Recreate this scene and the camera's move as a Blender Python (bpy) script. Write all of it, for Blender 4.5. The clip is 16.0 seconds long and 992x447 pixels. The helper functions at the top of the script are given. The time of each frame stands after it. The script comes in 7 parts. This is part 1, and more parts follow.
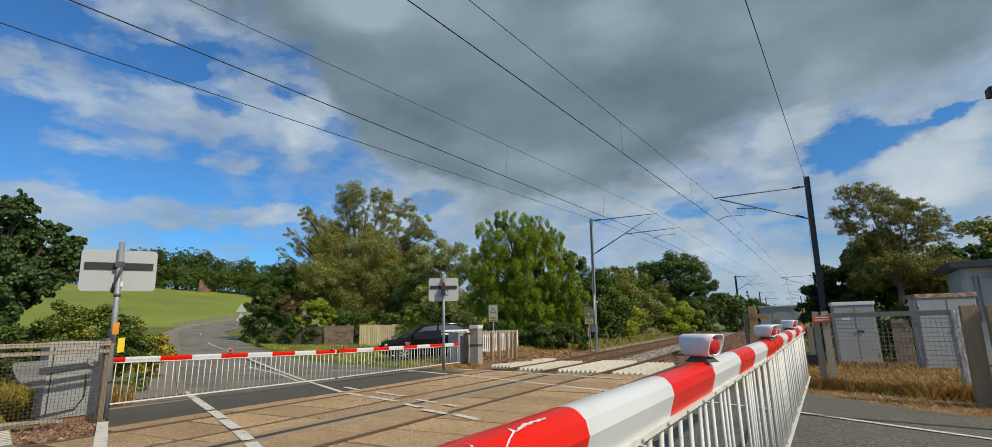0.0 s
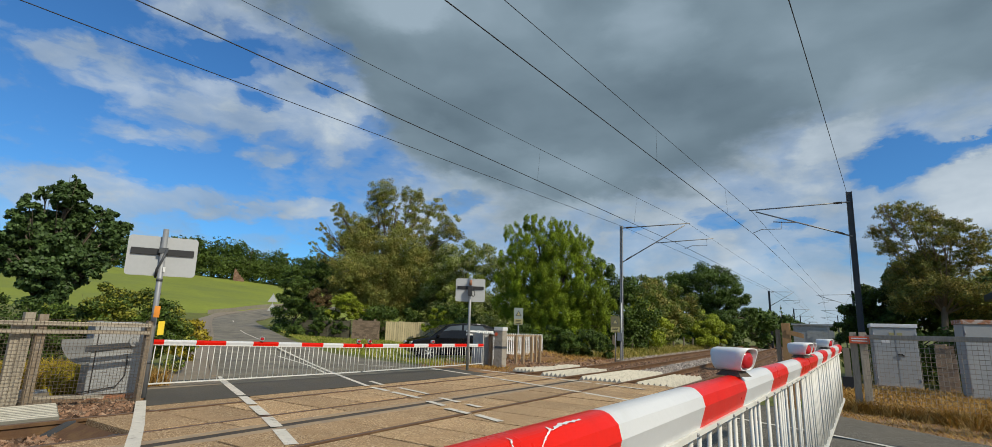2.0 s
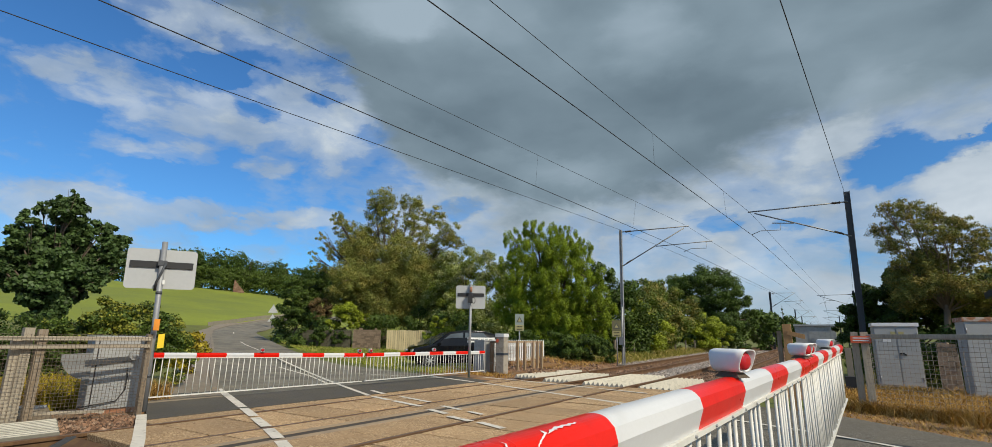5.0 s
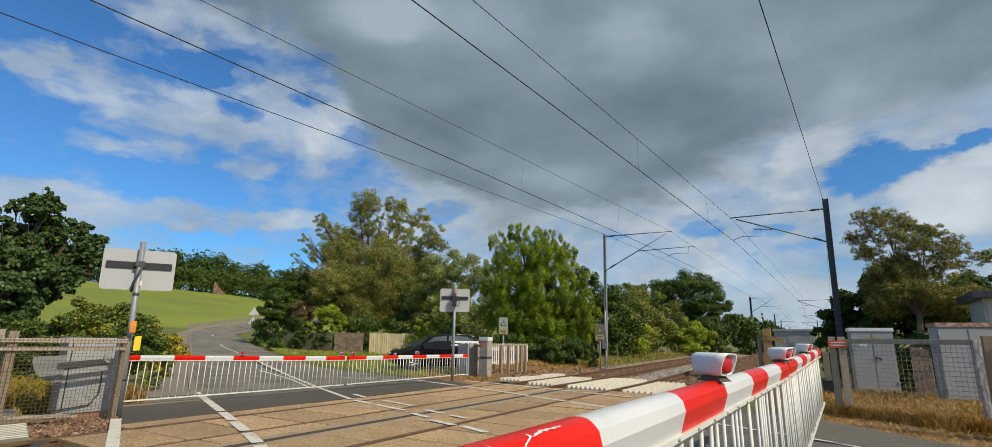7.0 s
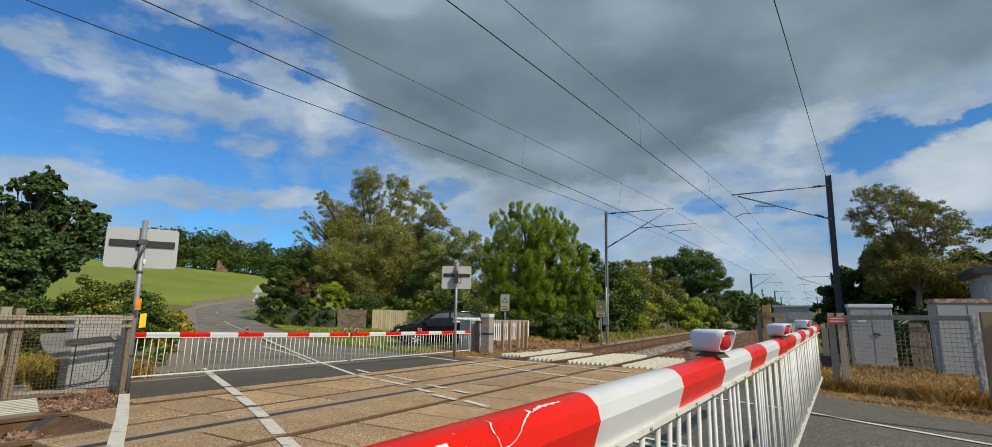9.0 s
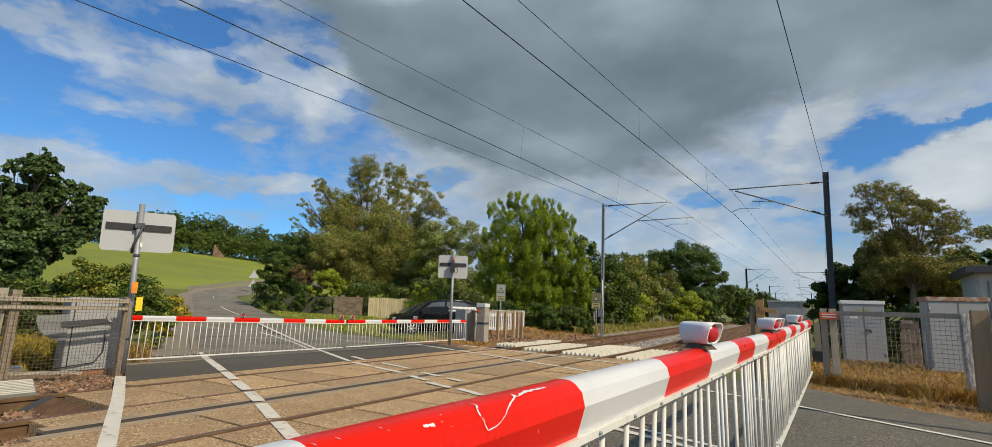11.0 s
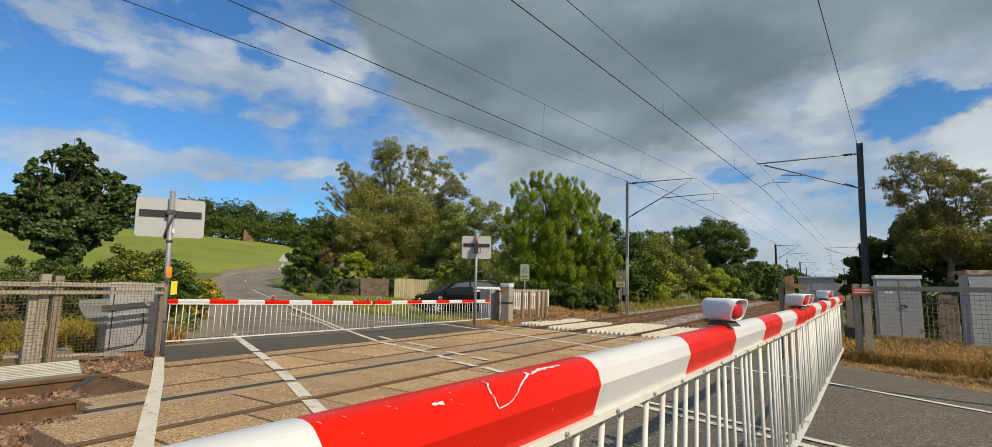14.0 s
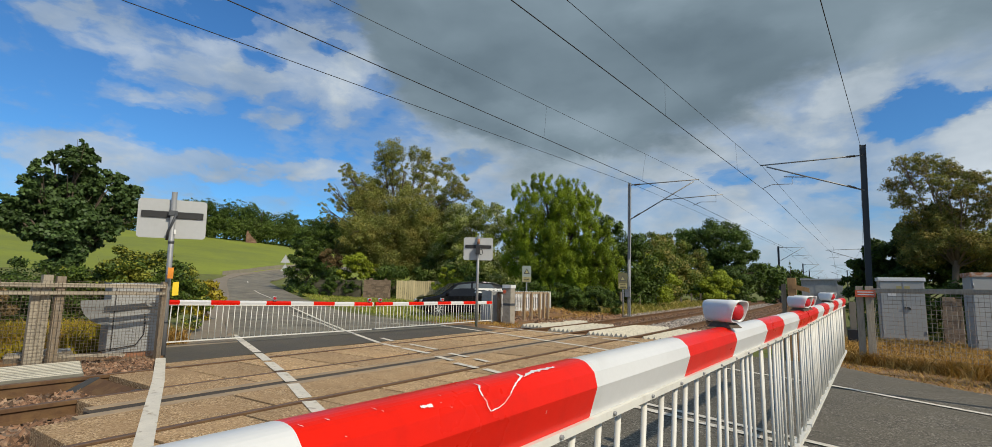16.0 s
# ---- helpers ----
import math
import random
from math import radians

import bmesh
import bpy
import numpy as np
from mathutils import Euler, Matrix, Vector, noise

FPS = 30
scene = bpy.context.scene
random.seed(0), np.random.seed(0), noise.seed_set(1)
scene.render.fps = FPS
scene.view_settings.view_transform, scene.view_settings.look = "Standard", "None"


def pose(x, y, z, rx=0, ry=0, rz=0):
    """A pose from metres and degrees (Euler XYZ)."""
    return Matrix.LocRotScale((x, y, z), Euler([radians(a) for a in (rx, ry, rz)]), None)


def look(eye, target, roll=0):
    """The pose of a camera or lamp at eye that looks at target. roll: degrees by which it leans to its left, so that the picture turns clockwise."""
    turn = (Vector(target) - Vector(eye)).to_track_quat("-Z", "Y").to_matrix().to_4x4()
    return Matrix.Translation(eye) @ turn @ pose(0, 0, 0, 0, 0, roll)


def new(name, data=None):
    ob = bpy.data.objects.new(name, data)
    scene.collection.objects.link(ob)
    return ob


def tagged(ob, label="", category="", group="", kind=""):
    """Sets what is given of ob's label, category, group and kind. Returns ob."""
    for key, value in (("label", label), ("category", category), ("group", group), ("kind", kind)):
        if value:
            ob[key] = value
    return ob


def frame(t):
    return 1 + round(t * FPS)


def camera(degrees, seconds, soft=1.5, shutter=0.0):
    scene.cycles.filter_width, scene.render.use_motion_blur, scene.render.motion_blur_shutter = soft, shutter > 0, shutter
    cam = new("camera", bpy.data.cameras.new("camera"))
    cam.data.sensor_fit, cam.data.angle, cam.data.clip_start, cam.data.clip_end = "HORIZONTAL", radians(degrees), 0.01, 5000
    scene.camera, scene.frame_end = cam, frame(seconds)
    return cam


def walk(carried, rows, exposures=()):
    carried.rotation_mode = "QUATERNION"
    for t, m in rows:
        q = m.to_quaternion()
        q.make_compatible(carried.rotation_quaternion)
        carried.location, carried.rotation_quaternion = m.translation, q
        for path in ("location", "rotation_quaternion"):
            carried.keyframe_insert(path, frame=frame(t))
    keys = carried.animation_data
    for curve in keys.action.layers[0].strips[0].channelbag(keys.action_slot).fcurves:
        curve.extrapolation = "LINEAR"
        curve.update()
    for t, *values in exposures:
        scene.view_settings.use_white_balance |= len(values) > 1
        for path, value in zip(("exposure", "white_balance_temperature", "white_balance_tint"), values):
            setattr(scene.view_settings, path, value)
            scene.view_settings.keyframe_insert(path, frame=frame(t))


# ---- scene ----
cam = camera(88.0, 16.0, soft=0.4)
PATH = [
    (0, (-0.053, 0.064, 1.302), (-1.02, 1.768, 1.701), -1.2),
    (0.5, (-0.049, 0.066, 1.301), (-1.021, 1.767, 1.701), -1.7),
    (1, (-0.053, 0.068, 1.297), (-1.035, 1.763, 1.698), -0.4),
    (1.5, (-0.068, 0.024, 1.299), (-1.101, 1.689, 1.701), 1.7),
    (2, (-0.059, 0.026, 1.298), (-1.121, 1.671, 1.706), 1.9),
    (2.5, (-0.057, 0.024, 1.293), (-1.128, 1.664, 1.701), 2.1),
    (3, (-0.049, 0.031, 1.295), (-1.124, 1.667, 1.706), 2.1),
    (5.5, (-0.045, 0.024, 1.296), (-1.093, 1.67, 1.735), 0.5),
    (6, (-0.045, 0.026, 1.296), (-1.074, 1.683, 1.738), 0.7),
    (6.5, (-0.044, 0.029, 1.294), (-1.06, 1.693, 1.738), 0.9),
    (7, (-0.049, 0.025, 1.295), (-1.055, 1.695, 1.741), 1.0),
    (7.5, (-0.048, 0.025, 1.297), (-1.051, 1.698, 1.738), 1.0),
    (8, (-0.05, 0.036, 1.296), (-1.056, 1.714, 1.711), 1.0),
    (8.5, (-0.049, 0.035, 1.295), (-1.061, 1.714, 1.688), 0.9),
    (9, (-0.046, 0.027, 1.297), (-1.065, 1.71, 1.657), 0.9),
    (11.5, (-0.021, 0.01, 1.294), (-1.03, 1.71, 1.597), 2.1),
    (12, (-0.021, 0.016, 1.295), (-1.028, 1.724, 1.558), 2.0),
    (12.5, (-0.018, 0.016, 1.295), (-1.033, 1.72, 1.553), 1.5),
    (13, (-0.02, 0.023, 1.291), (-1.062, 1.711, 1.545), 1.4),
    (13.5, (-0.019, 0.028, 1.291), (-1.096, 1.695, 1.542), 1.4),
    (14, (-0.014, 0.035, 1.292), (-1.108, 1.691, 1.536), 1.2),
    (14.5, (-0.013, 0.043, 1.291), (-1.118, 1.693, 1.534), 1.1),
    (15, (-0.016, 0.046, 1.29), (-1.123, 1.693, 1.536), 1.2),
    (15.5, (-0.017, 0.05, 1.289), (-1.125, 1.696, 1.537), 1.4),
    (16, (-0.011, 0.055, 1.29), (-1.112, 1.706, 1.54), 1.3),
]
# the camera's own exposure and white balance, as clouds pass: seconds, stops, kelvin, tint
EXPOSURES = [(0, -0.12, 6050, 8), (3, -0.1, 6050, 8), (5.5, -0.02, 6200, 9), (7.0, -0.02, 6250, 9), (8.5, -0.12, 6050, 8), (9.2, -0.12, 6050, 8), (11.5, 0.02, 6500, 10), (14.4, 0.03, 6550, 10), (15.2, -0.04, 6350, 9), (16, -0.08, 6200, 9)]
walk(cam, [(t, look(eye, target, roll)) for t, eye, target, roll in PATH], EXPOSURES)

# ---- sky and sun ----
TO_SUN = Vector((0.74, -0.14, 0.62)).normalized()
SUN_EL = math.asin(TO_SUN.z)
SUN_AZ = math.atan2(TO_SUN.x, TO_SUN.y)


class Nodes:
    """Small wrapper to write node trees in short lines."""

    def __init__(self, tree):
        self.tree = tree
        tree.nodes.clear()

    def add(self, kind, inputs=(), operation="", clamp=False, blend="", interpolation=""):
        n = self.tree.nodes.new(kind)
        if operation:
            n.operation = operation
        if clamp:
            n.use_clamp = True
        if blend:
            n.data_type, n.blend_type = "RGBA", blend
        if interpolation:
            n.interpolation_type = interpolation
        for k, v in dict(inputs).items():
            if isinstance(v, bpy.types.NodeSocket):
                self.tree.links.new(v, n.inputs[k])
            else:
                n.inputs[k].default_value = v
        return n

    def math(self, op, a, b=0.0, c=0.0, clamp=False):
        return self.add("ShaderNodeMath", {0: a, 1: b, 2: c}, operation=op, clamp=clamp).outputs[0]

    def vmath(self, op, a, b=(0, 0, 0)):
        n = self.add("ShaderNodeVectorMath", {0: a, 1: b}, operation=op)
        return n.outputs["Value"] if op in ("DOT_PRODUCT", "LENGTH") else n.outputs[0]

    def ramp(self, fac, stops, mode="EASE"):
        n = self.add("ShaderNodeValToRGB", {0: fac})
        n.color_ramp.interpolation = mode
        e = n.color_ramp.elements
        while len(e) < len(stops):
            e.new(0.5)
        for el, (p, c) in zip(e, stops):
            el.position = p
            el.color = (c, c, c, 1) if isinstance(c, (int, float)) else (*c, 1)
        return n.outputs[0]

    def mix(self, fac, a, b, blend="MIX"):
        n = self.add("ShaderNodeMix", {0: fac, 6: a, 7: b}, blend=blend)
        return n.outputs[2]

    def noise(self, vec, scale, detail=4.0, rough=0.55, dist=0.0):
        return self.add("ShaderNodeTexNoise", {"Vector": vec, "Scale": scale, "Detail": detail, "Roughness": rough, "Distortion": dist}).outputs[0]


def make_sky():
    w = bpy.data.worlds.new("sky")
    w.use_nodes = True
    scene.world = w
    n = Nodes(w.node_tree)
    tex = n.add("ShaderNodeTexSky")
    tex.sky_type, tex.sun_disc, tex.sun_elevation, tex.sun_rotation = "NISHITA", False, SUN_EL, SUN_AZ
    tex.air_density, tex.dust_density, tex.ozone_density = 1.0, 0.4, 2.0
    sky = tex.outputs[0]
    way = n.add("ShaderNodeTexCoord").outputs["Generated"]
    sep = n.add("ShaderNodeSeparateXYZ", {0: way})
    flat = n.vmath("MULTIPLY", way, (1.0, 1.0, 2.0))
    warp = n.add("ShaderNodeTexNoise", {"Vector": flat, "Scale": 4.0, "Detail": 3.0}).outputs["Color"]
    flat = n.vmath("ADD", flat, n.vmath("MULTIPLY", warp, (0.10, 0.10, 0.10)))
    broad = n.noise(flat, 3.0, 3.0, 0.45)
    mid = n.noise(flat, 9.0, 7.0, 0.55)
    fine = n.noise(flat, 26.0, 6.0, 0.6)

    stir = n.add("ShaderNodeTexNoise", {"Vector": flat, "Scale": 10.0, "Detail": 6.0, "Roughness": 0.6}).outputs["Color"]
    bent = n.vmath("NORMALIZE", n.vmath("ADD", way, n.vmath("MULTIPLY", n.vmath("SUBTRACT", stir, (0.5, 0.5, 0.5)), (0.09, 0.09, 0.08))))
    bs = n.add("ShaderNodeSeparateXYZ", {0: bent}).outputs
    az0 = n.math("MULTIPLY", n.math("ARCTAN2", bs[0], bs[1]), 180 / math.pi)
    el0 = n.math("MULTIPLY", n.math("ARCSINE", bs[2]), 180 / math.pi)

    def patch(az, el, wide, high, tilt, gain, base):
        """A soft oval of more or less cloud round a direction."""
        c, s = math.cos(radians(tilt)), math.sin(radians(tilt))
        u = n.math("MULTIPLY", n.math("SUBTRACT", az0, az), math.cos(radians(el)))
        v = n.math("SUBTRACT", el0, el)
        p = n.math("ADD", n.math("MULTIPLY", u, c / wide), n.math("MULTIPLY", v, s / wide))
        q = n.math("ADD", n.math("MULTIPLY", u, -s / high), n.math("MULTIPLY", v, c / high))
        d = n.math("ADD", n.math("MULTIPLY", p, p), n.math("MULTIPLY", q, q))
        m = n.add("ShaderNodeMapRange", {0: d, 1: 1.6, 2: 0.0, 3: 0.0, 4: gain}, interpolation="SMOOTHSTEP").outputs[0]
        return n.math("ADD", base, m)

    # broken white cloud
    cover = n.math("ADD", n.math("MULTIPLY", n.math("SUBTRACT", mid, 0.5), 1.1), n.math("MULTIPLY", n.math("SUBTRACT", fine, 0.5), 0.4))
    cover = n.math("ADD", cover, n.add("ShaderNodeMapRange", {0: az0, 1: -54.0, 2: -42.0, 3: 0.24, 4: 0.70}).outputs[0])
    for spot in CLOUDS_WEST + CLOUDS_NORTH:
        cover = patch(*spot, cover)
    alpha = n.ramp(cover, [(0.24, 0.0), (0.42, 0.28), (0.62, 0.7), (0.92, 1.0)])
    lit = n.math("ADD", n.math("MULTIPLY", n.math("SUBTRACT", n.noise(flat, 7.0, 5.0, 0.5), 0.5), 1.5), n.math("MULTIPLY", n.math("SUBTRACT", cover, 0.6), 0.5))
    white = n.ramp(n.math("ADD", lit, 0.42, clamp=True), [(0.0, (0.33, 0.375, 0.415)), (0.45, (0.465, 0.51, 0.555)), (1.0, (0.70, 0.72, 0.735))], "LINEAR")
    # the heavy grey deck, above an edge that runs along the azimuth
    edge = n.ramp(n.math("DIVIDE", n.math("ADD", az0, 180.0), 360.0), [((a + 180) / 360, e / 90) for a, e in DECK_EDGE], "LINEAR")
    over = n.math("SUBTRACT", el0, n.math("MULTIPLY", edge, 90.0))
    over = n.math("ADD", over, n.math("MULTIPLY", n.math("SUBTRACT", mid, 0.5), 7.0))
    deck = n.add("ShaderNodeMapRange", {0: over, 1: -2.2, 2: 3.2, 3: 0.0, 4: 1.0}, interpolation="SMOOTHSTEP").outputs[0]
    dark = n.math("ADD", n.math("MULTIPLY", n.math("SUBTRACT", broad, 0.5), 1.15), n.math("MULTIPLY", n.math("SUBTRACT", n.noise(flat, 8.0, 4.0, 0.5), 0.5), 0.42))
    dark = n.math("ADD", dark, 0.52)
    for spot in CLOUD_DARK:
        dark = patch(*spot, dark)
    grey = n.ramp(dark, [(0.0, (0.40, 0.45, 0.48)), (0.35, (0.26, 0.31, 0.335)), (0.65, (0.185, 0.228, 0.252)), (1.0, (0.125, 0.16, 0.182))], "LINEAR")
    haze = n.ramp(sep.outputs[2], [(0.0, 0.8), (0.13, 0.0)])
    blue = n.mix(1.0, sky, SKY_TINT, "MULTIPLY")
    col = n.mix(alpha, blue, n.vmath("MULTIPLY", white, (9.6, 10.0, 10.2)))
    col = n.mix(deck, col, n.vmath("MULTIPLY", grey, (9.3, 10.0, 10.5)))
    col = n.mix(n.math("MULTIPLY", haze, 0.55), col, (5.6, 6.3, 6.9, 1))
    bg = n.add("ShaderNodeBackground", {0: col, 1: 0.1})
    n.add("ShaderNodeOutputWorld", {0: bg.outputs[0]})


# (azimuth clockwise from +y, lower edge of the deck) in degrees
DECK_EDGE = [(-100, 80), (-68, 34), (-63, 31.5), (-56, 30), (-51, 28), (-48.6, 23.4), (-44.7, 19.0), (-40, 15.5), (-30, 13.2), (-20, 12.8), (-12, 14.8), (-7, 17), (-4.4, 18.4), (-1, 20.2), (4.3, 19.8), (15, 20), (30, 30), (60, 70)]
# (azimuth, elevation, half width, half height, tilt, gain) in degrees
CLOUDS_WEST = [
    (-76.6, 22.3, 2.4, 1.7, 21.9, 0.3), (-67.6, 20.8, 9.8, 2.7, -2.8, 0.42), (-67.2, 16.8, 5.3, 1.3, 6.3, 0.4), (-66.3, 28.9, 5.6, 2.8, 7.2, 0.3), (-53.8, 22.2, 6.3, 4.8, 8.7, 0.5),
    (-57.9, 16.9, 2.6, 1.1, 9.1, 0.3), (-69.9, 10.9, 10.4, 1.8, 3.8, 0.55), (-54.0, 12.0, 5.0, 0.9, 5.6, 0.4), (-60.8, 10.3, 3.3, 0.7, 6.7, 0.4), (-56.9, 30.9, 5.3, 3.5, 13.3, 0.28),
    (-63.5, 24.9, 2.6, 1.1, -1.5, -0.4), (-77.2, 25.4, 2.2, 1.2, 24.7, -0.35), (-52.7, 24.3, 1.7, 0.9, 9.9, -0.3), (-59.9, 21.8, 2.5, 0.9, 1.1, -0.35), (-47.6, 21.4, 1.6, 0.8, 6.9, -0.2),
    (-70.0, 8.0, 14.0, 1.5, 0.0, 0.25),
]
CLOUDS_NORTH = [
    (10.9, 12.9, 4.2, 3.5, -10.5, 0.4), (1.8, 18.5, 3.4, 2.1, 6.6, 0.4), (-15.7, 14.3, 12.2, 2.7, -4.4, 0.15), (-33.6, 15.2, 11.2, 2.8, 0.1, 0.15), (6.1, 15.6, 3.5, 2.4, 7.7, -0.75), (10.9, 16.0, 2.2, 0.9, 10.6, -0.7),
    (13.9, 16.8, 1.8, 0.6, 9.6, -0.7), (-8.9, 11.7, 2.4, 1.2, -3.9, -0.42), (-1.9, 11.3, 2.1, 0.9, -5.3, -0.35), (-37.9, 13.9, 3.5, 1.0, 2.2, -0.5), (-18.6, 11.5, 3.3, 0.7, -1.8, -0.3),
]
CLOUD_DARK = [
    (-45.9, 34.1, 5.8, 2.7, 7.4, -0.3), (-14.2, 30.6, 4.9, 3.8, -9.2, -0.22), (-27.0, 18.4, 9.0, 2.2, -5.0, -0.2), (-22.0, 13.5, 7.0, 1.2, 0.0, -0.3), (-38.0, 15.5, 4.0, 1.2, 0.0, -0.35), (-4.1, 22.0, 5.9, 3.7, -10.9, 0.22), (-37.8, 27.3, 8.9, 4.7, 1.8, 0.14),
    (11.3, 25.5, 5.7, 3.1, -21.6, 0.1), (-41.8, 20.3, 4.1, 2.7, 4.0, -0.15), (7.5, 22.3, 5.0, 1.7, -4.4, -0.1),
]
SKY_TINT = (0.5, 0.92, 1.28, 1)
make_sky()
sun = bpy.data.lights.new("sun", "SUN")
sun.energy, sun.angle, sun.color = 3.75, radians(0.8), (1.0, 0.87, 0.67)
sun_ob = new("sun", sun)
sun_ob.matrix_world = look((30, -6, 40), Vector((30, -6, 40)) - TO_SUN)


# ---- materials ----
def mat(name, base, rough=0.7, metal=0.0, vary=0.25, scale=3.0, grain=40.0, bump=0.15, other=None, amount=0.5, rand=0.0, spec=0.5, coords="Object", edge=(0.45, 0.65), stretch=(1, 1, 1), trans=0.0, bump_scale=None, coat=0.0, island=0.0):
    """A worn surface: base colour varied at two scales, a second colour in blotches, fine relief."""
    m = bpy.data.materials.new(name)
    m.use_nodes = True
    n = Nodes(m.node_tree)
    vec = n.add("ShaderNodeTexCoord").outputs[coords]
    if stretch != (1, 1, 1):
        vec = n.vmath("MULTIPLY", vec, stretch)
    a = n.noise(vec, scale, 5.0, 0.6)
    b = n.noise(vec, grain, 4.0, 0.65)
    col = (*base, 1)
    if other:
        blot = n.ramp(n.noise(vec, scale * 1.7, 6.0, 0.62, 0.3), [(edge[0], 0.0), (edge[1], amount)])
        col = n.mix(blot, col, (*other, 1))
    tone = n.math("ADD", n.math("MULTIPLY", n.math("SUBTRACT", a, 0.5), vary * 1.6), n.math("MULTIPLY", n.math("SUBTRACT", b, 0.5), vary))
    if rand:
        r = n.add("ShaderNodeObjectInfo").outputs["Random"]
        tone = n.math("ADD", tone, n.math("MULTIPLY", n.math("SUBTRACT", r, 0.5), rand))
    if island:
        r = n.add("ShaderNodeNewGeometry").outputs["Random Per Island"]
        tone = n.math("ADD", tone, n.math("MULTIPLY", n.math("SUBTRACT", r, 0.5), island))
    tone = n.math("ADD", tone, 1.0)
    col = n.mix(1.0, col, n.add("ShaderNodeCombineXYZ", {0: tone, 1: tone, 2: tone}).outputs[0], "MULTIPLY")
    rg = n.math("ADD", rough, n.math("MULTIPLY", n.math("SUBTRACT", a, 0.5), 0.25), clamp=True)
    ins = {"Base Color": col, "Roughness": rg, "Metallic": metal, "Specular IOR Level": spec, "Coat Weight": coat}
    if bump:
        h = n.noise(vec, bump_scale, 3.0, 0.6) if bump_scale else b
        ins["Normal"] = n.add("ShaderNodeBump", {"Strength": bump, "Distance": 0.01, "Height": h}).outputs[0]
    s = n.add("ShaderNodeBsdfPrincipled", ins).outputs[0]
    n.add("ShaderNodeOutputMaterial", {0: s})
    return m


def leaf_mat(name, dark, light, dry=None, dry_amount=0.0, scale=0.6):
    """Leaves that differ from leaf to leaf and from limb to limb, and let light through."""
    m = bpy.data.materials.new(name)
    m.use_nodes = True
    n = Nodes(m.node_tree)
    r = n.add("ShaderNodeNewGeometry").outputs["Random Per Island"]
    vec = n.add("ShaderNodeTexCoord").outputs["Object"]
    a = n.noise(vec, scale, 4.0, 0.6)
    # dark end cut to a third: shade inside the foliage, put into the colour
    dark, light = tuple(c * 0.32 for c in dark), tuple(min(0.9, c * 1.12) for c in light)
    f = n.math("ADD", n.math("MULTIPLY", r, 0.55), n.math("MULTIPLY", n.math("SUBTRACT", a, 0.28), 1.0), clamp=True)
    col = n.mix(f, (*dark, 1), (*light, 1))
    if dry:
        d = n.ramp(n.math("ADD", n.noise(vec, scale * 2.3, 3.0), n.math("MULTIPLY", r, 0.25)), [(0.62, 0.0), (0.74, dry_amount)])
        col = n.mix(d, col, (*dry, 1))
    p = n.add("ShaderNodeBsdfPrincipled", {"Base Color": col, "Roughness": 0.55, "Specular IOR Level": 0.3}).outputs[0]
    t = n.add("ShaderNodeBsdfTranslucent", {0: n.mix(1.0, col, (1.0, 1.15, 0.5, 1), "MULTIPLY")}).outputs[0]
    s = n.add("ShaderNodeMixShader", {0: 0.13, 1: p, 2: t}).outputs[0]
    n.add("ShaderNodeOutputMaterial", {0: s})
    return m


ASPHALT = mat("asphalt", (0.19, 0.168, 0.125), 0.85, vary=1.2, scale=0.9, grain=130, bump=0.9, other=(0.25, 0.22, 0.165), amount=0.5)
ASPHALT_NEW = mat("dark_asphalt", (0.092, 0.08, 0.06), 0.85, vary=0.45, scale=0.8, grain=90, bump=0.5, other=(0.075, 0.07, 0.065), amount=0.5)
FOOTWAY = mat("footway_asphalt", (0.25, 0.205, 0.15), 0.9, vary=0.3, scale=0.7, grain=60, bump=0.4, other=(0.3, 0.25, 0.18), amount=0.6)
def aggregate(name, tones, size, blotch, rand=0.15):
    """Exposed stone chips in a worn slab."""
    m = bpy.data.materials.new(name)
    m.use_nodes = True
    n = Nodes(m.node_tree)
    vec = n.add("ShaderNodeTexCoord").outputs["Object"]
    r0 = n.add("ShaderNodeObjectInfo").outputs["Random"]
    vec = n.vmath("ADD", vec, n.vmath("MULTIPLY", n.add("ShaderNodeCombineXYZ", {0: r0, 1: r0}).outputs[0], (37.0, 11.0, 0.0)))
    warped = n.vmath("ADD", vec, n.vmath("MULTIPLY", n.add("ShaderNodeTexNoise", {"Vector": vec, "Scale": 60.0}).outputs["Color"], (0.012, 0.012, 0.0)))
    cell = n.add("ShaderNodeTexVoronoi", {"Vector": warped, "Scale": 1.0 / size})
    chip = n.add("ShaderNodeSeparateColor", {0: cell.outputs["Color"]}).outputs[0]
    col = n.ramp(chip, tones, "LINEAR")
    wear = n.ramp(n.noise(vec, 2.2, 6.0, 0.62), [(0.42, 0.0), (0.66, 0.65)])
    col = n.mix(wear, col, (*blotch, 1))
    a = n.noise(vec, 0.9, 4.0, 0.6)
    tone = n.math("ADD", n.math("ADD", n.math("MULTIPLY", n.math("SUBTRACT", a, 0.5), 0.7), n.math("MULTIPLY", n.math("SUBTRACT", r0, 0.5), rand * 2)), 1.0)
    col = n.mix(1.0, col, n.add("ShaderNodeCombineXYZ", {0: tone, 1: tone, 2: tone}).outputs[0], "MULTIPLY")
    bump = n.add("ShaderNodeBump", {"Strength": 0.6, "Distance": 0.006, "Height": n.math("SUBTRACT", 1.0, cell.outputs["Distance"])}).outputs[0]
    p = n.add("ShaderNodeBsdfPrincipled", {"Base Color": col, "Roughness": 0.85, "Normal": bump}).outputs[0]
    n.add("ShaderNodeOutputMaterial", {0: p})
    return m


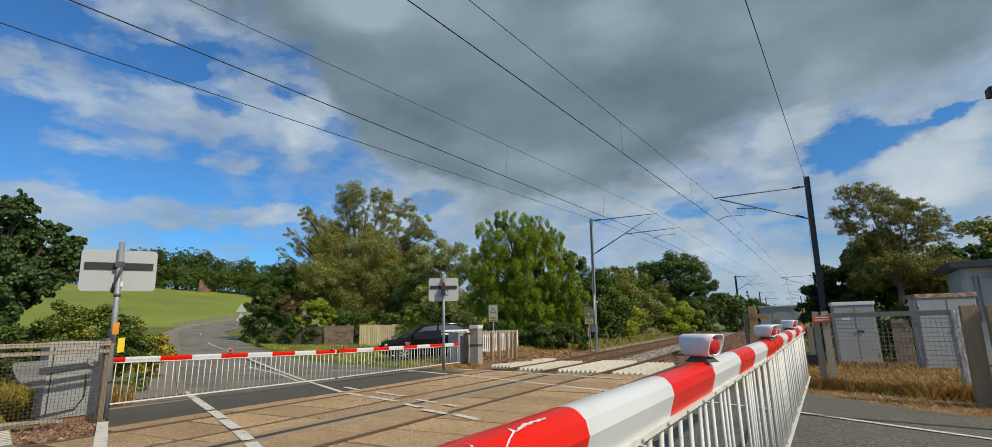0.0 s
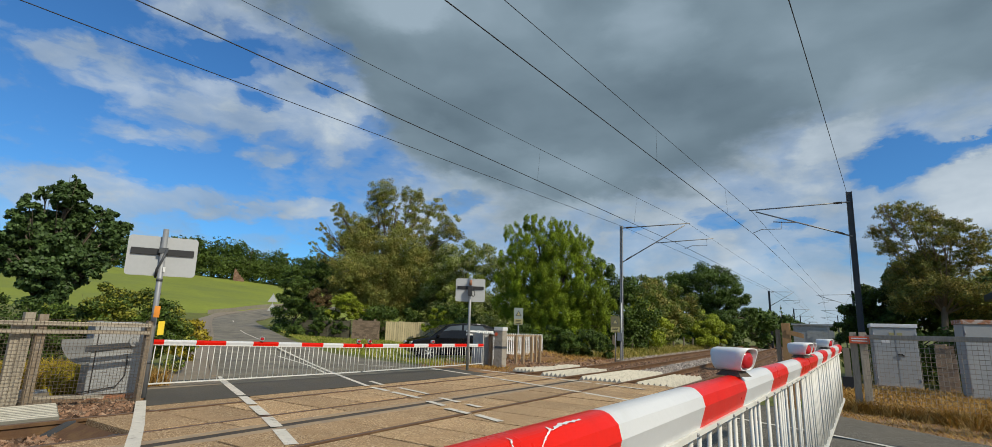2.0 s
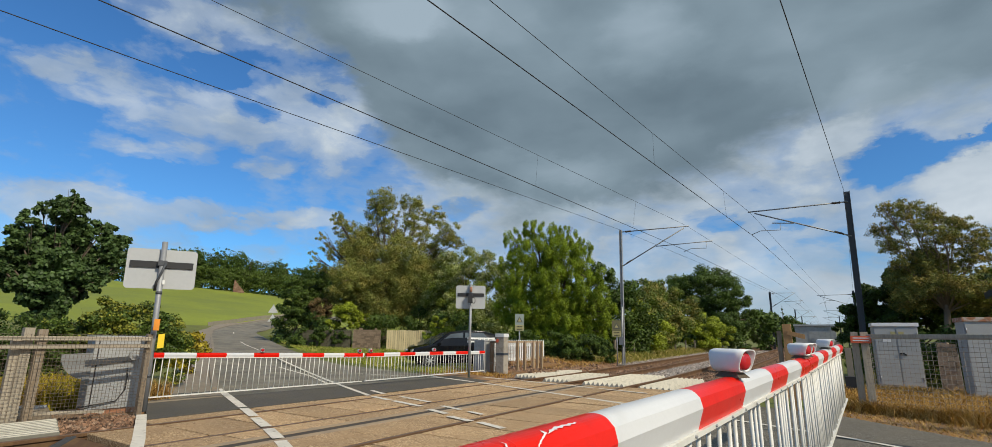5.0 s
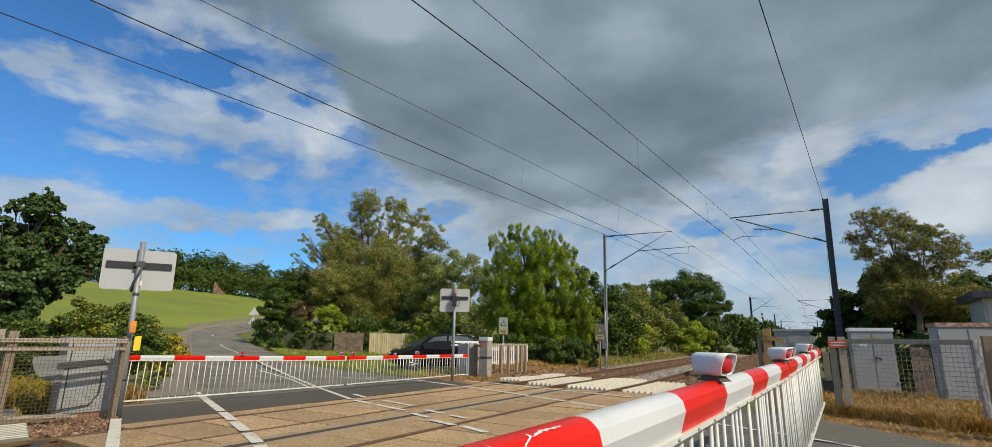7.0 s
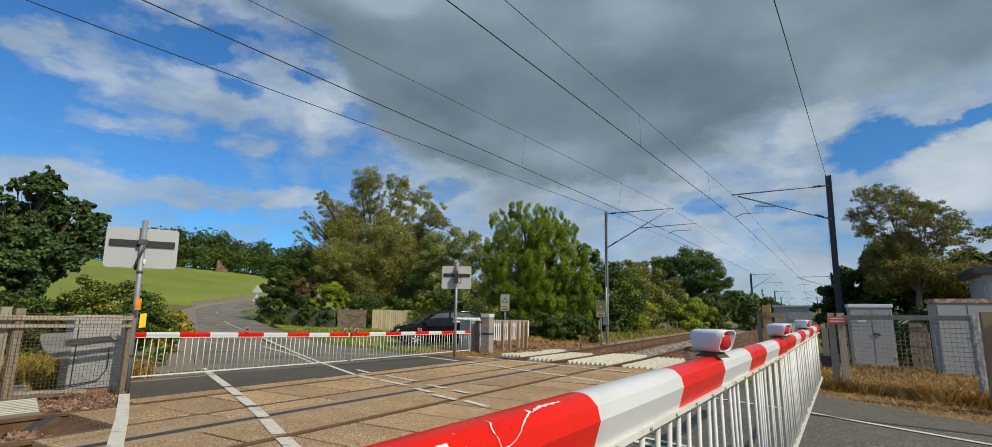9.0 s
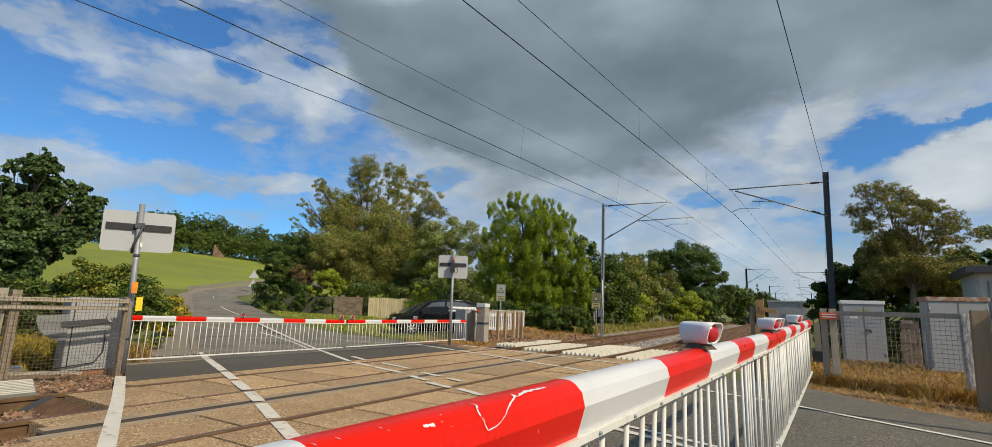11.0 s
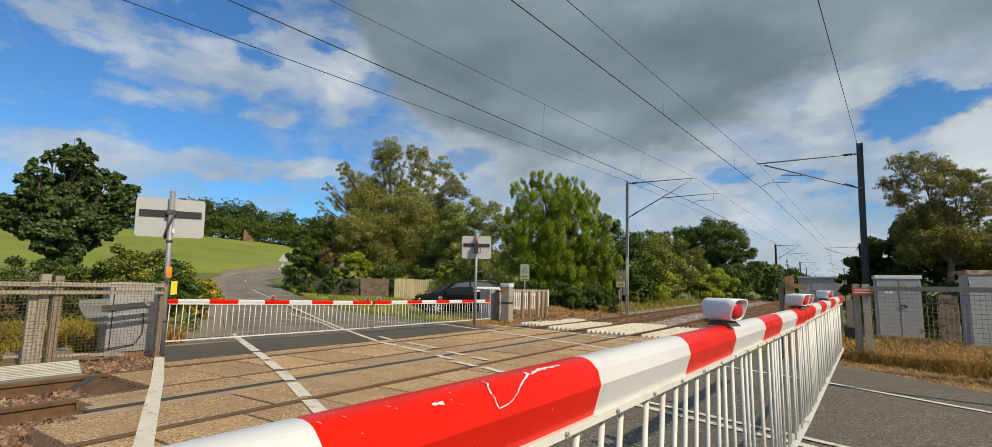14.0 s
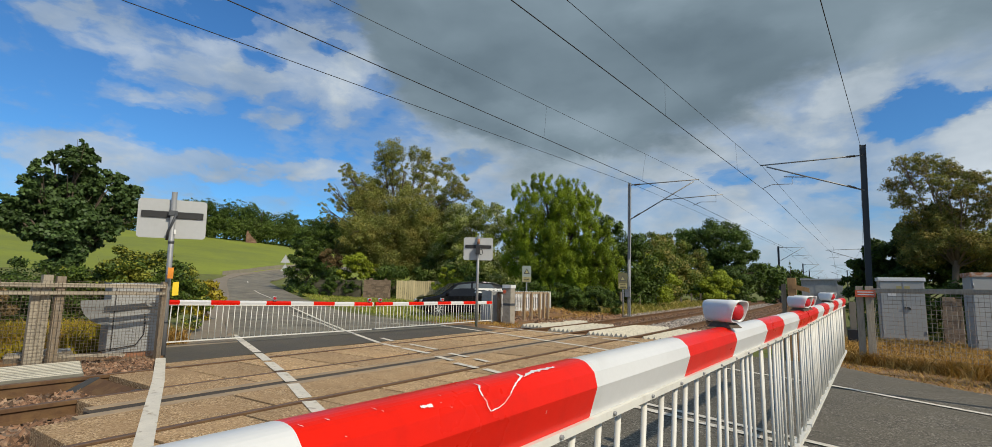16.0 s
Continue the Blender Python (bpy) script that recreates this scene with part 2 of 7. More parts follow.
NEAR_ROAD = aggregate("chipped_asphalt", [(0.0, (0.05, 0.043, 0.031)), (0.5, (0.135, 0.118, 0.088)), (0.85, (0.2, 0.177, 0.136)), (1.0, (0.36, 0.325, 0.265))], 0.013, (0.135, 0.118, 0.085), 0.0)
PANEL = aggregate("crossing_panel", [(0.0, (0.20, 0.115, 0.05)), (0.35, (0.37, 0.23, 0.105)), (0.7, (0.54, 0.355, 0.175)), (1.0, (0.76, 0.58, 0.36))], 0.014, (0.42, 0.265, 0.13))
PAINT_LINE = mat("road_paint", (0.72, 0.66, 0.55), 0.7, vary=0.3, scale=5, grain=70, bump=0.3, other=(0.36, 0.28, 0.19), amount=0.75, edge=(0.55, 0.66))
RAIL = mat("rail_side", (0.12, 0.062, 0.028), 0.8, 0.1, vary=0.4, scale=2, grain=30, bump=0.3, other=(0.22, 0.13, 0.05), amount=0.5)
RAIL_TOP = mat("rail_head", (0.15, 0.09, 0.055), 0.6, 0.2, vary=0.3, scale=2, grain=30, bump=0.05, other=(0.16, 0.1, 0.07), amount=0.6)
RUBBER = mat("groove_rubber", (0.035, 0.03, 0.028), 0.85, vary=0.3, grain=30, bump=0.2)
BALLAST = mat("ballast_stone", (0.17, 0.105, 0.068), 0.9, vary=0.8, scale=4, grain=22, bump=0.9, other=(0.22, 0.13, 0.08), amount=0.7)
LOOSE = mat("loose_stone", (0.2, 0.11, 0.062), 0.9, vary=0.4, scale=3, grain=60, bump=0.5, other=(0.34, 0.24, 0.16), amount=0.7, island=1.4)
BALLAST_GREY = mat("grey_ballast_stone", (0.38, 0.33, 0.28), 0.9, vary=0.6, scale=4, grain=22, bump=0.9, other=(0.24, 0.2, 0.17), amount=0.6, island=1.0)
SLEEPER = mat("sleeper_concrete", (0.27, 0.23, 0.17), 0.9, vary=0.3, grain=30, bump=0.3)
SLEEPER_BROWN = mat("stained_sleeper", (0.2, 0.13, 0.08), 0.9, vary=0.4, grain=30, bump=0.3, other=(0.27, 0.2, 0.14), amount=0.5)
GUARD = mat("cream_guard", (0.56, 0.52, 0.42), 0.75, vary=0.2, scale=3, grain=40, bump=0.2, other=(0.28, 0.26, 0.2), amount=0.6, edge=(0.45, 0.7), rand=0.15)
RED = mat("red_boom_paint", (0.74, 0.013, 0.003), 0.3, vary=0.1, scale=5, grain=60, bump=0.03, spec=0.16, other=(0.62, 0.012, 0.004), amount=0.5)
WHITE = mat("white_boom_paint", (0.70, 0.70, 0.69), 0.36, vary=0.08, scale=4, grain=50, bump=0.04, other=(0.5, 0.49, 0.45), amount=0.4, edge=(0.55, 0.8))
SLAT = mat("white_slat_paint", (0.72, 0.70, 0.63), 0.45, vary=0.12, scale=6, grain=50, bump=0.06, other=(0.5, 0.47, 0.4), amount=0.5, edge=(0.52, 0.75))
GALV = mat("galvanised_steel", (0.32, 0.325, 0.33), 0.55, 0.35, vary=0.25, scale=4, grain=30, bump=0.1)
GALV_DARK = mat("dark_mast_steel", (0.075, 0.08, 0.088), 0.55, 0.3, vary=0.25, scale=3, grain=30, bump=0.1)
BLACK = mat("black_rubber", (0.02, 0.02, 0.022), 0.6, vary=0.2)
SIGN_BACK = mat("sign_back_grey", (0.44, 0.45, 0.45), 0.55, 0.1, vary=0.12, scale=3, grain=20, bump=0.03)
FADED = mat("faded_board", (0.27, 0.31, 0.28), 0.6, vary=0.15, scale=8)
FADED_YELLOW = mat("faded_yellow", (0.38, 0.34, 0.15), 0.6, vary=0.15, scale=8)
OLIVE_BOARD = mat("weathered_olive_board", (0.15, 0.14, 0.07), 0.7, vary=0.2, scale=8)
WOOD_PALE = mat("pale_weathered_wood", (0.42, 0.36, 0.27), 0.9, vary=0.35, scale=5, grain=18, bump=0.4, other=(0.3, 0.26, 0.2), amount=0.6, stretch=(4, 4, 0.5), rand=0.2)
CONCRETE = mat("edge_concrete", (0.40, 0.29, 0.175), 0.9, vary=0.35, scale=2, grain=30, bump=0.4, other=(0.28, 0.22, 0.16), amount=0.6)
MAST = mat("mast_steel", (0.2, 0.21, 0.22), 0.5, 0.35, vary=0.25, scale=3, grain=30, bump=0.1)
YELLOW = mat("yellow_plate", (0.85, 0.6, 0.02), 0.5, vary=0.1)
ORANGE = mat("orange_plate", (0.8, 0.28, 0.02), 0.5, vary=0.15)
CAB = mat("grey_cabinet_paint", (0.38, 0.385, 0.375), 0.55, 0.1, vary=0.14, scale=2, grain=25, bump=0.08, other=(0.24, 0.24, 0.23), amount=0.45)
CAB_LIGHT = mat("light_grey_cabinet_paint", (0.37, 0.38, 0.37), 0.5, 0.05, vary=0.12, scale=2, grain=25, bump=0.06, other=(0.36, 0.36, 0.36), amount=0.4)
RUST = mat("rusty_lid", (0.36, 0.17, 0.09), 0.8, 0.1, vary=0.4, scale=4, grain=30, bump=0.3, other=(0.5, 0.47, 0.43), amount=0.8, edge=(0.48, 0.6))
WOOD = mat("weathered_wood", (0.25, 0.19, 0.125), 0.9, vary=0.4, scale=5, grain=18, bump=0.4, other=(0.34, 0.3, 0.25), amount=0.6, stretch=(4, 4, 0.5), rand=0.2)
WOOD_NEW = mat("brown_sleeper_wood", (0.24, 0.14, 0.065), 0.9, vary=0.4, scale=5, grain=18, bump=0.4, stretch=(4, 4, 0.5), rand=0.15)
WOOD_ORANGE = mat("orange_brown_wood", (0.38, 0.22, 0.095), 0.9, vary=0.4, scale=5, grain=18, bump=0.4, stretch=(4, 4, 0.5))
WOOD_WHITE = mat("flaking_white_wood", (0.42, 0.38, 0.32), 0.9, vary=0.3, scale=9, grain=30, bump=0.5, other=(0.74, 0.73, 0.7), amount=0.95, edge=(0.48, 0.56), stretch=(2, 2, 0.6))
PICKET = mat("white_picket_paint", (0.76, 0.76, 0.73), 0.6, vary=0.12, scale=6)
WIRE = mat("fence_wire", (0.19, 0.15, 0.11), 0.7, 0.2, vary=0.3, scale=6)
WIRE_PALE = mat("galvanised_mesh", (0.30, 0.27, 0.23), 0.6, 0.3, vary=0.3, scale=6)
CABLE = mat("overhead_cable", (0.03, 0.03, 0.033), 0.6, 0.3, vary=0.1)
STONE = mat("rubble_stone", (0.2, 0.14, 0.095), 0.95, vary=0.45, scale=4, grain=16, bump=0.8, other=(0.3, 0.22, 0.15), amount=0.6, rand=0.5)
WALL_STONE = mat("garden_stone", (0.17, 0.125, 0.085), 0.95, vary=0.5, scale=4, grain=16, bump=0.8, other=(0.25, 0.19, 0.13), amount=0.6, rand=0.6)
PILLAR_STONE = mat("pillar_stone", (0.36, 0.27, 0.18), 0.95, vary=0.5, scale=4, grain=16, bump=0.8, other=(0.24, 0.17, 0.11), amount=0.6, rand=0.4)
GRASS = mat("grass", (0.13, 0.145, 0.022), 0.95, vary=0.5, scale=0.5, grain=25, bump=0.9, other=(0.18, 0.17, 0.05), amount=0.55)
FIELD = mat("barley_field", (0.215, 0.25, 0.02), 0.95, vary=0.45, scale=0.06, grain=2.0, bump=0.4, other=(0.17, 0.20, 0.03), amount=0.7)
DIRT = mat("dry_earth", (0.25, 0.135, 0.055), 0.95, vary=0.5, scale=1.2, grain=30, bump=0.8, other=(0.27, 0.2, 0.13), amount=0.7)
STRAW = leaf_mat("dry_grass", (0.28, 0.13, 0.025), (0.64, 0.35, 0.065), dry=(0.74, 0.54, 0.22), dry_amount=0.5, scale=1.5)
GRASS_BLADE = leaf_mat("grass_blades", (0.14, 0.16, 0.015), (0.44, 0.41, 0.07), dry=(0.62, 0.47, 0.18), dry_amount=0.85, scale=0.5)
LAWN_BLADE = leaf_mat("lawn_blades", (0.16, 0.21, 0.015), (0.40, 0.46, 0.05), dry=(0.55, 0.44, 0.16), dry_amount=0.5, scale=0.5)
BARK = mat("bark", (0.11, 0.085, 0.06), 0.95, vary=0.5, scale=3, grain=14, bump=0.9, stretch=(2, 2, 0.6))
PALE_BARK = mat("pale_bark", (0.24, 0.17, 0.11), 0.95, vary=0.5, scale=3, grain=14, bump=0.9, stretch=(2, 2, 0.6))
CAR_PAINT = mat("black_car_paint", (0.005, 0.005, 0.006), 0.12, 0.0, vary=0.05, bump=0, spec=0.4)
GLASS_DARK = mat("dark_car_glass", (0.09, 0.11, 0.13), 0.04, 0.0, vary=0.05, bump=0, spec=0.9)
ALLOY = mat("alloy_wheel", (0.6, 0.6, 0.6), 0.35, 0.8, vary=0.1)
FENCE_BOARD = mat("yellowed_fence_board", (0.5, 0.42, 0.24), 0.85, vary=0.3, scale=5, grain=18, bump=0.3, stretch=(4, 4, 0.5), rand=0.3)
DARK_STONE = mat("mossy_stone", (0.1, 0.085, 0.06), 0.95, vary=0.5, scale=4, grain=16, bump=0.8, other=(0.06, 0.08, 0.03), amount=0.7, rand=0.5)
TAN_WOOD = mat("tan_fence_wood", (0.33, 0.24, 0.14), 0.9, vary=0.35, scale=5, grain=18, bump=0.4, stretch=(4, 4, 0.5), rand=0.25)
CAGE = mat("brownish_cabinet", (0.36, 0.32, 0.26), 0.8, vary=0.3, scale=5, grain=30, bump=0.2, other=(0.2, 0.15, 0.1), amount=0.5)
# darker guard colour, painted shade for the gaps between ribs
GUARD_GAP_SHADE = mat("guard_gap_shade", (0.2, 0.19, 0.15), 0.85, vary=0.3, scale=3, grain=40, bump=0.3)
INFILL = mat("infill_asphalt", (0.07, 0.055, 0.04), 0.9, vary=0.7, scale=1.5, grain=90, bump=0.6, other=(0.1, 0.075, 0.05), amount=0.6)
HOOD = mat("white_lamp_plastic", (0.8, 0.8, 0.79), 0.4, vary=0.05, scale=12, grain=50, bump=0.02, other=(0.6, 0.58, 0.52), amount=0.4, edge=(0.6, 0.8))
PLATE_GREY = mat("dull_counterweight", (0.24, 0.245, 0.24), 0.7, 0.1, vary=0.3, scale=6, grain=30, bump=0.1)
LENS = mat("red_lamp_lens", (0.5, 0.012, 0.018), 0.15, vary=0.1, bump=0.1, grain=80, spec=0.7)
RED_SIGN = mat("orange_red_label", (0.72, 0.13, 0.05), 0.55, vary=0.12)


# ---- mesh helpers ----
class Mesh:
    """Gathers vertices and faces of one part."""

    def __init__(self):
        self.v, self.f, self.smooth = [], [], []

    def put(self, verts, faces, smooth=False):
        o = len(self.v)
        self.v += [tuple(p) for p in verts]
        self.f += [tuple(i + o for i in f) for f in faces]
        self.smooth += [smooth] * len(faces)
        return self

    def box(self, x0, x1, y0, y1, z0, z1, m=None):
        vs = [(x0, y0, z0), (x1, y0, z0), (x1, y1, z0), (x0, y1, z0), (x0, y0, z1), (x1, y0, z1), (x1, y1, z1), (x0, y1, z1)]
        if m:
            vs = [m @ Vector(p) for p in vs]
        return self.put(vs, [(3, 2, 1, 0), (4, 5, 6, 7), (0, 1, 5, 4), (1, 2, 6, 5), (2, 3, 7, 6), (3, 0, 4, 7)])

    def prism(self, poly, z0, z1):
        k = len(poly)
        vs = [(x, y, z0) for x, y in poly] + [(x, y, z1) for x, y in poly]
        if sum(a[0] * b[1] - b[0] * a[1] for a, b in zip(poly, poly[1:] + poly[:1])) < 0:
            vs = vs[:k][::-1] + vs[k:][::-1]
        return self.put(vs, [tuple(range(k))[::-1], tuple(range(k, 2 * k))] + [(i, (i + 1) % k, (i + 1) % k + k, i + k) for i in range(k)])

    def loft(self, rings, close=True, caps=True, smooth=True):
        k = len(rings[0])
        vs = [p for r in rings for p in r]
        fs = []
        for a in range(len(rings) - 1):
            for i in range(k if close else k - 1):
                j = (i + 1) % k
                fs.append((a * k + i, a * k + j, (a + 1) * k + j, (a + 1) * k + i))
        o = len(self.v)
        self.put(vs, fs, smooth)
        if caps and close:
            self.f += [tuple(range(o, o + k))[::-1], tuple(range(o + len(vs) - k, o + len(vs)))]
            self.smooth += [False, False]
        return self

    def tube(self, pts, radii, n=8, smooth=True):
        pts = [Vector(p) for p in pts]
        if isinstance(radii, (int, float)):
            radii = [radii] * len(pts)
        rings, side = [], None
        for i, p in enumerate(pts):
            d = (pts[min(i + 1, len(pts) - 1)] - pts[max(i - 1, 0)]).normalized()
            if side is None:
                side = d.cross(Vector((0, 0, 1)))
                side = side.normalized() if side.length > 0.05 else Vector((1, 0, 0))
            side = (side - d * side.dot(d)).normalized()
            up = d.cross(side)
            rings.append([p + (side * math.cos(a) + up * math.sin(a)) * radii[i] for a in [2 * math.pi * k / n for k in range(n)]])
        return self.loft(rings, smooth=smooth)

    def data(self, name, material, bevel=0.0):
        me = bpy.data.meshes.new(name)
        me.from_pydata(self.v, [], self.f)
        me.polygons.foreach_set("use_smooth", self.smooth)
        if bevel:
            bm = bmesh.new()
            bm.from_mesh(me)
            bmesh.ops.bevel(bm, geom=[e for e in bm.edges if len(e.link_faces) == 2 and e.calc_face_angle(0) > 0.5], offset=bevel, segments=2, affect="EDGES", profile=0.7)
            bm.to_mesh(me)
            bm.free()
        me.materials.append(material)
        me.update()
        return me


def part(name, mesh, material, parent=None, label="", bevel=0.0):
    ob = new(name, mesh.data(name, material, bevel) if isinstance(mesh, Mesh) else mesh)
    if parent:
        ob.parent = parent
    if label:
        ob["label"] = label
    return ob


def thing(name, at, label, category, group="", kind="", turn=0.0):
    e = new(name)
    e.empty_display_size = 0.2
    e.matrix_world = pose(*at, 0, 0, turn)
    return tagged(e, label, category, group, kind)


def single(name, mesh, material, label, category, group="", kind="", at=(0, 0, 0), bevel=0.0):
    ob = part(name, mesh, material, None, "", bevel)
    ob.matrix_world = pose(*at)
    return tagged(ob, label, category, group, kind)


def along(p, d, s):
    return Vector(p) + Vector(d) * s


# ---- the lie of the land ----
def smooth01(t):
    t = min(1.0, max(0.0, t))
    return t * t * (3 - 2 * t)


def land(x, y):
    d = -x
    z = min(0.045 * max(0.0, d - 20) + 0.09 * max(0.0, d - 60), 14.5)
    z += 0.04 * max(0.0, y - 420) * smooth01((y - 420) / 200) * (1 if y < 1300 else 1300 / y)
    return z


def ground_z(x, y):
    z = land(x, y) - 0.03 - 0.12 * smooth01((-x - 13) / 6)
    cor = smooth01((x + 10.2) / 0.8) * smooth01((-2.4 - x) / 0.8)
    return z - 0.42 * cor + noise.noise((x * 0.15, y * 0.15, 0)) * 0.5 * smooth01((math.hypot(x, y) - 100) / 80)


def build_ground():
    def spread(lo, hi, fine_lo, fine_hi, step, grow):
        out, p, s = [], fine_lo, step
        while p < fine_hi:
            out.append(p)
            p += step
        s = step
        while p < hi:
            out.append(p)
            s *= grow
            p += s
        out.append(hi)
        p, s = fine_lo, step
        low = []
        while p > lo:
            s *= grow
            p -= s
            low.append(max(p, lo))
        return low[::-1] + out

    xs = spread(-1500, 1500, -30, 14, 0.8, 1.16)
    ys = spread(-900, 2600, -12, 40, 0.8, 1.16)
    vs = [(x, y, ground_z(x, y)) for y in ys for x in xs]
    k = len(xs)
    m = Mesh()
    m.put(vs, [(a * k + b, a * k + b + 1, (a + 1) * k + b + 1, (a + 1) * k + b) for a in range(len(ys) - 1) for b in range(k - 1)], True)
    g = part("ground", m, GRASS)
    g.data.materials.append(FIELD)
    g.data.materials.append(DIRT)
    for p in g.data.polygons:
        c = p.center
        if c.x < -66 and c.y < 400:
            p.material_index = 1
        elif (-13.5 < c.x < 0 and 14 < c.y < 30 and c.x > -13.5) or (c.x > -0.5 and c.x < 9 and c.y > 9 and c.y < 20) or (-13 < c.x < -2 and -12 < c.y < 5):
            p.material_index = 2
    tagged(g, "grassy ground rising to a green field", "ground", kind="structure")


build_ground()
# ---- road, crossing and tracks ----
XA, XB, XD, XE = -8.44, -6.935, -5.045, -3.54


def sheet(poly, z0, z1):
    return Mesh().prism(poly, z0, z1)


def ribbon(left, right, lift, thick=0.12):
    """A road strip between two lines of points, laid on the land."""
    m = Mesh()
    rings = []
    for (ax, ay), (bx, by) in zip(left, right):
        za, zb = land(ax, ay) + lift, land(bx, by) + lift
        rings.append([(ax, ay, za), (ax, ay, za - thick), (bx, by, zb - thick), (bx, by, zb)])
    return m.loft(rings, smooth=False)


def dense(points, step=2.0):
    """Points along a smooth line through the given ones."""
    p = [Vector((*q, 0)) for q in points]
    p = [2 * p[0] - p[1]] + p + [2 * p[-1] - p[-2]]
    out = []
    for i in range(1, len(p) - 2):
        k = max(2, int((p[i + 1] - p[i]).length / step))
        for j in range(k):
            t = j / k
            a, b, c, d = p[i - 1], p[i], p[i + 1], p[i + 2]
            q = 0.5 * (2 * b + (c - a) * t + (2 * a - 5 * b + 4 * c - d) * t * t + (3 * b - a - 3 * c + d) * t**3)
            out.append((q.x, q.y))
    return out + [tuple(points[-1])]


def pair(a, b, n=60):
    """Two lines cut into the same number of steps."""
    def cut(pts):
        d = dense(pts, 0.7)
        return [d[min(len(d) - 1, round(i * (len(d) - 1) / n))] for i in range(n + 1)]
    return cut(a), cut(b)


EDGE_L = [(-8.95, 5.45), (-12.4, 7.2), (-18.7, 10.6), (-31.0, 17.4), (-47.6, 26.4), (-59.5, 33.6), (-66.0, 40.6), (-72.0, 49.0), (-80.0, 64.0), (-92.0, 90.0)]
EDGE_R = [(-8.95, 12.9), (-11.6, 14.2), (-19.0, 16.6), (-28.1, 20.6), (-41.0, 27.4), (-53.0, 34.2), (-60.5, 40.6), (-66.0, 47.0), (-74.0, 63.0), (-86.0, 92.0)]
FOOT_L = [(-10.95, 5.02), (-11.8, 5.45), (-15.0, 7.3), (-25.4, 12.9), (-37.4, 19.4), (-54.0, 28.6), (-63.5, 35.5), (-67.5, 41.5), (-73.5, 49.5), (-81.5, 64.5)]
l, r = pair(EDGE_L, EDGE_R)
tagged(part("road", ribbon(l, r, 0.0), ASPHALT), "grey asphalt country road bending out of sight past the field", "road", kind="structure")
l, r = pair(FOOT_L, [(-10.95, 6.46)] + EDGE_L[1:-1] + [(-80.2, 64.2)])
tagged(part("pavement", ribbon(l, r, 0.02), FOOTWAY), "worn brown-grey asphalt footway beside the road", "pavement", kind="structure")
l, r = pair([(x - 0.06, y - 0.13) for x, y in EDGE_L[1:-1]], EDGE_L[1:-1])
tagged(part("kerb", ribbon(l, r, 0.05), FOOTWAY), "worn grey concrete kerb along the footway", "kerb", kind="structure")
# dark strip of newer asphalt next to the far panels
tagged(part("road_strip", sheet([(-8.95, 4.12), (-8.95, 13.6), (-10.9, 14.4), (-10.94, 5.0)], -0.06, 0.006), ASPHALT_NEW), "dark patched asphalt strip before the barrier", "road", kind="structure")
# near road
tagged(part("road_near", sheet([(-2.95, -9.0), (-2.95, 12.2), (-0.5, 12.1), (0.02, 11.5), (0.64, 10.8), (1.34, 10.05), (2.0, 9.5), (9.0, 5.6), (16.0, 1.8), (16.0, -16.0), (0, -16.0)], -0.2, 0.0), NEAR_ROAD), "grey asphalt road on the camera's side of the crossing", "road", kind="structure")


def strip_line(points, width, z=0.008):
    pts = [Vector((*p, 0)) for p in points]
    m = Mesh()
    rows = []
    for i, p in enumerate(pts):
        d = (pts[min(i + 1, len(pts) - 1)] - pts[max(i - 1, 0)]).normalized()
        s = Vector((-d.y, d.x, 0)) * width / 2
        a, b = p + s, p - s
        rows.append([(a.x, a.y, land(a.x, a.y) + z), (b.x, b.y, land(b.x, b.y) + z)])
    vs = [q for row in rows for q in row]
    return m.put(vs, [(2 * i, 2 * i + 1, 2 * i + 3, 2 * i + 2) for i in range(len(rows) - 1)])


def mark(points, width=0.1, z=0.0105, name="road_marking", label="worn white painted road line"):
    return tagged(part(name, strip_line(points, width, z), PAINT_LINE), label, "road marking", "road markings", "structure")


mark([(-9.5, 4.3), (-7.4, 3.36), (-6.0, 2.70), (-4.7, 2.09), (-3.6, 1.58)], 0.14)
for a, b in (((-12.5, 7.25), (-9.1, 5.77)), ((-8.95, 5.7), (-8.0, 5.28)), ((-7.85, 5.2), (-6.98, 4.82)), ((-6.82, 4.74), (-6.1, 4.4)), ((-5.95, 4.32), (-5.12, 3.9)), ((-4.95, 3.82), (-4.0, 3.36))):
    mark([a, b], 0.15)
mark([(-24.0, 16.6), (-15.4, 12.1), (-11.8, 10.1), (-8.75, 8.5)], 0.11)
mark([(-19.0, 13.4), (-14.2, 11.2), (-11.6, 9.75)], 0.09)
for a, b in (((-8.55, 8.42), (-7.85, 8.2)), ((-7.7, 8.15), (-6.7, 7.85)), ((-6.3, 7.62), (-5.75, 7.4)), ((-5.55, 7.2), (-4.95, 7.0)), ((-4.8, 7.0), (-4.2, 6.75))):
    mark([a, b], 0.13)
for a, b in (((-9.5, 9.3), (-8.75, 8.95)), ((-8.1, 8.8), (-7.0, 8.45)), ((-6.45, 8.15), (-5.85, 7.95)), ((-5.6, 7.85), (-5.2, 7.7))):
    mark([a, b], 0.11)
for a, b in (((-11.3, 13.75), (-9.1, 12.95)), ((-8.8, 12.85), (-7.9, 12.5)), ((-7.8, 12.45), (-6.1, 11.75)), ((-6.0, 11.7), (-4.9, 11.25)), ((-4.8, 11.2), (-3.0, 10.4))):
    mark([a, b], 0.15)
for a, b in (((-9.9, 14.65), (-8.4, 14.3)), ((-8.2, 14.25), (-6.8, 13.85)), ((-6.6, 13.8), (-5.6, 13.55)), ((-5.4, 13.5), (-4.0, 13.1))):
    mark([a, b], 0.14)
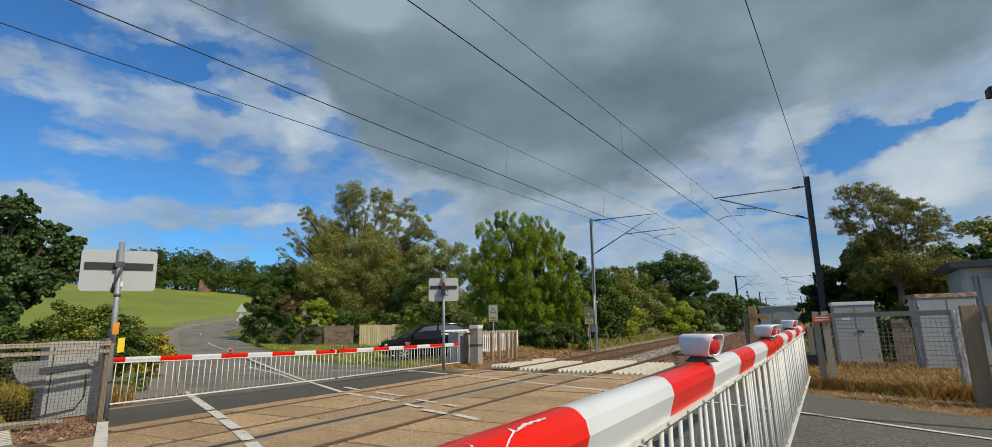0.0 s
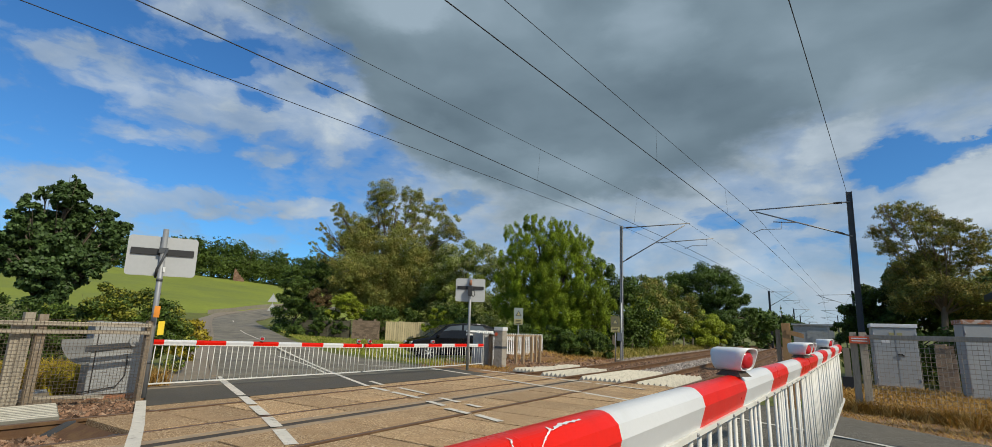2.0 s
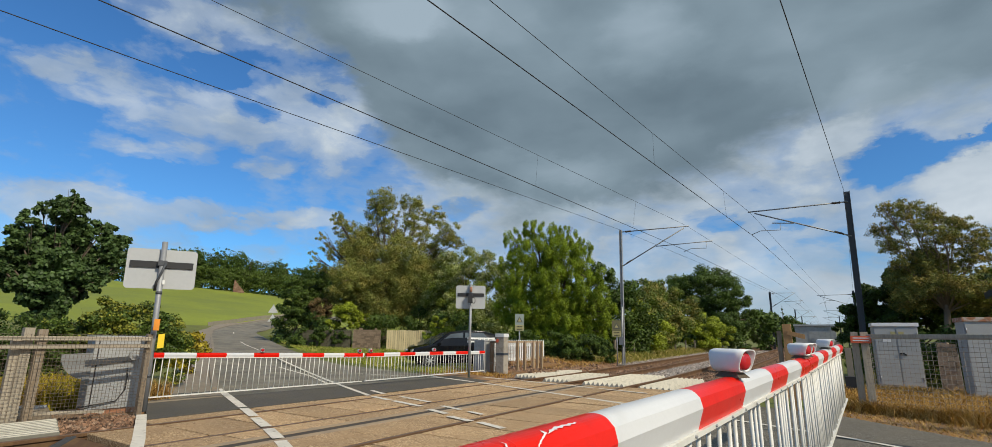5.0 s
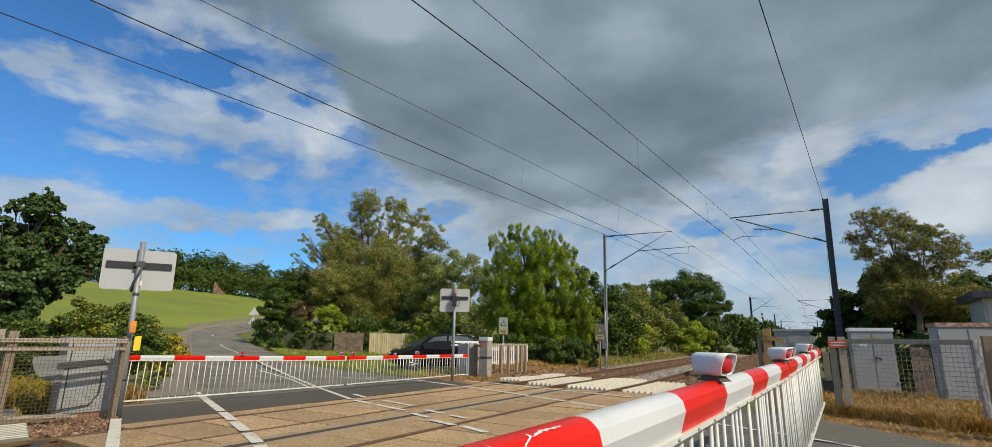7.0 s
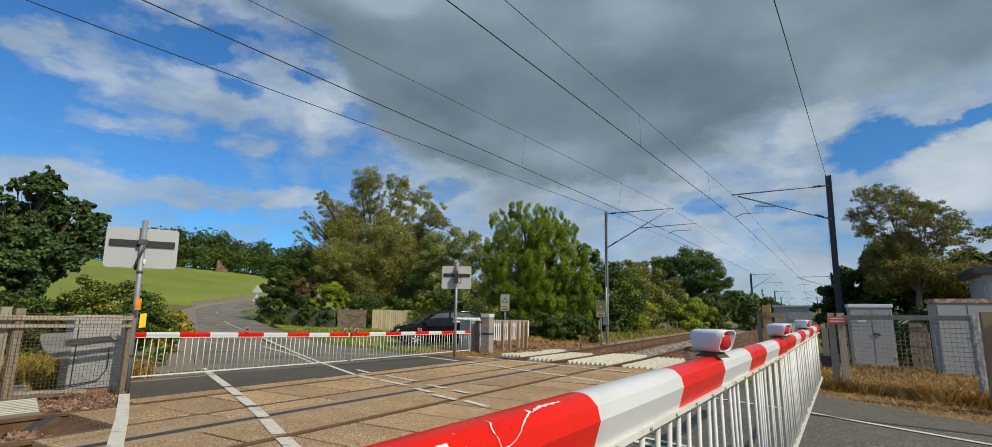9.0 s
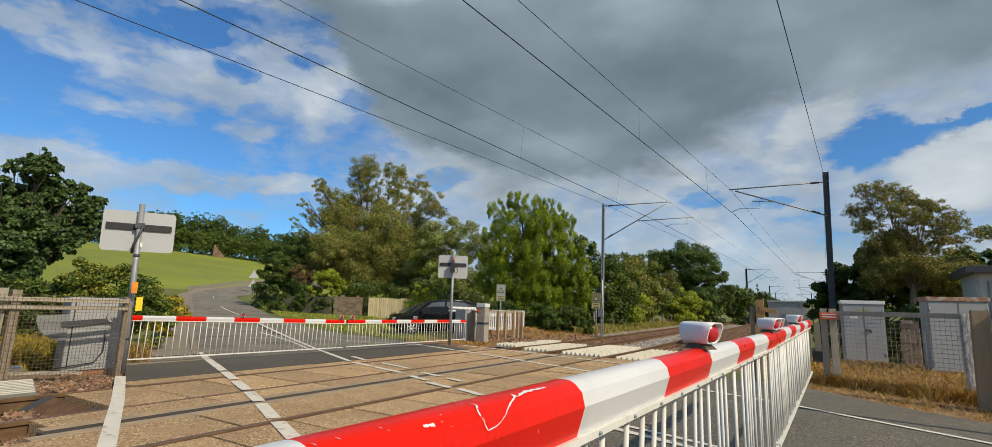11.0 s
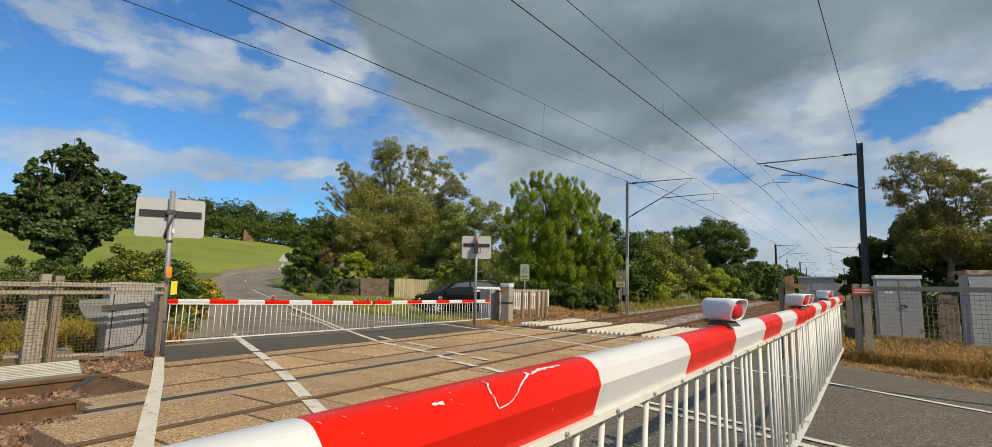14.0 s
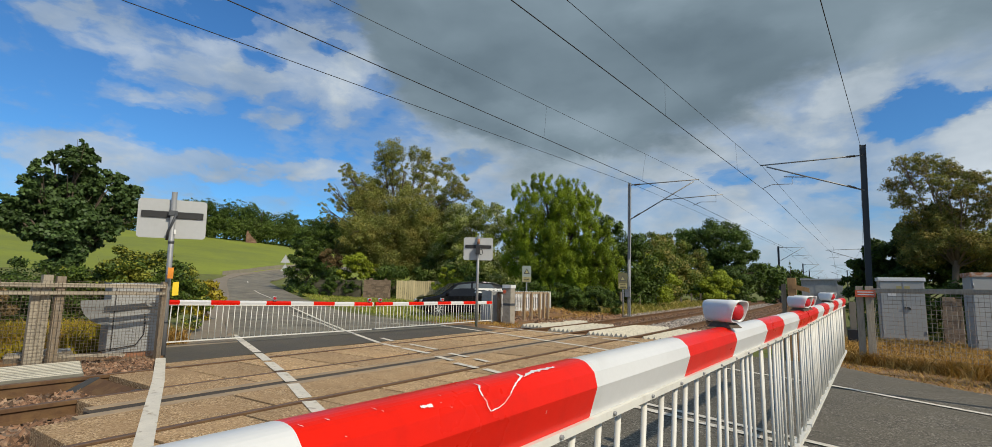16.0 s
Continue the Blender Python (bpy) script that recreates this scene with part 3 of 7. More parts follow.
mark([(-2.9, 10.4), (-2.0, 10.0), (-0.18, 9.12), (0.4, 8.72), (1.68, 7.88), (5.5, 5.4)], 0.1)
mark([(-2.6, 6.15), (-2.0, 5.92), (-0.6, 5.42), (2.0, 4.4)], 0.11)
mark([(-2.4, 6.3), (-1.3, 5.93), (-0.6, 5.68), (2.0, 4.7)], 0.09)
mark([(-13.9, 12.9), (-11.9, 13.25), (-10.6, 13.5)], 0.09)
mark([(-52.0, 31.0), (-48.0, 28.7)], 0.08)
mark([(-36.0, 22.1), (-33.0, 20.6), (-28.0, 18.4)], 0.08)


def end_left(x):
    """Where the panels end on the south side, slanting with the road."""
    return 1.65 + (-5.43 - x) * 0.55


def panels():
    """Crossing panels between and beside the rails, each a slab of its own, with flangeway gaps."""
    floor = part("crossing_deck", sheet([(-8.95, 4.3), (-2.95, 0.75), (-2.95, 14.2), (-8.95, 14.5)], -0.25, -0.035), RUBBER)
    tagged(floor, "level crossing deck of brown granite-faced panels", "crossing deck", kind="structure")
    lanes = [(-8.95, XA - 0.055, "cess"), (XA + 0.1, XB - 0.1, "four"), (XB + 0.055, -6.42, "six"), (-5.92, XD - 0.055, "six"), (XD + 0.1, XE - 0.1, "four"), (XE + 0.055, -2.95, "cess")]
    rng = random.Random(3)
    for x0, x1, lane in lanes:
        w = x1 - x0
        y = end_left((x0 + x1) / 2) + {"cess": 0.55, "four": 0.25, "six": 0.0}[lane]
        stop = {"cess": 14.6, "four": 14.5, "six": 14.3}[lane]
        first = True
        while y < stop - 0.3:
            n = min(y + (0.9 if w > 0.9 else 1.8), stop)
            me = Mesh().box(-w / 2, w / 2, -(n - y) / 2 + 0.019, (n - y) / 2 - 0.019, -0.2, 0.0)
            ob = part("panel", me.data("panel", PANEL, 0.008), None, floor)
            ob.location = ((x0 + x1) / 2, (y + n) / 2, rng.uniform(-0.006, 0.004))
            ob.rotation_euler = (rng.uniform(-0.002, 0.002), rng.uniform(-0.002, 0.002), 0)
            y = n
    for x0, x1, y0 in ((-9.02, -8.955, 4.3), (-6.415, -6.275, 2.25), (-6.085, -5.93, 2.05)):
        part("concrete_edge", Mesh().box(x0, x1, y0, 14.3, -0.2, 0.003), CONCRETE, floor, "pale concrete edging")
    for x, y in ((-7.69, 3.05), (-4.29, 1.15)):
        ramp = Mesh().loft([[(x - 0.6, y - 0.02, -0.2), (x + 0.6, y - 0.02, -0.2), (x + 0.6, y - 0.02, -0.02), (x - 0.6, y - 0.02, -0.02)], [(x - 0.55, y - 0.34, -0.2), (x + 0.55, y - 0.34, -0.2), (x + 0.55, y - 0.34, -0.185), (x - 0.55, y - 0.34, -0.185)]], smooth=False)
        part("deflector", ramp, RAIL, floor, "dark sloping end plate")
        for side in (-0.62, 0.62):
            cheek = Mesh().loft([[(x + side + o, y - 0.02, -0.2), (x + side + o, y - 0.02, -0.005), (x + side + o, y - 0.12, -0.01), (x + side + o, y - 0.42, -0.17), (x + side + o, y - 0.42, -0.2)] for o in (-0.012, 0.012)], smooth=False)
            part("deflector_cheek", cheek, GALV_DARK, floor, "grey triangular end plate")
    part("infill_strip", Mesh().box(-6.27, -6.09, 2.2, 14.2, -0.1, -0.002), INFILL, floor, "dark asphalt infill strip")


panels()


def climb(y):
    """The line climbs gently beyond the crossing."""
    return 0.011 * min(max(0.0, y - 18), 45)


def rail(x, y0, y1):
    prof = [(-0.07, -0.159), (0.07, -0.159), (0.07, -0.148), (0.012, -0.128), (0.01, -0.05), (0.035, -0.04), (0.036, -0.006), (0.028, 0.0), (-0.028, 0.0), (-0.036, -0.006), (-0.035, -0.04), (-0.01, -0.05), (-0.012, -0.128), (-0.07, -0.148)]
    e = thing("rail", (x, 0, 0.0), "brown rusted steel running rail", "rail", "running rails")
    part("rail_body", Mesh().loft([[(a, y, b + climb(y)) for a, b in prof] for y in (y0, 0, 18, 63, y1)], smooth=False), RAIL, e)
    part("rail_head", Mesh().loft([[(-0.032, y, climb(y)), (0.032, y, climb(y)), (0.03, y, climb(y) + 0.004), (-0.03, y, climb(y) + 0.004)] for y in (y0, 0, 18, 63, y1)], smooth=False), RAIL_TOP, e, "worn shiny rail head")


for x in (XA, XB, XD, XE):
    rail(x, -40, 420)


def trackbed():
    m = Mesh()
    xs = [-10.6, -10.0, -9.4, -9.0, -7.7, -6.4, -6.0, -5.6, -4.3, -3.0, -2.6, -2.0, -1.4]
    zs = [-0.3, -0.12, -0.12, -0.185, -0.2, -0.19, -0.17, -0.19, -0.2, -0.185, -0.2, -0.3, -0.45]
    for y0, y1, st in ((-40, 4.3, 0.25), (14.2, 40, 0.3), (40, 420, 6.0)):
        ys = np.arange(y0, y1 + 0.01, st)
        o = len(m.v)
        fine = np.arange(-10.6, -1.39, 0.2 if st < 1 else 0.6)
        zz = np.interp(fine, xs, zs)
        vs = [(x, y, z + climb(y) * smooth01((x + 10.6) / 0.8) + (0.03 * noise.noise((x * 6, y * 6, 1)) + 0.015 * noise.noise((x * 14, y * 14, 4)) if st < 1 else 0)) for y in ys for x, z in zip(fine, zz)]
        k = len(fine)
        m.put(vs, [(a * k + b, a * k + b + 1, (a + 1) * k + b + 1, (a + 1) * k + b) for a in range(len(ys) - 1) for b in range(k - 1)])
    tagged(part("trackbed", m, BALLAST), "brown and grey stone ballast under the tracks", "ballast", kind="structure")


def stones(name, spots, material, label, size=(0.018, 0.05), seed=5):
    """Loose angular stones, joined."""
    rng = np.random.default_rng(seed)
    base = np.array([(1, 0, 0), (-1, 0, 0), (0, 1, 0), (0, -1, 0), (0, 0, 1), (0, 0, -1)], float)
    tri = np.array([(0, 2, 4), (2, 1, 4), (1, 3, 4), (3, 0, 4), (2, 0, 5), (1, 2, 5), (3, 1, 5), (0, 3, 5)])
    V, Fc = [], []
    for i, (x, y, z) in enumerate(spots):
        s = rng.uniform(*size) * rng.uniform(0.6, 1.3, 3)
        q = base * s * rng.uniform(0.75, 1.25, (6, 1))
        a = rng.uniform(0, 6.28)
        b = rng.uniform(-0.8, 0.8)
        R = np.array([[math.cos(a), -math.sin(a), 0], [math.sin(a), math.cos(a), 0], [0, 0, 1]]) @ np.array([[1, 0, 0], [0, math.cos(b), -math.sin(b)], [0, math.sin(b), math.cos(b)]])
        V.append(q @ R.T + (x, y, z))
        Fc.append(tri + 6 * i)
    me = bpy.data.meshes.new(name)
    me.from_pydata(np.concatenate(V).tolist(), [], np.concatenate(Fc).tolist())
    me.materials.append(material)
    return tagged(new(name, me), label, "ballast", kind="stuff")


trackbed()
rng = np.random.default_rng(8)
sp = []
while len(sp) < 18000:
    x, y = rng.uniform(-10.5, -2.3), rng.uniform(-2.5, 4.4)
    if y < (4.35 + (-9.0 - x) * 0.45 if x < -9.0 else end_left(x) + (0.75 if x < XA else 0.1)) and not any(abs(x - r) < 0.09 for r in (XA, XB, XD, XE)) and not (-11 < x < -8.7 and y < 3.1 and x < XA - 0.05):
        sp.append((x, y, -0.17 if x > -9.0 else -0.08))
stones("loose_ballast", sp, LOOSE, "loose reddish-brown ballast stones beside the deck", (0.016, 0.05))
sp, near = [], []
while len(sp) < 7000:
    x, y = rng.uniform(-10.3, -2.2), 19.0 + 40 * rng.uniform() ** 1.5
    if x < -9.0 or -6.6 < x < -5.4:
        sp.append((x, y, -0.13 + climb(y)))
while len(near) < 12000:
    x, y = rng.uniform(-9.2, -2.2), 14.4 + 45 * rng.uniform() ** 1.8
    if not any(abs(x - r) < 0.09 for r in (XA, XB, XD, XE)) and not (y > 22 and -6.6 < x < -5.4):
        near.append((x, y, -0.16 + climb(y)))
stones("brown_ballast", near, LOOSE, "rust-brown ballast stones beyond the deck", (0.025, 0.055), 7)
stones("grey_ballast", sp, BALLAST_GREY, "pale grey ballast stones along the tracks", (0.03, 0.065), 6)


def sleepers():
    me = Mesh().box(-1.25, 1.25, -0.12, 0.12, -0.3, -0.155).data("sleeper", SLEEPER_BROWN, 0.015)
    for xc, nm in (((XA + XB) / 2, "far"), ((XD + XE) / 2, "near")):
        e = thing("track_sleepers", (xc, 0, 0), "concrete sleepers under the rails, half buried in ballast", "sleepers", "sleepers")
        for y in list(np.arange(-6, 2.2, 0.7)) + list(np.arange(15.3, 75, 0.7)):
            ob = part("sleeper", me, None, e)
            ob.location = (0, y, climb(y))


sleepers()


def guard(x0, x1, y0, y1, z=-0.005):
    """A cream anti-trespass panel: a sheet of sharp ridges along the track."""
    m = Mesh()
    n = max(3, round((x1 - x0) / 0.15))
    pts = []
    for i in range(n):
        a = x0 + (x1 - x0) * i / n
        w = (x1 - x0) / n
        pts += [(a, -0.06), (a + w * 0.62, 0.05), (a + w * 0.96, -0.06)]
    skew = 0.0
    bot = [(p[0], -0.085) for p in pts]
    ring = pts + bot[::-1]
    m.loft([[(x, y, h) for x, h in ring] for y in (y0, (y0 + y1) / 2, y1)], smooth=False)
    e = single("trespass_guard", m, GUARD, "cream ridged anti-trespass guard panel laid beside the rails", "trespass guard", "trespass guards")
    e.location.z = z


for x0, x1, y0, y1 in ((-9.6, XA - 0.3, 16.2, 20.2), (XA + 0.4, XB - 0.18, 15.3, 18.9), (XB + 0.38, XD - 0.2, 15.0, 19.5), (XD + 0.3, XE - 0.25, 14.55, 18.8)):
    guard(x0, x1, y0, y1)


def ribbed_guard(x0, x1, y0, y1, z):
    """A low guard mat of grey ribs, sloping a little towards the rails. Dark near-flush strips paint in the shade
    between ribs.
    """
    e = thing("trespass_guard", (x0, y0, z), "grey ribbed anti-trespass mat beside the wire fence", "trespass guard", "trespass guards")
    n = 9
    w = (x1 - x0) / n
    for i in range(n):
        top = 0.07 - 0.006 * i
        skew = 0.03 * i
        rib = Mesh().loft([[(i * w, y, -0.1), (i * w, y, top - 0.012), (i * w + w * 0.12, y, top), (i * w + w * 0.55, y, top), (i * w + w * 0.66, y, top - 0.012), (i * w + w * 0.66, y, -0.1)] for y in (0, y1 - y0 - skew)], smooth=False)
        part("rib", rib, GUARD, e)
        part("hollow", Mesh().box(i * w + w * 0.67, i * w + w * 0.995, 0, y1 - y0 - skew, -0.1, top - 0.008), GUARD_GAP_SHADE, e)


ribbed_guard(-9.75, XA - 0.33, -1.2, 3.25, -0.02)


def earth_z(x, y):
    f = smooth01((x + 14.0) / 0.6) * smooth01((-8.8 - x) / 0.5) * smooth01((y - 16.6) / 0.5) * smooth01((26.4 - y) / 0.8)
    h = 0.05 + 0.14 * noise.noise((x * 0.9, y * 0.9, 3)) + 0.07 * noise.noise((x * 3, y * 3, 5)) + 0.3 * math.exp(-((x + 11.3) ** 2 + ((y - 22.0) * 0.6) ** 2) / 1.2)
    return -0.12 + f * (0.10 + h)


def earth_patch():
    """Bare brown earth with lumps and two old timbers, beyond the deck."""
    m = Mesh()
    xs, ys = np.arange(-14.0, -8.75, 0.2), np.arange(16.6, 26.5, 0.2)
    k = len(xs)
    vs = [(x, y, earth_z(x, y)) for y in ys for x in xs]
    m.put(vs, [(a * k + b, a * k + b + 1, (a + 1) * k + b + 1, (a + 1) * k + b) for a in range(len(ys) - 1) for b in range(k - 1)], True)
    tagged(part("earth_bank", m, DIRT), "bare brown earth with low lumps beside the track", "earth", kind="structure")
    for x, y, a, L in ((-11.6, 21.0, 62, 2.2), (-11.2, 21.5, 70, 1.8), (-10.4, 20.6, 80, 1.5)):
        o = single("old_timber", Mesh().box(-L / 2, L / 2, -0.12, 0.12, 0.0, 0.16), WOOD_NEW, "old brown timber lying on the bare earth", "timber", "old timbers", bevel=0.02)
        o.matrix_world = pose(x, y, 0.08, 0, 3, a)


earth_patch()
lumps = [(x, y, earth_z(x, y)) for x, y in zip(rng.uniform(-13.6, -9.0, 2600), rng.uniform(17.0, 26.0, 2600))]
stones("earth_stones", lumps, LOOSE, "brown stones and clods on the bare earth", (0.02, 0.07), 9)


# ---- barriers ----
def rounded(ring, upto, steps=4):
    """Rounds the first points of a closed line with a smooth curve; the others stay sharp."""
    p = [Vector((*q, 0)) for q in ring[:upto]]
    p = [2 * p[0] - p[1]] + p + [2 * p[-1] - p[-2]]
    out = []
    for i in range(1, len(p) - 2):
        for j in range(steps):
            t = j / steps
            a, b, c, d = p[i - 1], p[i], p[i + 1], p[i + 2]
            q = 0.5 * (2 * b + (c - a) * t + (2 * a - 5 * b + 4 * c - d) * t * t + (3 * b - a - 3 * c + d) * t**3)
            out.append((q.x, q.y))
    return out + list(ring[upto - 1:])


BOOM = [(-0.045, -0.035), (-0.030, -0.008), (-0.005, 0.0), (0.018, -0.004), (0.036, -0.022), (0.042, -0.05), (0.026, -0.11), (-0.030, -0.11), (-0.045, -0.07)]


def hood_ring(k, y, slant, grow=1.0):
    """A rounded square across the lamp, its top leaning forward."""
    ring = []
    for i in range(24):
        a = 2 * math.pi * i / 24
        c, d = math.cos(a), math.sin(a)
        x, z = math.copysign(abs(c) ** 0.62, c) * k * grow, math.copysign(abs(d) ** 0.62, d) * k * grow
        ring.append((x, y + slant * z / k, z))
    return ring


def boom_lamp(parent, s, w=1.0, facing=1):
    """A hooded red lamp on the boom; its own y axis points where it shines."""
    k = 0.036 * w
    outer = [hood_ring(k, y * w, q * w, grow) for y, q, grow in ((-0.058, -0.005, 0.8), (-0.054, -0.005, 0.92), (-0.046, -0.003, 1.0), (0.03, 0.006, 1.0), (0.058, 0.014, 0.98))]
    inner = [hood_ring(k, y * w, q * w, 0.88) for y, q in ((0.058, 0.014), (0.03, 0.006))]
    h = Mesh().loft(outer + inner, caps=False)
    h.f += [tuple(range(24))[::-1], tuple(range(24 * 6, 24 * 7))]
    h.smooth += [False, False]
    foot = Mesh().loft([[(-a, -b, z), (a, -b, z), (a, b, z), (-a, b, z)] for z, a, b in ((-0.052 * w, 0.028 * w, 0.045 * w), (-k * 0.97, 0.018 * w, 0.028 * w))], smooth=False)
    lamp = part("lamp", foot, BARK, parent, "red warning lamp on a dark foot")
    lamp.location = (0, s, 0.05 * w)
    lamp.rotation_euler = (0, 0, radians(-90 - 24 * facing))
    part("hood", h, HOOD, lamp, "white rounded lamp hood")
    d = Mesh().tube([(0, 0.031 * w, 0), (0, 0.051 * w, 0.001), (0, 0.057 * w, 0.001), (0, 0.060 * w, 0.001)], [k * 0.8, k * 0.78, k * 0.6, k * 0.25], 20)
    part("lens", d, LENS, lamp, "red lens")
    return lamp


def barrier(name, at, heading, length, drop0, drop1, lamps, top_slope=0.0, slats_every=0.125, slat_start=0.04, slat_r=0.0092, lamp_size=1.0, phase=0.0, lean=((0, 0), (1, 0)), mark_red_first=True, label="", thick=1.0, squat=1.0, cuts=None):
    """A red and white boom with a hanging white skirt; local y runs along it from one end. lean: along the boom, how far the slats' feet swing."""
    e = thing(name, at, label, "barrier", "crossing barriers")
    e.matrix_world = pose(*at) @ Matrix.Rotation(-heading, 4, "Z") @ Matrix.Rotation(top_slope, 4, "X")
    tall = thick * squat
    prof = [(x * thick, z * tall) for x, z in rounded(BOOM, 5)]
    cuts = [c for c in (cuts or [k * 0.6 - phase for k in range(1, 40)]) if 0.01 < c < length - 0.01]
    red = mark_red_first
    for a, b in zip([0.0] + cuts, cuts + [length]):
        m = Mesh().loft([[(x, y, z) for x, z in prof][::-1] for y in (a, b)], smooth=False)
        part("red_band" if red else "white_band", m.data("band", RED if red else WHITE, 0.0), None, e, "glossy red band" if red else "glossy white band")
        red = not red
    part("edge_strip", Mesh().box(-0.034, 0.034, 0.0, length, -0.126 * tall, -0.1105 * tall), SLAT, e, "white riveted edge strip")
    rivet = Mesh().tube([(0.030, 0, -0.118 * tall), (0.039, 0, -0.118 * tall)], 0.004, 6).data("rivet", GALV)
    for i in range(int(length / 0.2)):
        part("rivet", rivet, None, e).location = (0, 0.07 + i * 0.2, 0)
    g = random.Random(round(length * 100))
    y = slat_start
    while y < length - 0.02:
        z1 = -drop0 + (drop0 - drop1) * (y / length)
        swing = float(np.interp(y, [p for p, _ in lean], [q for _, q in lean])) + g.uniform(-0.012, 0.012)
        foot = min(max(y + swing, 0.01), length - 0.01)
        side = 0.02 * (g.random() - 0.5)
        part("slat", Mesh().tube([(side, y, -0.115 * tall), (side, foot, z1)], slat_r, 6), SLAT, e)
        y += slats_every
    part("bottom_rail", Mesh().loft([[(-0.02, y, z - 0.012), (0.02, y, z - 0.012), (0.02, y, z + 0.012), (-0.02, y, z + 0.012)] for y, z in ((0.0, -drop0), (length, -drop1))], smooth=False), SLAT, e, "white bottom rail")
    for q in lamps:
        boom_lamp(e, q, lamp_size, 1)
    return e


NH = math.atan(0.0575)
near_dir = Vector((math.sin(NH), math.cos(NH), 0.0))
n0 = Vector((-0.447, 0.345, 1.1625))
a = n0 - near_dir * 3.0
NEAR_LEAN = [(3.3, -0.10), (4.25, -0.09), (4.6, -0.03), (4.85, 0.03), (5.3, 0.03), (5.8, 0.0), (6.4, -0.02), (6.8, -0.01)]
barrier("crossing_barrier", a - Vector((0, 0, 0.0234)), NH, 6.785, 0.72, 0.76, [4.67, 6.68], label="striped red and white barrier boom with a white hanging skirt", cuts=[0.6, 1.2, 1.8, 2.4, 3.015, 3.585, 4.127, 4.663, 5.24, 5.717, 6.301], slats_every=0.113, slat_start=0.055, slat_r=0.0068, lean=NEAR_LEAN, mark_red_first=False, top_slope=0.0078, squat=0.89, lamp_size=1.08)
NH2 = math.atan(0.060)
barrier("crossing_barrier", (-0.228, 4.145, 1.193), NH2, 4.02, 0.76, 0.675, [0.1, 1.9], label="striped barrier half with a white skirt stained green", slats_every=0.075, slat_r=0.008, cuts=[0.6, 1.07, 1.58, 2.1, 2.73, 3.38], mark_red_first=True, top_slope=0.0185, lean=[(0, 0.03), (1.0, -0.02), (2.5, 0.02), (4, 0)], squat=0.85, lamp_size=1.08)


def paint_chips():
    """Flaked paint on the red band next to the camera: a long crack and a few chips that show white."""
    host = [o for o in scene.objects if o.name == "crossing_barrier"][0]
    zs, xs = [-0.11, -0.05, -0.022, -0.004, 0.0], [0.026, 0.042, 0.036, 0.018, -0.005]

    def on(s, z):
        return (float(np.interp(z, zs, xs)) + 0.002, s, z * 0.89 + 0.0015)

    def crack(pts, w):
        m = Mesh()
        g = random.Random(len(pts))
        fine = []
        for (s0, z0), (s1, z1) in zip(pts, pts[1:]):
            for k in range(5):
                t = k / 5
                fine.append((s0 + (s1 - s0) * t + g.uniform(-1, 1) * 0.0006, z0 + (z1 - z0) * t + g.uniform(-1, 1) * 0.0004))
        fine.append(pts[-1])
        row = []
        for i, (s, z) in enumerate(fine):
            a, b = fine[max(0, i - 1)], fine[min(len(fine) - 1, i + 1)]
            d = Vector((b[0] - a[0], b[1] - a[1])).normalized()
            k = w * g.uniform(0.4, 1.2) * 0.3
            row += [on(s - d.y * k, min(0, z + d.x * k)), on(s + d.y * k, min(0, z - d.x * k))]
        m.put(row, [(2 * i, 2 * i + 1, 2 * i + 3, 2 * i + 2) for i in range(len(fine) - 1)])
        part("paint_crack", m, PICKET, host, "flaked white crack in the red paint")

    crack([(3.283, -0.003), (3.2755, -0.008), (3.2738, -0.016)], 0.0045)
    crack([(3.2738, -0.018), (3.2753, -0.029), (3.2789, -0.036), (3.2942, -0.035), (3.3108, -0.031), (3.3265, -0.022), (3.3438, -0.015)], 0.0026)
    crack([(3.3438, -0.015), (3.3617, -0.009), (3.384, -0.003)], 0.004)
    crack([(3.3839, -0.005), (3.4094, -0.003), (3.4364, -0.003), (3.4829, -0.003)], 0.0022)
    crack([(3.1668, -0.011), (3.176, -0.0115), (3.1846, -0.0125)], 0.006)
    crack([(3.4178, -0.069), (3.417, -0.063)], 0.0016)
    for s, z in ((3.0221, -0.003), (3.0507, -0.003), (3.1078, -0.003), (3.1145, -0.006), (3.2045, -0.004), (3.1985, -0.011), (3.0588, -0.019), (3.2102, -0.018)):
        crack([(s, z), (s + 0.0008, z - 0.0004), (s + 0.0014, z - 0.001)], 0.0012)


paint_chips()
FH = math.atan2(0.08, 0.9968)
far_dir = Vector((math.sin(FH), math.cos(FH), -0.017))
f0 = Vector((-11.04, 5.225, 0.915))
barrier("crossing_barrier", f0 - far_dir * 0.42, FH, 0.42 + 4.84, 0.83, 0.72, [0.42 + 2.0, 0.42 + 4.7], label="lowered red and white barrier across the far road", phase=0.18, top_slope=-0.017, lamp_size=1.25, thick=0.85)
f1 = f0 + far_dir * 4.92 + Vector((0, 0, 0.005))
barrier("crossing_barrier", f1, FH, 5.1, 0.72, 0.66, [0.15, 2.6], label="second half of the striped barrier across the far road", phase=0.0, top_slope=0.0, lamp_size=1.25, thick=0.85)


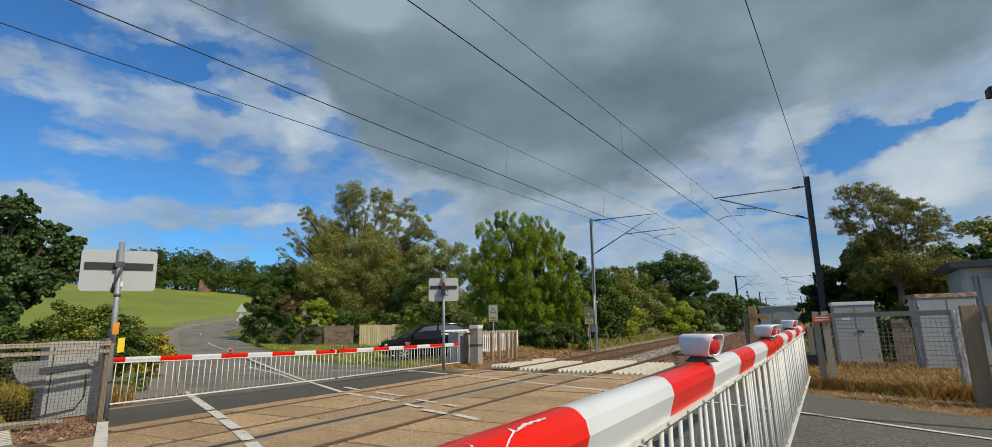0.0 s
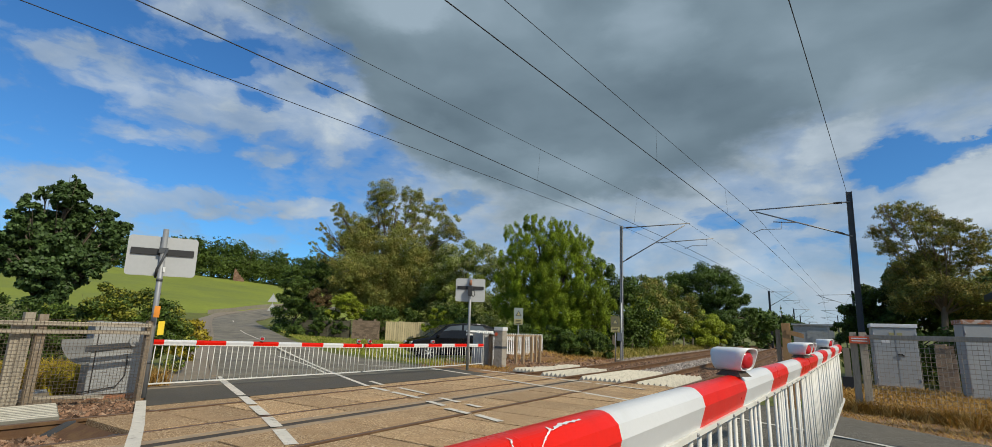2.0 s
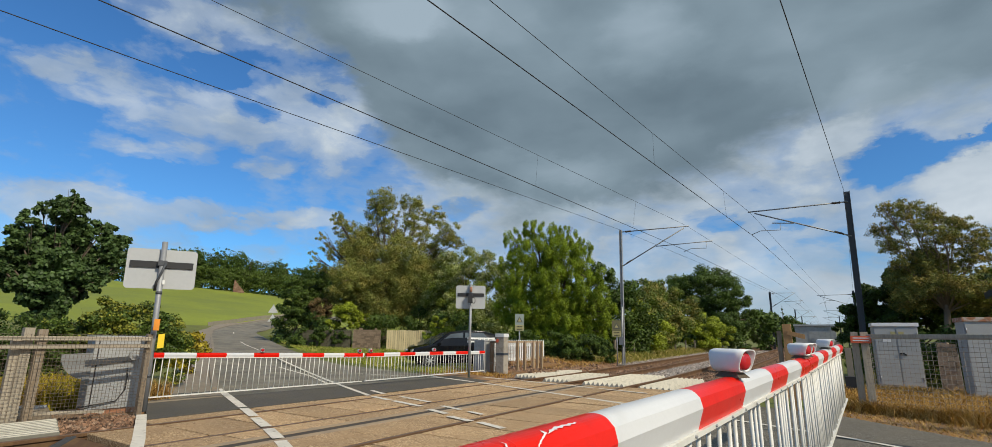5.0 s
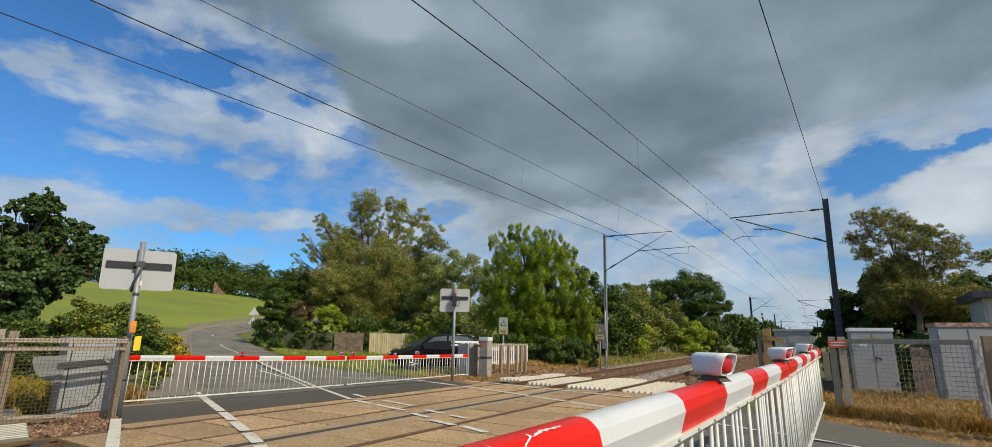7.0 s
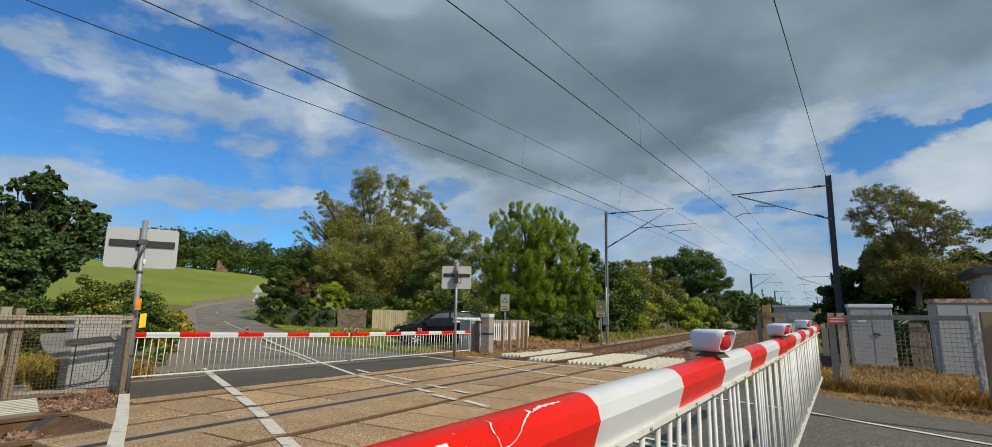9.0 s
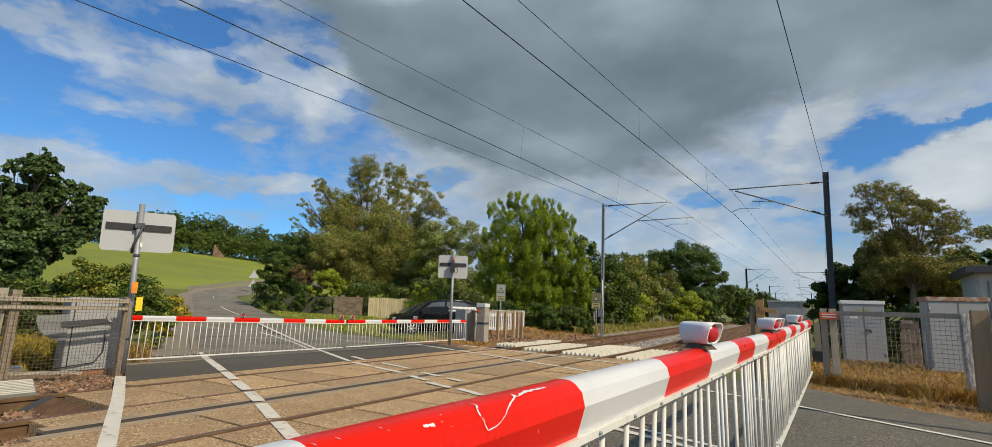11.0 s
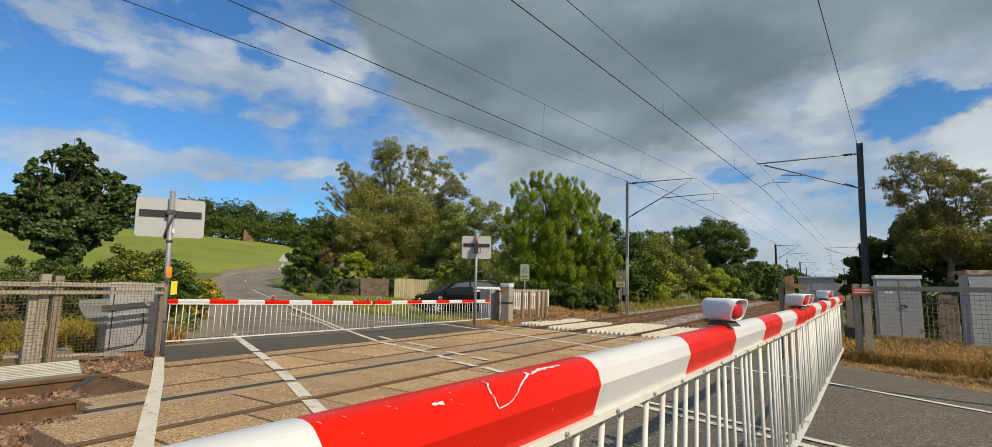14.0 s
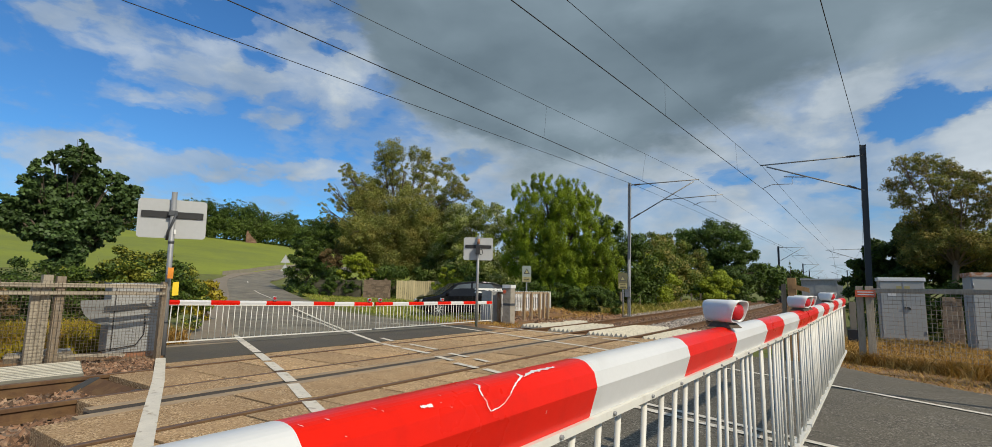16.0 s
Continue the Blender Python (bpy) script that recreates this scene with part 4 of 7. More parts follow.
# ---- masts and wires ----
def mast(at, height, arms, lean=0.0, thin=0.11, material=None, label=""):
    e = thing("catenary_mast", at, label, "catenary mast", "catenary masts")
    e.matrix_world = pose(*at, 0, lean, 0)
    w = thin
    m = Mesh()
    m.box(-w, -w + 0.02, -w, w, 0, height).box(w - 0.02, w, -w, w, 0, height).box(-w + 0.02, w - 0.02, -0.008, 0.008, 0, height)
    part("post", m, material or MAST, e)
    part("footing", Mesh().box(-0.3, 0.3, -0.3, 0.3, -0.5, 0.05), SLEEPER, e)
    s = arms
    top, low, reach = height - s.get("head", 0.12), height - s["drop"], s["reach"]
    part("top_tube", Mesh().tube([(0, 0, top), (reach, 0, top + s.get("rise", 0.0))], 0.028, 8), GALV, e)
    part("brace_tube", Mesh().tube([(0, 0, low), (reach * 0.93, 0, top + s.get("rise", 0.0) - 0.08)], 0.03, 8), GALV, e)
    z = s["reg"]
    x0 = s["reg0"]
    part("register_tube", Mesh().tube([(x0, 0, z), (s["reg1"], 0, z + 0.08)], 0.022, 8), GALV, e)
    part("steady_arm", Mesh().tube([(s["reg1"] - 0.3 * math.copysign(1, reach), 0, z + 0.05), (s["reg1"] - 0.3 * math.copysign(1, reach), 0, z - 0.25), (s["steady"] + 0.35 * math.copysign(1, s["reg1"] - s["steady"]), 0, z - 0.22), (s["steady"], 0, z - 0.36)], 0.014, 6), GALV, e)
    for tz, dz in ((top, s.get("rise", 0.0) / reach), (low, (top - low) / (reach * 0.93))):
        rings = []
        for k in range(14):
            c = math.copysign(0.25 + k * 0.022, reach)
            r = 0.055 if k % 2 else 0.03
            rings.append([(c, r * math.cos(q), tz + c * dz + r * math.sin(q)) for q in [0.785 * i for i in range(8)]])
        part("insulator", Mesh().loft(rings), BARK, e, "brown ribbed insulator")
    return e


MAST_LEFT = dict(drop=1.95, reach=3.45, reg0=1.8, reg1=4.5, reg=5.9, steady=3.17, rise=0.02)
MAST_FAR_LEFT = dict(drop=1.9, reach=2.75, reg0=1.4, reg1=3.5, reg=6.0, steady=2.6, rise=-0.05)
MAST_RIGHT = dict(drop=1.83, reach=-3.65, reg0=-1.95, reg1=-2.75, reg=6.12, steady=-3.55, rise=-0.06, head=0.42)
left_mast = mast((-8.95, 25.8, 0.0), 6.9, MAST_LEFT, lean=0.8, thin=0.065, material=GALV, label="dark steel mast with a bracket arm over the far track")
part("switch_box", Mesh().box(-0.16, 0.12, -0.22, -0.08, 1.0, 1.4).data("switch_box", GALV, 0.01), None, left_mast, "small grey switch box")
part("conduit", Mesh().tube([(0.02, -0.1, 0.0), (0.02, -0.1, 2.9)], 0.02, 6), PICKET, left_mast, "pale cable conduit")
mast((0.93, 24.5, 0.0), 7.25, MAST_RIGHT, lean=0.9, thin=0.105, material=GALV_DARK, label="dark steel mast with a bracket arm over the near track")
for x, y, h in ((-6.03, 72, 7.2), (-5.75, 118, 7.45), (-6.0, 150, 7.4), (-5.6, 200, 7.4)):
    mast((x, y, 0), h, MAST_FAR_LEFT, label="distant steel mast with a bracket arm", material=GALV_DARK)
for x, y, h in ((2.55, 74, 7.25), (2.49, 120, 7.7), (1.9, 160, 7.9), (2.4, 210, 7.6)):
    mast((x, y, 0), h, MAST_RIGHT, label="distant steel mast with a bracket arm", material=GALV_DARK)


def wire(points, r, label, sag=0.0):
    m = Mesh()
    pts = []
    for a, b in zip(points, points[1:]):
        a, b = Vector(a), Vector(b)
        for i in range(9):
            t = i / 9
            pts.append(a.lerp(b, t) - Vector((0, 0, 4 * sag * t * (1 - t))))
    pts.append(Vector(points[-1]))
    m.tube(pts, r, 5)
    return single("overhead_wire", m, CABLE, label, "wire", "overhead wires")


wire([(-11.61, -34, 5.94), (-7.9, 4.07, 5.75), (-5.78, 25.8, 5.64), (-3.1, 72, 5.7), (-3.1, 118, 6.4), (-3.1, 210, 6.6)], 0.010, "black contact wire over the far track")
wire([(-11.95, -34, 6.12), (-7.7, 5.84, 6.58), (-5.57, 25.8, 6.81), (-3.3, 72, 6.9), (-3.1, 118, 7.3), (-3, 210, 7.4)], 0.006, "black catenary wire over the far track")
wire([(-7.85, -34, 6.09), (-4.1, 6.55, 5.82), (-2.44, 24.5, 5.7), (-0.5, 74, 6.4), (-0.4, 120, 6.6), (-0.2, 210, 6.6)], 0.010, "black contact wire over the near track")
wire([(-7.5, -34, 6.05), (-3.9, 8.19, 6.57), (-2.51, 24.5, 6.77), (-0.35, 74, 7.1), (-0.5, 120, 7.5), (-0.2, 210, 7.3)], 0.007, "black catenary wire over the near track")
wire([(-8.93, -34, 3.6), (-8.9, 2.99, 5.52), (-8.88, 25.8, 6.91), (-6.03, 72, 7.25), (-5.75, 118, 7.45), (-5.6, 200, 7.4)], 0.008, "black earth wire on the mast tops")
wire([(-1.4, -12, 3.9), (-0.02, 9, 5.78), (0.97, 24.5, 7.25), (2.55, 74, 7.25), (2.49, 120, 7.7), (2.4, 210, 7.6)], 0.0075, "thin black wire running to the mast top")
for p, q in (((-6.35, 20.0, 5.67), (-6.19, 20.0, 6.74)), ((-7.02, 13.0, 5.7), (-6.94, 13.0, 6.66)), ((-2.86, 20.0, 5.73), (-2.9, 20.0, 6.71)), ((-3.5, 13.0, 5.78), (-3.5, 13.0, 6.63))):
    single("dropper_wire", Mesh().tube([p, q], 0.003, 4), CABLE, "thin dropper between two overhead wires", "wire", "overhead wires")


# ---- signs ----
def sign_post(at, height, plate_w, plate_h, plate_z, face_deg, lean=(0, 0), label="", bar=True):
    e = thing("sign_post", at, label, "sign", "signs on grey posts")
    e.matrix_world = pose(*at, lean[1], lean[0], face_deg)
    part("pole", Mesh().tube([(0, 0, 0), (0, 0, height)], 0.045, 12), GALV, e)
    p = Mesh()
    r, ring = 0.06, []
    for cx, cz, a0 in ((plate_w / 2 - r, plate_h / 2 - r, 0), (-plate_w / 2 + r, plate_h / 2 - r, 90), (-plate_w / 2 + r, -plate_h / 2 + r, 180), (plate_w / 2 - r, -plate_h / 2 + r, 270)):
        for k in range(5):
            a = radians(a0 + 22.5 * k)
            ring.append((cx + r * math.cos(a), cz + r * math.sin(a)))
    p.loft([[(x, y, plate_z + z) for x, z in ring] for y in (0.075, 0.08)], smooth=False)
    part("plate", p, SIGN_BACK, e, "grey aluminium back of the sign plate")
    part("channel", Mesh().box(-plate_w * 0.45, plate_w * 0.45, 0.045, 0.075, plate_z + 0.02, plate_z + 0.13), BLACK, e, "black mounting channel")
    part("clip", Mesh().box(-0.07, 0.07, -0.055, 0.06, plate_z + 0.05, plate_z + 0.14), GALV_DARK, e)
    return e


near_sign = sign_post((-9.9, 4.5, 0), 2.88, 1.06, 0.70, 2.40, 66, lean=(-1.2, 0), label="grey back of a rectangular road sign on a leaning grey post")
part("strap", Mesh().tube([(0.05, -0.05, 2.5), (0.0, -0.07, 2.32), (-0.06, -0.03, 2.16), (-0.07, 0.05, 2.02)], 0.022, 8), GALV_DARK, near_sign, "dark curved strap")
part("cable_clip", Mesh().box(0.03, 0.065, -0.06, -0.03, 2.12, 2.2), PICKET, near_sign, "small white clip")
for z in (0.55, 1.95):
    part("collar", Mesh().tube([(0, 0, z), (0, 0, z + 0.05)], 0.05, 12), GALV_DARK, near_sign)
far_sign = sign_post((-10.25, 14.35, 0), 3.06, 1.0, 0.78, 2.62, 36, label="grey back of a rectangular road sign on a thin grey post")
part("junction_box", Mesh().box(-0.09, 0.06, -0.16, -0.05, 2.42, 2.72).data("junction_box", BLACK, 0.015), None, far_sign, "black junction box")
part("clamp", Mesh().tube([(0, -0.06, 2.78), (0, -0.06, 2.95)], 0.05, 10), RUST, far_sign, "rusty clamp")
part("cable_loop", Mesh().tube([(0.06, -0.1, 2.6 + 0.0)] + [(0.10 + 0.05 * math.sin(a * 0.6), -0.11, 2.6 - 0.2 * (1 - math.cos(a * 0.6)) * 0.5) for a in range(1, 9)] + [(0.02, -0.06, 2.5)], 0.012, 6), BLACK, far_sign, "black cable loop")
# ---- plants ----
def leaf_mesh(name, clumps, count, size, material, seed, droop=0.0, aspect=0.5, knots=9, knot=0.36, up=0.35, shell=0.55):
    """Single leaves gathered in knots round the clumps (x, y, z, radius)."""
    g = np.random.default_rng(seed)
    c = np.array(clumps, float)
    weight = c[:, 3] ** 2
    weight /= weight.sum()
    centres, radii = [], []
    for (x, y, z, r), w in zip(c, weight):
        k = max(5, int(knots * len(c) * w) + 4)
        d = g.normal(size=(k, 3))
        d /= np.linalg.norm(d, axis=1)[:, None]
        rr = r * (shell + (1.08 - shell) * g.uniform(size=(k, 1)) ** 0.6)
        centres.append(np.array([x, y, z]) + d * rr * (1.0, 1.0, 0.9))
        radii.append(np.full(k, r * knot) * g.uniform(0.6, 1.25, k))
    centres, radii = np.concatenate(centres), np.concatenate(radii)
    p = radii**1.3
    pick = g.choice(len(centres), count, p=p / p.sum())
    d = g.normal(size=(count, 3))
    d /= np.linalg.norm(d, axis=1)[:, None]
    pos = centres[pick] + d * (radii[pick] * g.uniform(0.15, 1.0, count) ** 0.5)[:, None] * ((0.85, 0.85, 1.35) if droop > 0.6 else (1.15, 1.15, 0.85))
    nrm = d * 1.3 + g.normal(size=(count, 3)) * 0.8 + (0, 0, up)
    nrm /= np.linalg.norm(nrm, axis=1)[:, None]
    a = g.normal(size=(count, 3)) + d * 0.5
    a[:, 2] -= droop * 1.6
    a -= nrm * (a * nrm).sum(1)[:, None]
    a /= np.linalg.norm(a, axis=1)[:, None] + 1e-6
    b = np.cross(a, nrm)
    b /= np.linalg.norm(b, axis=1)[:, None] + 1e-6
    n2 = np.cross(a, b)
    L = (size * g.uniform(0.6, 1.3, count))[:, None]
    fold = L * 0.12
    v = np.stack([pos - a * L * 0.5, pos + b * L * aspect * 0.5 + n2 * fold, pos + a * L * 0.5, pos - b * L * aspect * 0.5 + n2 * fold], 1).reshape(-1, 3)
    v[:, 2] = np.maximum(v[:, 2], np.array([0.02]))
    me = bpy.data.meshes.new(name)
    me.vertices.add(4 * count)
    me.vertices.foreach_set("co", v.ravel())
    me.loops.add(4 * count)
    me.loops.foreach_set("vertex_index", np.arange(4 * count, dtype=np.int32))
    me.polygons.add(count)
    me.polygons.foreach_set("loop_start", np.arange(0, 4 * count, 4, dtype=np.int32))
    me.materials.append(material)
    me.update(calc_edges=True)
    return me


def tree(name, base, clumps, count, size, material, label, category="tree", seed=1, trunk=0.2, droop=0.0, aspect=0.5, knots=9, knot=0.36, limbs=None, bark=None, lift=0.35, shell=0.55, group="trees", limb_every=1, limb=0.6):
    """A trunk that forks into limbs, one towards each clump, and a crown of leaves. Clumps are in world places."""
    e = thing(name, base, label, category, group)
    g = random.Random(seed)
    b = Vector(base)
    rel = [(x - b.x, y - b.y, z - b.z, r) for x, y, z, r in clumps]
    m = Mesh()
    top = max(z for _, _, z, _ in rel)
    fork = Vector((sum(c[0] for c in rel) / len(rel) * 0.4, sum(c[1] for c in rel) / len(rel) * 0.4, top * lift))
    bend = Vector((g.uniform(-0.1, 0.1), g.uniform(-0.1, 0.1), 0)) * top * 0.15
    m.tube([(0, 0, -0.2), (0, 0, 0.1), fork * 0.5 + bend, fork], [trunk * 1.5, trunk * 1.15, trunk * 0.9, trunk * 0.75], 9)
    for i, (x, y, z, r) in enumerate(rel):
        c = Vector((x, y, z))
        if i % limb_every:
            m.tube([Vector(rel[i - 1][:3]), c], [trunk * 0.09, trunk * 0.05], 5)
            continue
        mid = fork.lerp(c, 0.5) + Vector((g.uniform(-1, 1), g.uniform(-1, 1), g.uniform(0, 0.6))) * r * 0.25
        m.tube([fork * 0.9, mid, c], [trunk * limb, trunk * limb * 0.53, trunk * limb * 0.2], 6)
        for _ in range(limbs or 4):
            d = Vector((g.gauss(0, 1), g.gauss(0, 1), g.gauss(0.3, 0.8))).normalized()
            q = c + d * r * g.uniform(0.8, 1.05)
            s = mid.lerp(c, g.uniform(0.1, 0.95))
            m.tube([s, s.lerp(q, 0.5) + Vector((0, 0, 0.08 * r)), q], [trunk * 0.16, trunk * 0.09, trunk * 0.03], 5)
    part("trunk", m, bark or BARK, e)
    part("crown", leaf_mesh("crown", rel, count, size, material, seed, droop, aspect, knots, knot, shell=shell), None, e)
    return e


def blades(name, spots, height, width, material, label, seed=2, category="grass", bend=0.5):
    """Grass blades, each a bent strip of two faces, joined."""
    g = np.random.default_rng(seed)
    s = np.array(spots, float)
    k = len(s)
    h = height * g.uniform(0.45, 1.25, (k, 1))
    a = g.uniform(0, 6.283, (k, 1))
    side = np.concatenate([np.cos(a), np.sin(a), 0 * a], 1) * width * g.uniform(0.6, 1.4, (k, 1))
    lean = np.concatenate([g.normal(size=(k, 2)), np.zeros((k, 1))], 1) * bend * h
    up = np.array([[0, 0, 1.0]])
    v = np.stack([s - side, s + side, s + up * h * 0.6 + lean * 0.35 + side * 0.7, s + up * h * 0.6 + lean * 0.35 - side * 0.7, s + up * h * 0.95 + lean], 1).reshape(-1, 3)
    o = (np.arange(k) * 5)[:, None]
    me = bpy.data.meshes.new(name)
    quads = (o + [0, 1, 2, 3]).tolist()
    tris = (o + [3, 2, 4]).tolist()
    me.from_pydata(v.tolist(), [], quads + tris)
    me.materials.append(material)
    return tagged(new(name, me), label, category, kind="stuff")


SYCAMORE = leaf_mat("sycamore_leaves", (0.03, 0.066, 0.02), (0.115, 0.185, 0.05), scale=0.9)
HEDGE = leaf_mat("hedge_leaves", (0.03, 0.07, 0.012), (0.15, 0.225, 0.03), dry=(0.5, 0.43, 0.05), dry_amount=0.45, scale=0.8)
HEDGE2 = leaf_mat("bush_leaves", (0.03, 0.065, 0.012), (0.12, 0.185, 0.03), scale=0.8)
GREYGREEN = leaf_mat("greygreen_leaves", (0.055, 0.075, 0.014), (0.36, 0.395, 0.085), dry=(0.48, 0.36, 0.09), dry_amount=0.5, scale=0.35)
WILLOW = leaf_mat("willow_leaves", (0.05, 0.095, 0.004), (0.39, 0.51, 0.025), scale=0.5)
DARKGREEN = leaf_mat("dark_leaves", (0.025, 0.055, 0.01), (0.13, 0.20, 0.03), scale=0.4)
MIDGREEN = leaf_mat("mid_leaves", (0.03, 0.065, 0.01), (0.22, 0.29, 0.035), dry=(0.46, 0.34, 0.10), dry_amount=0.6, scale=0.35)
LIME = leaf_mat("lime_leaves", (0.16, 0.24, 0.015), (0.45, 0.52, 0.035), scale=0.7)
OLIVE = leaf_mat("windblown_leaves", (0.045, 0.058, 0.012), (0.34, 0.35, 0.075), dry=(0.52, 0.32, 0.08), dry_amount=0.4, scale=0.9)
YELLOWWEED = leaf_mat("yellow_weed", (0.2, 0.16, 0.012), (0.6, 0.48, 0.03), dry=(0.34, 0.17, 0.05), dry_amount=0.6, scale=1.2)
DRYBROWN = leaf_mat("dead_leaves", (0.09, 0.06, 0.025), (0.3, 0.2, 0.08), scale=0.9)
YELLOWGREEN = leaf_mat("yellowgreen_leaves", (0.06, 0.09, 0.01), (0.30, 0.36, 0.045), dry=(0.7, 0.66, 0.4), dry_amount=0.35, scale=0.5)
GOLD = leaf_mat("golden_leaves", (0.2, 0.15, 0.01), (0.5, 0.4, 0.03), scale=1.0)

SPIRES = [(5.05, 4.79, 0.24), (5.04, 4.4, 0.38), (5.35, 4.0, 0.42), (4.93, 3.64, 0.45), (5.59, 3.45, 0.5), (5.07, 2.95, 0.55), (6.05, 4.11, 0.3), (6.25, 3.68, 0.36), (5.99, 3.15, 0.42), (6.42, 3.14, 0.24), (4.7, 4.46, 0.18), (4.28, 4.05, 0.22), (4.2, 3.62, 0.32), (4.5, 3.24, 0.42), (4.05, 3.09, 0.32), (3.72, 3.12, 0.26), (4.37, 2.68, 0.45), (3.94, 2.7, 0.33), (4.86, 2.3, 0.5), (5.4, 2.45, 0.5), (5.89, 2.68, 0.35), (5.1, 1.8, 0.4)]
sway = random.Random(6)
sycamore = tree("sycamore_tree", (-17.2, 5.1, 0.0), [(-17.2 + sway.uniform(-0.5, 0.5), y, z, r) for y, z, r in SPIRES], 60000, 0.105, SYCAMORE, "dark green sycamore with broad leaves behind the wire fence", seed=11, trunk=0.09, aspect=0.8, knots=26, knot=0.34, droop=0.5, shell=0.25)
tree("laurel_bush", (-14.0, 5.4, 0.0), [(-14.1, 4.9, 1.35, 0.6), (-14.1, 5.5, 1.5, 0.6), (-13.8, 5.9, 1.35, 0.6), (-13.7, 6.35, 1.05, 0.6), (-13.6, 6.6, 0.6, 0.5), (-14.2, 5.0, 0.7, 0.7), (-13.9, 5.9, 0.6, 0.7)], 36000, 0.07, HEDGE, "dense green bush with yellowing leaves beside the footway", "bush", seed=12, trunk=0.05, aspect=0.6, knots=12, group="bushes")
tree("laurel_bush", (-14.3, 4.0, 0.0), [(-14.4, 4.3, 1.0, 0.7), (-14.5, 3.4, 1.0, 0.7), (-14.5, 2.4, 1.1, 0.7), (-14.6, 1.4, 1.0, 0.8), (-14.3, 3.0, 0.5, 0.7), (-14.5, 4.1, 0.45, 0.6), (-14.4, 1.8, 0.4, 0.7)], 36000, 0.07, HEDGE2, "green bush behind the wire fence", "bush", seed=13, trunk=0.05, aspect=0.6, knots=12, group="bushes")
tree("golden_shrub", (-17.5, 9.2, 0.0), [(-17.4, 8.8, 0.9, 0.5), (-17.6, 9.3, 0.8, 0.5), (-17.4, 9.0, 0.4, 0.5)], 4000, 0.11, GOLD, "golden-leaved shrub beside the footway", "shrub", seed=14, trunk=0.03, group="bushes")

HEAD = [(-31.68, 31.01, 12.76, 1.24), (-32.29, 30.79, 11.44, 1.13), (-31.6, 31.68, 10.31, 1.13), (-30.48, 33.24, 12.66, 1.11), (-29.79, 33.22, 10.98, 1.14), (-28.92, 34.55, 11.72, 1.05), (-26.6, 33.68, 9.85, 1.11), (-26.75, 34.88, 9.19, 0.79), (-34.46, 29.1, 10.45, 1.01), (-34.27, 28.23, 10.92, 0.6), (-33.59, 29.95, 9.3, 1.45), (-33.9, 26.63, 9.08, 0.48), (-34.29, 27.51, 8.32, 0.53), (-34.48, 26.4, 7.43, 0.47), (-34.62, 27.38, 6.63, 0.64), (-30.35, 32.15, 9.39, 1.0), (-29.86, 30.76, 11.15, 0.55), (-28.19, 32.95, 9.33, 0.99), (-33.3, 28.01, 7.89, 0.96), (-32.76, 30.91, 9.5, 1.13)]
BIG = [(-32.57, 30.14, 7.39, 1.97), (-29.06, 30.71, 7.56, 1.79), (-28.77, 34.22, 7.91, 1.46), (-30.49, 30.57, 5.09, 2.33), (-28.7, 32.93, 5.45, 2.28), (-31.55, 27.69, 5.68, 1.53), (-27.66, 35.02, 6.27, 1.34), (-31.4, 30.43, 3.22, 1.89), (-29.66, 33.47, 3.57, 2.08), (-33.63, 29.08, 4.23, 1.38), (-26.18, 33.25, 3.93, 1.36)]
poplar = tree("poplar_tree", (-30.8, 31.2, 0.3), HEAD + BIG, 250000, 0.125, GREYGREEN, "tall grey-green poplar with an open wind-tossed crown", seed=21, trunk=0.2, knots=60, knot=0.27, limbs=5, shell=0.3, lift=0.3)
tree("ivy_shrub", (-30.2, 24.6, 0.3), [(-31.0, 24.2, 1.2, 0.7), (-30.0, 24.7, 1.3, 0.6), (-29.0, 25.2, 1.0, 0.6), (-31.8, 24.0, 0.7, 0.8), (-31.2, 23.75, 1.35, 0.35), (-30.3, 24.3, 1.4, 0.35), (-29.5, 24.8, 1.4, 0.3), (-28.9, 25.2, 1.3, 0.3), (-30.0, 24.2, 0.9, 0.3)], 14000, 0.13, DARKGREEN, "dark ivy spilling over the garden wall", "ivy", seed=36, trunk=0.04, group="bushes")
tree("verge_shrub", (-36.5, 26.6, 0.7), [(-36.47, 26.96, 4.46, 1.38), (-36.25, 26.04, 3.25, 0.92), (-35.94, 27.73, 5.57, 1.18), (-35.44, 27.08, 3.09, 1.35), (-34.92, 28.66, 4.87, 1.07), (-36.46, 25.66, 2.42, 0.5)], 20000, 0.17, DARKGREEN, "dark green shrubs on the road verge", "shrubs", seed=37, trunk=0.06, lift=0.2, group="bushes")
tree("verge_shrub", (-33.0, 25.6, 0.6), [(-30.93, 27.12, 3.04, 0.78), (-30.63, 28.5, 2.51, 0.6), (-31.64, 26.55, 2.24, 0.54), (-30.62, 27.73, 2.19, 0.49), (-29.94, 29.35, 2.24, 0.45)], 9000, 0.15, LIME, "bright green shrubs above the garden wall", "shrubs", seed=57, trunk=0.05, lift=0.2, group="bushes")
tree("dry_shrub", (-34.4, 25.4, 0.6), [(-33.32, 26.8, 3.55, 0.76), (-33.26, 26.32, 2.83, 0.59), (-32.98, 27.3, 3.17, 0.51)], 5000, 0.12, DRYBROWN, "brown half-dead shrub on the verge", "shrub", seed=58, trunk=0.05, lift=0.2, limbs=9, group="bushes")
tree("lime_shrub", (-24.2, 28.6, 0.2), [(-23.3, 28.0, 1.4, 0.5), (-22.8, 28.2, 2.1, 0.55), (-22.3, 28.4, 1.3, 0.6)], 9000, 0.11, LIME, "lime green bush beside the timber fence", "shrub", seed=38, trunk=0.04, group="bushes")
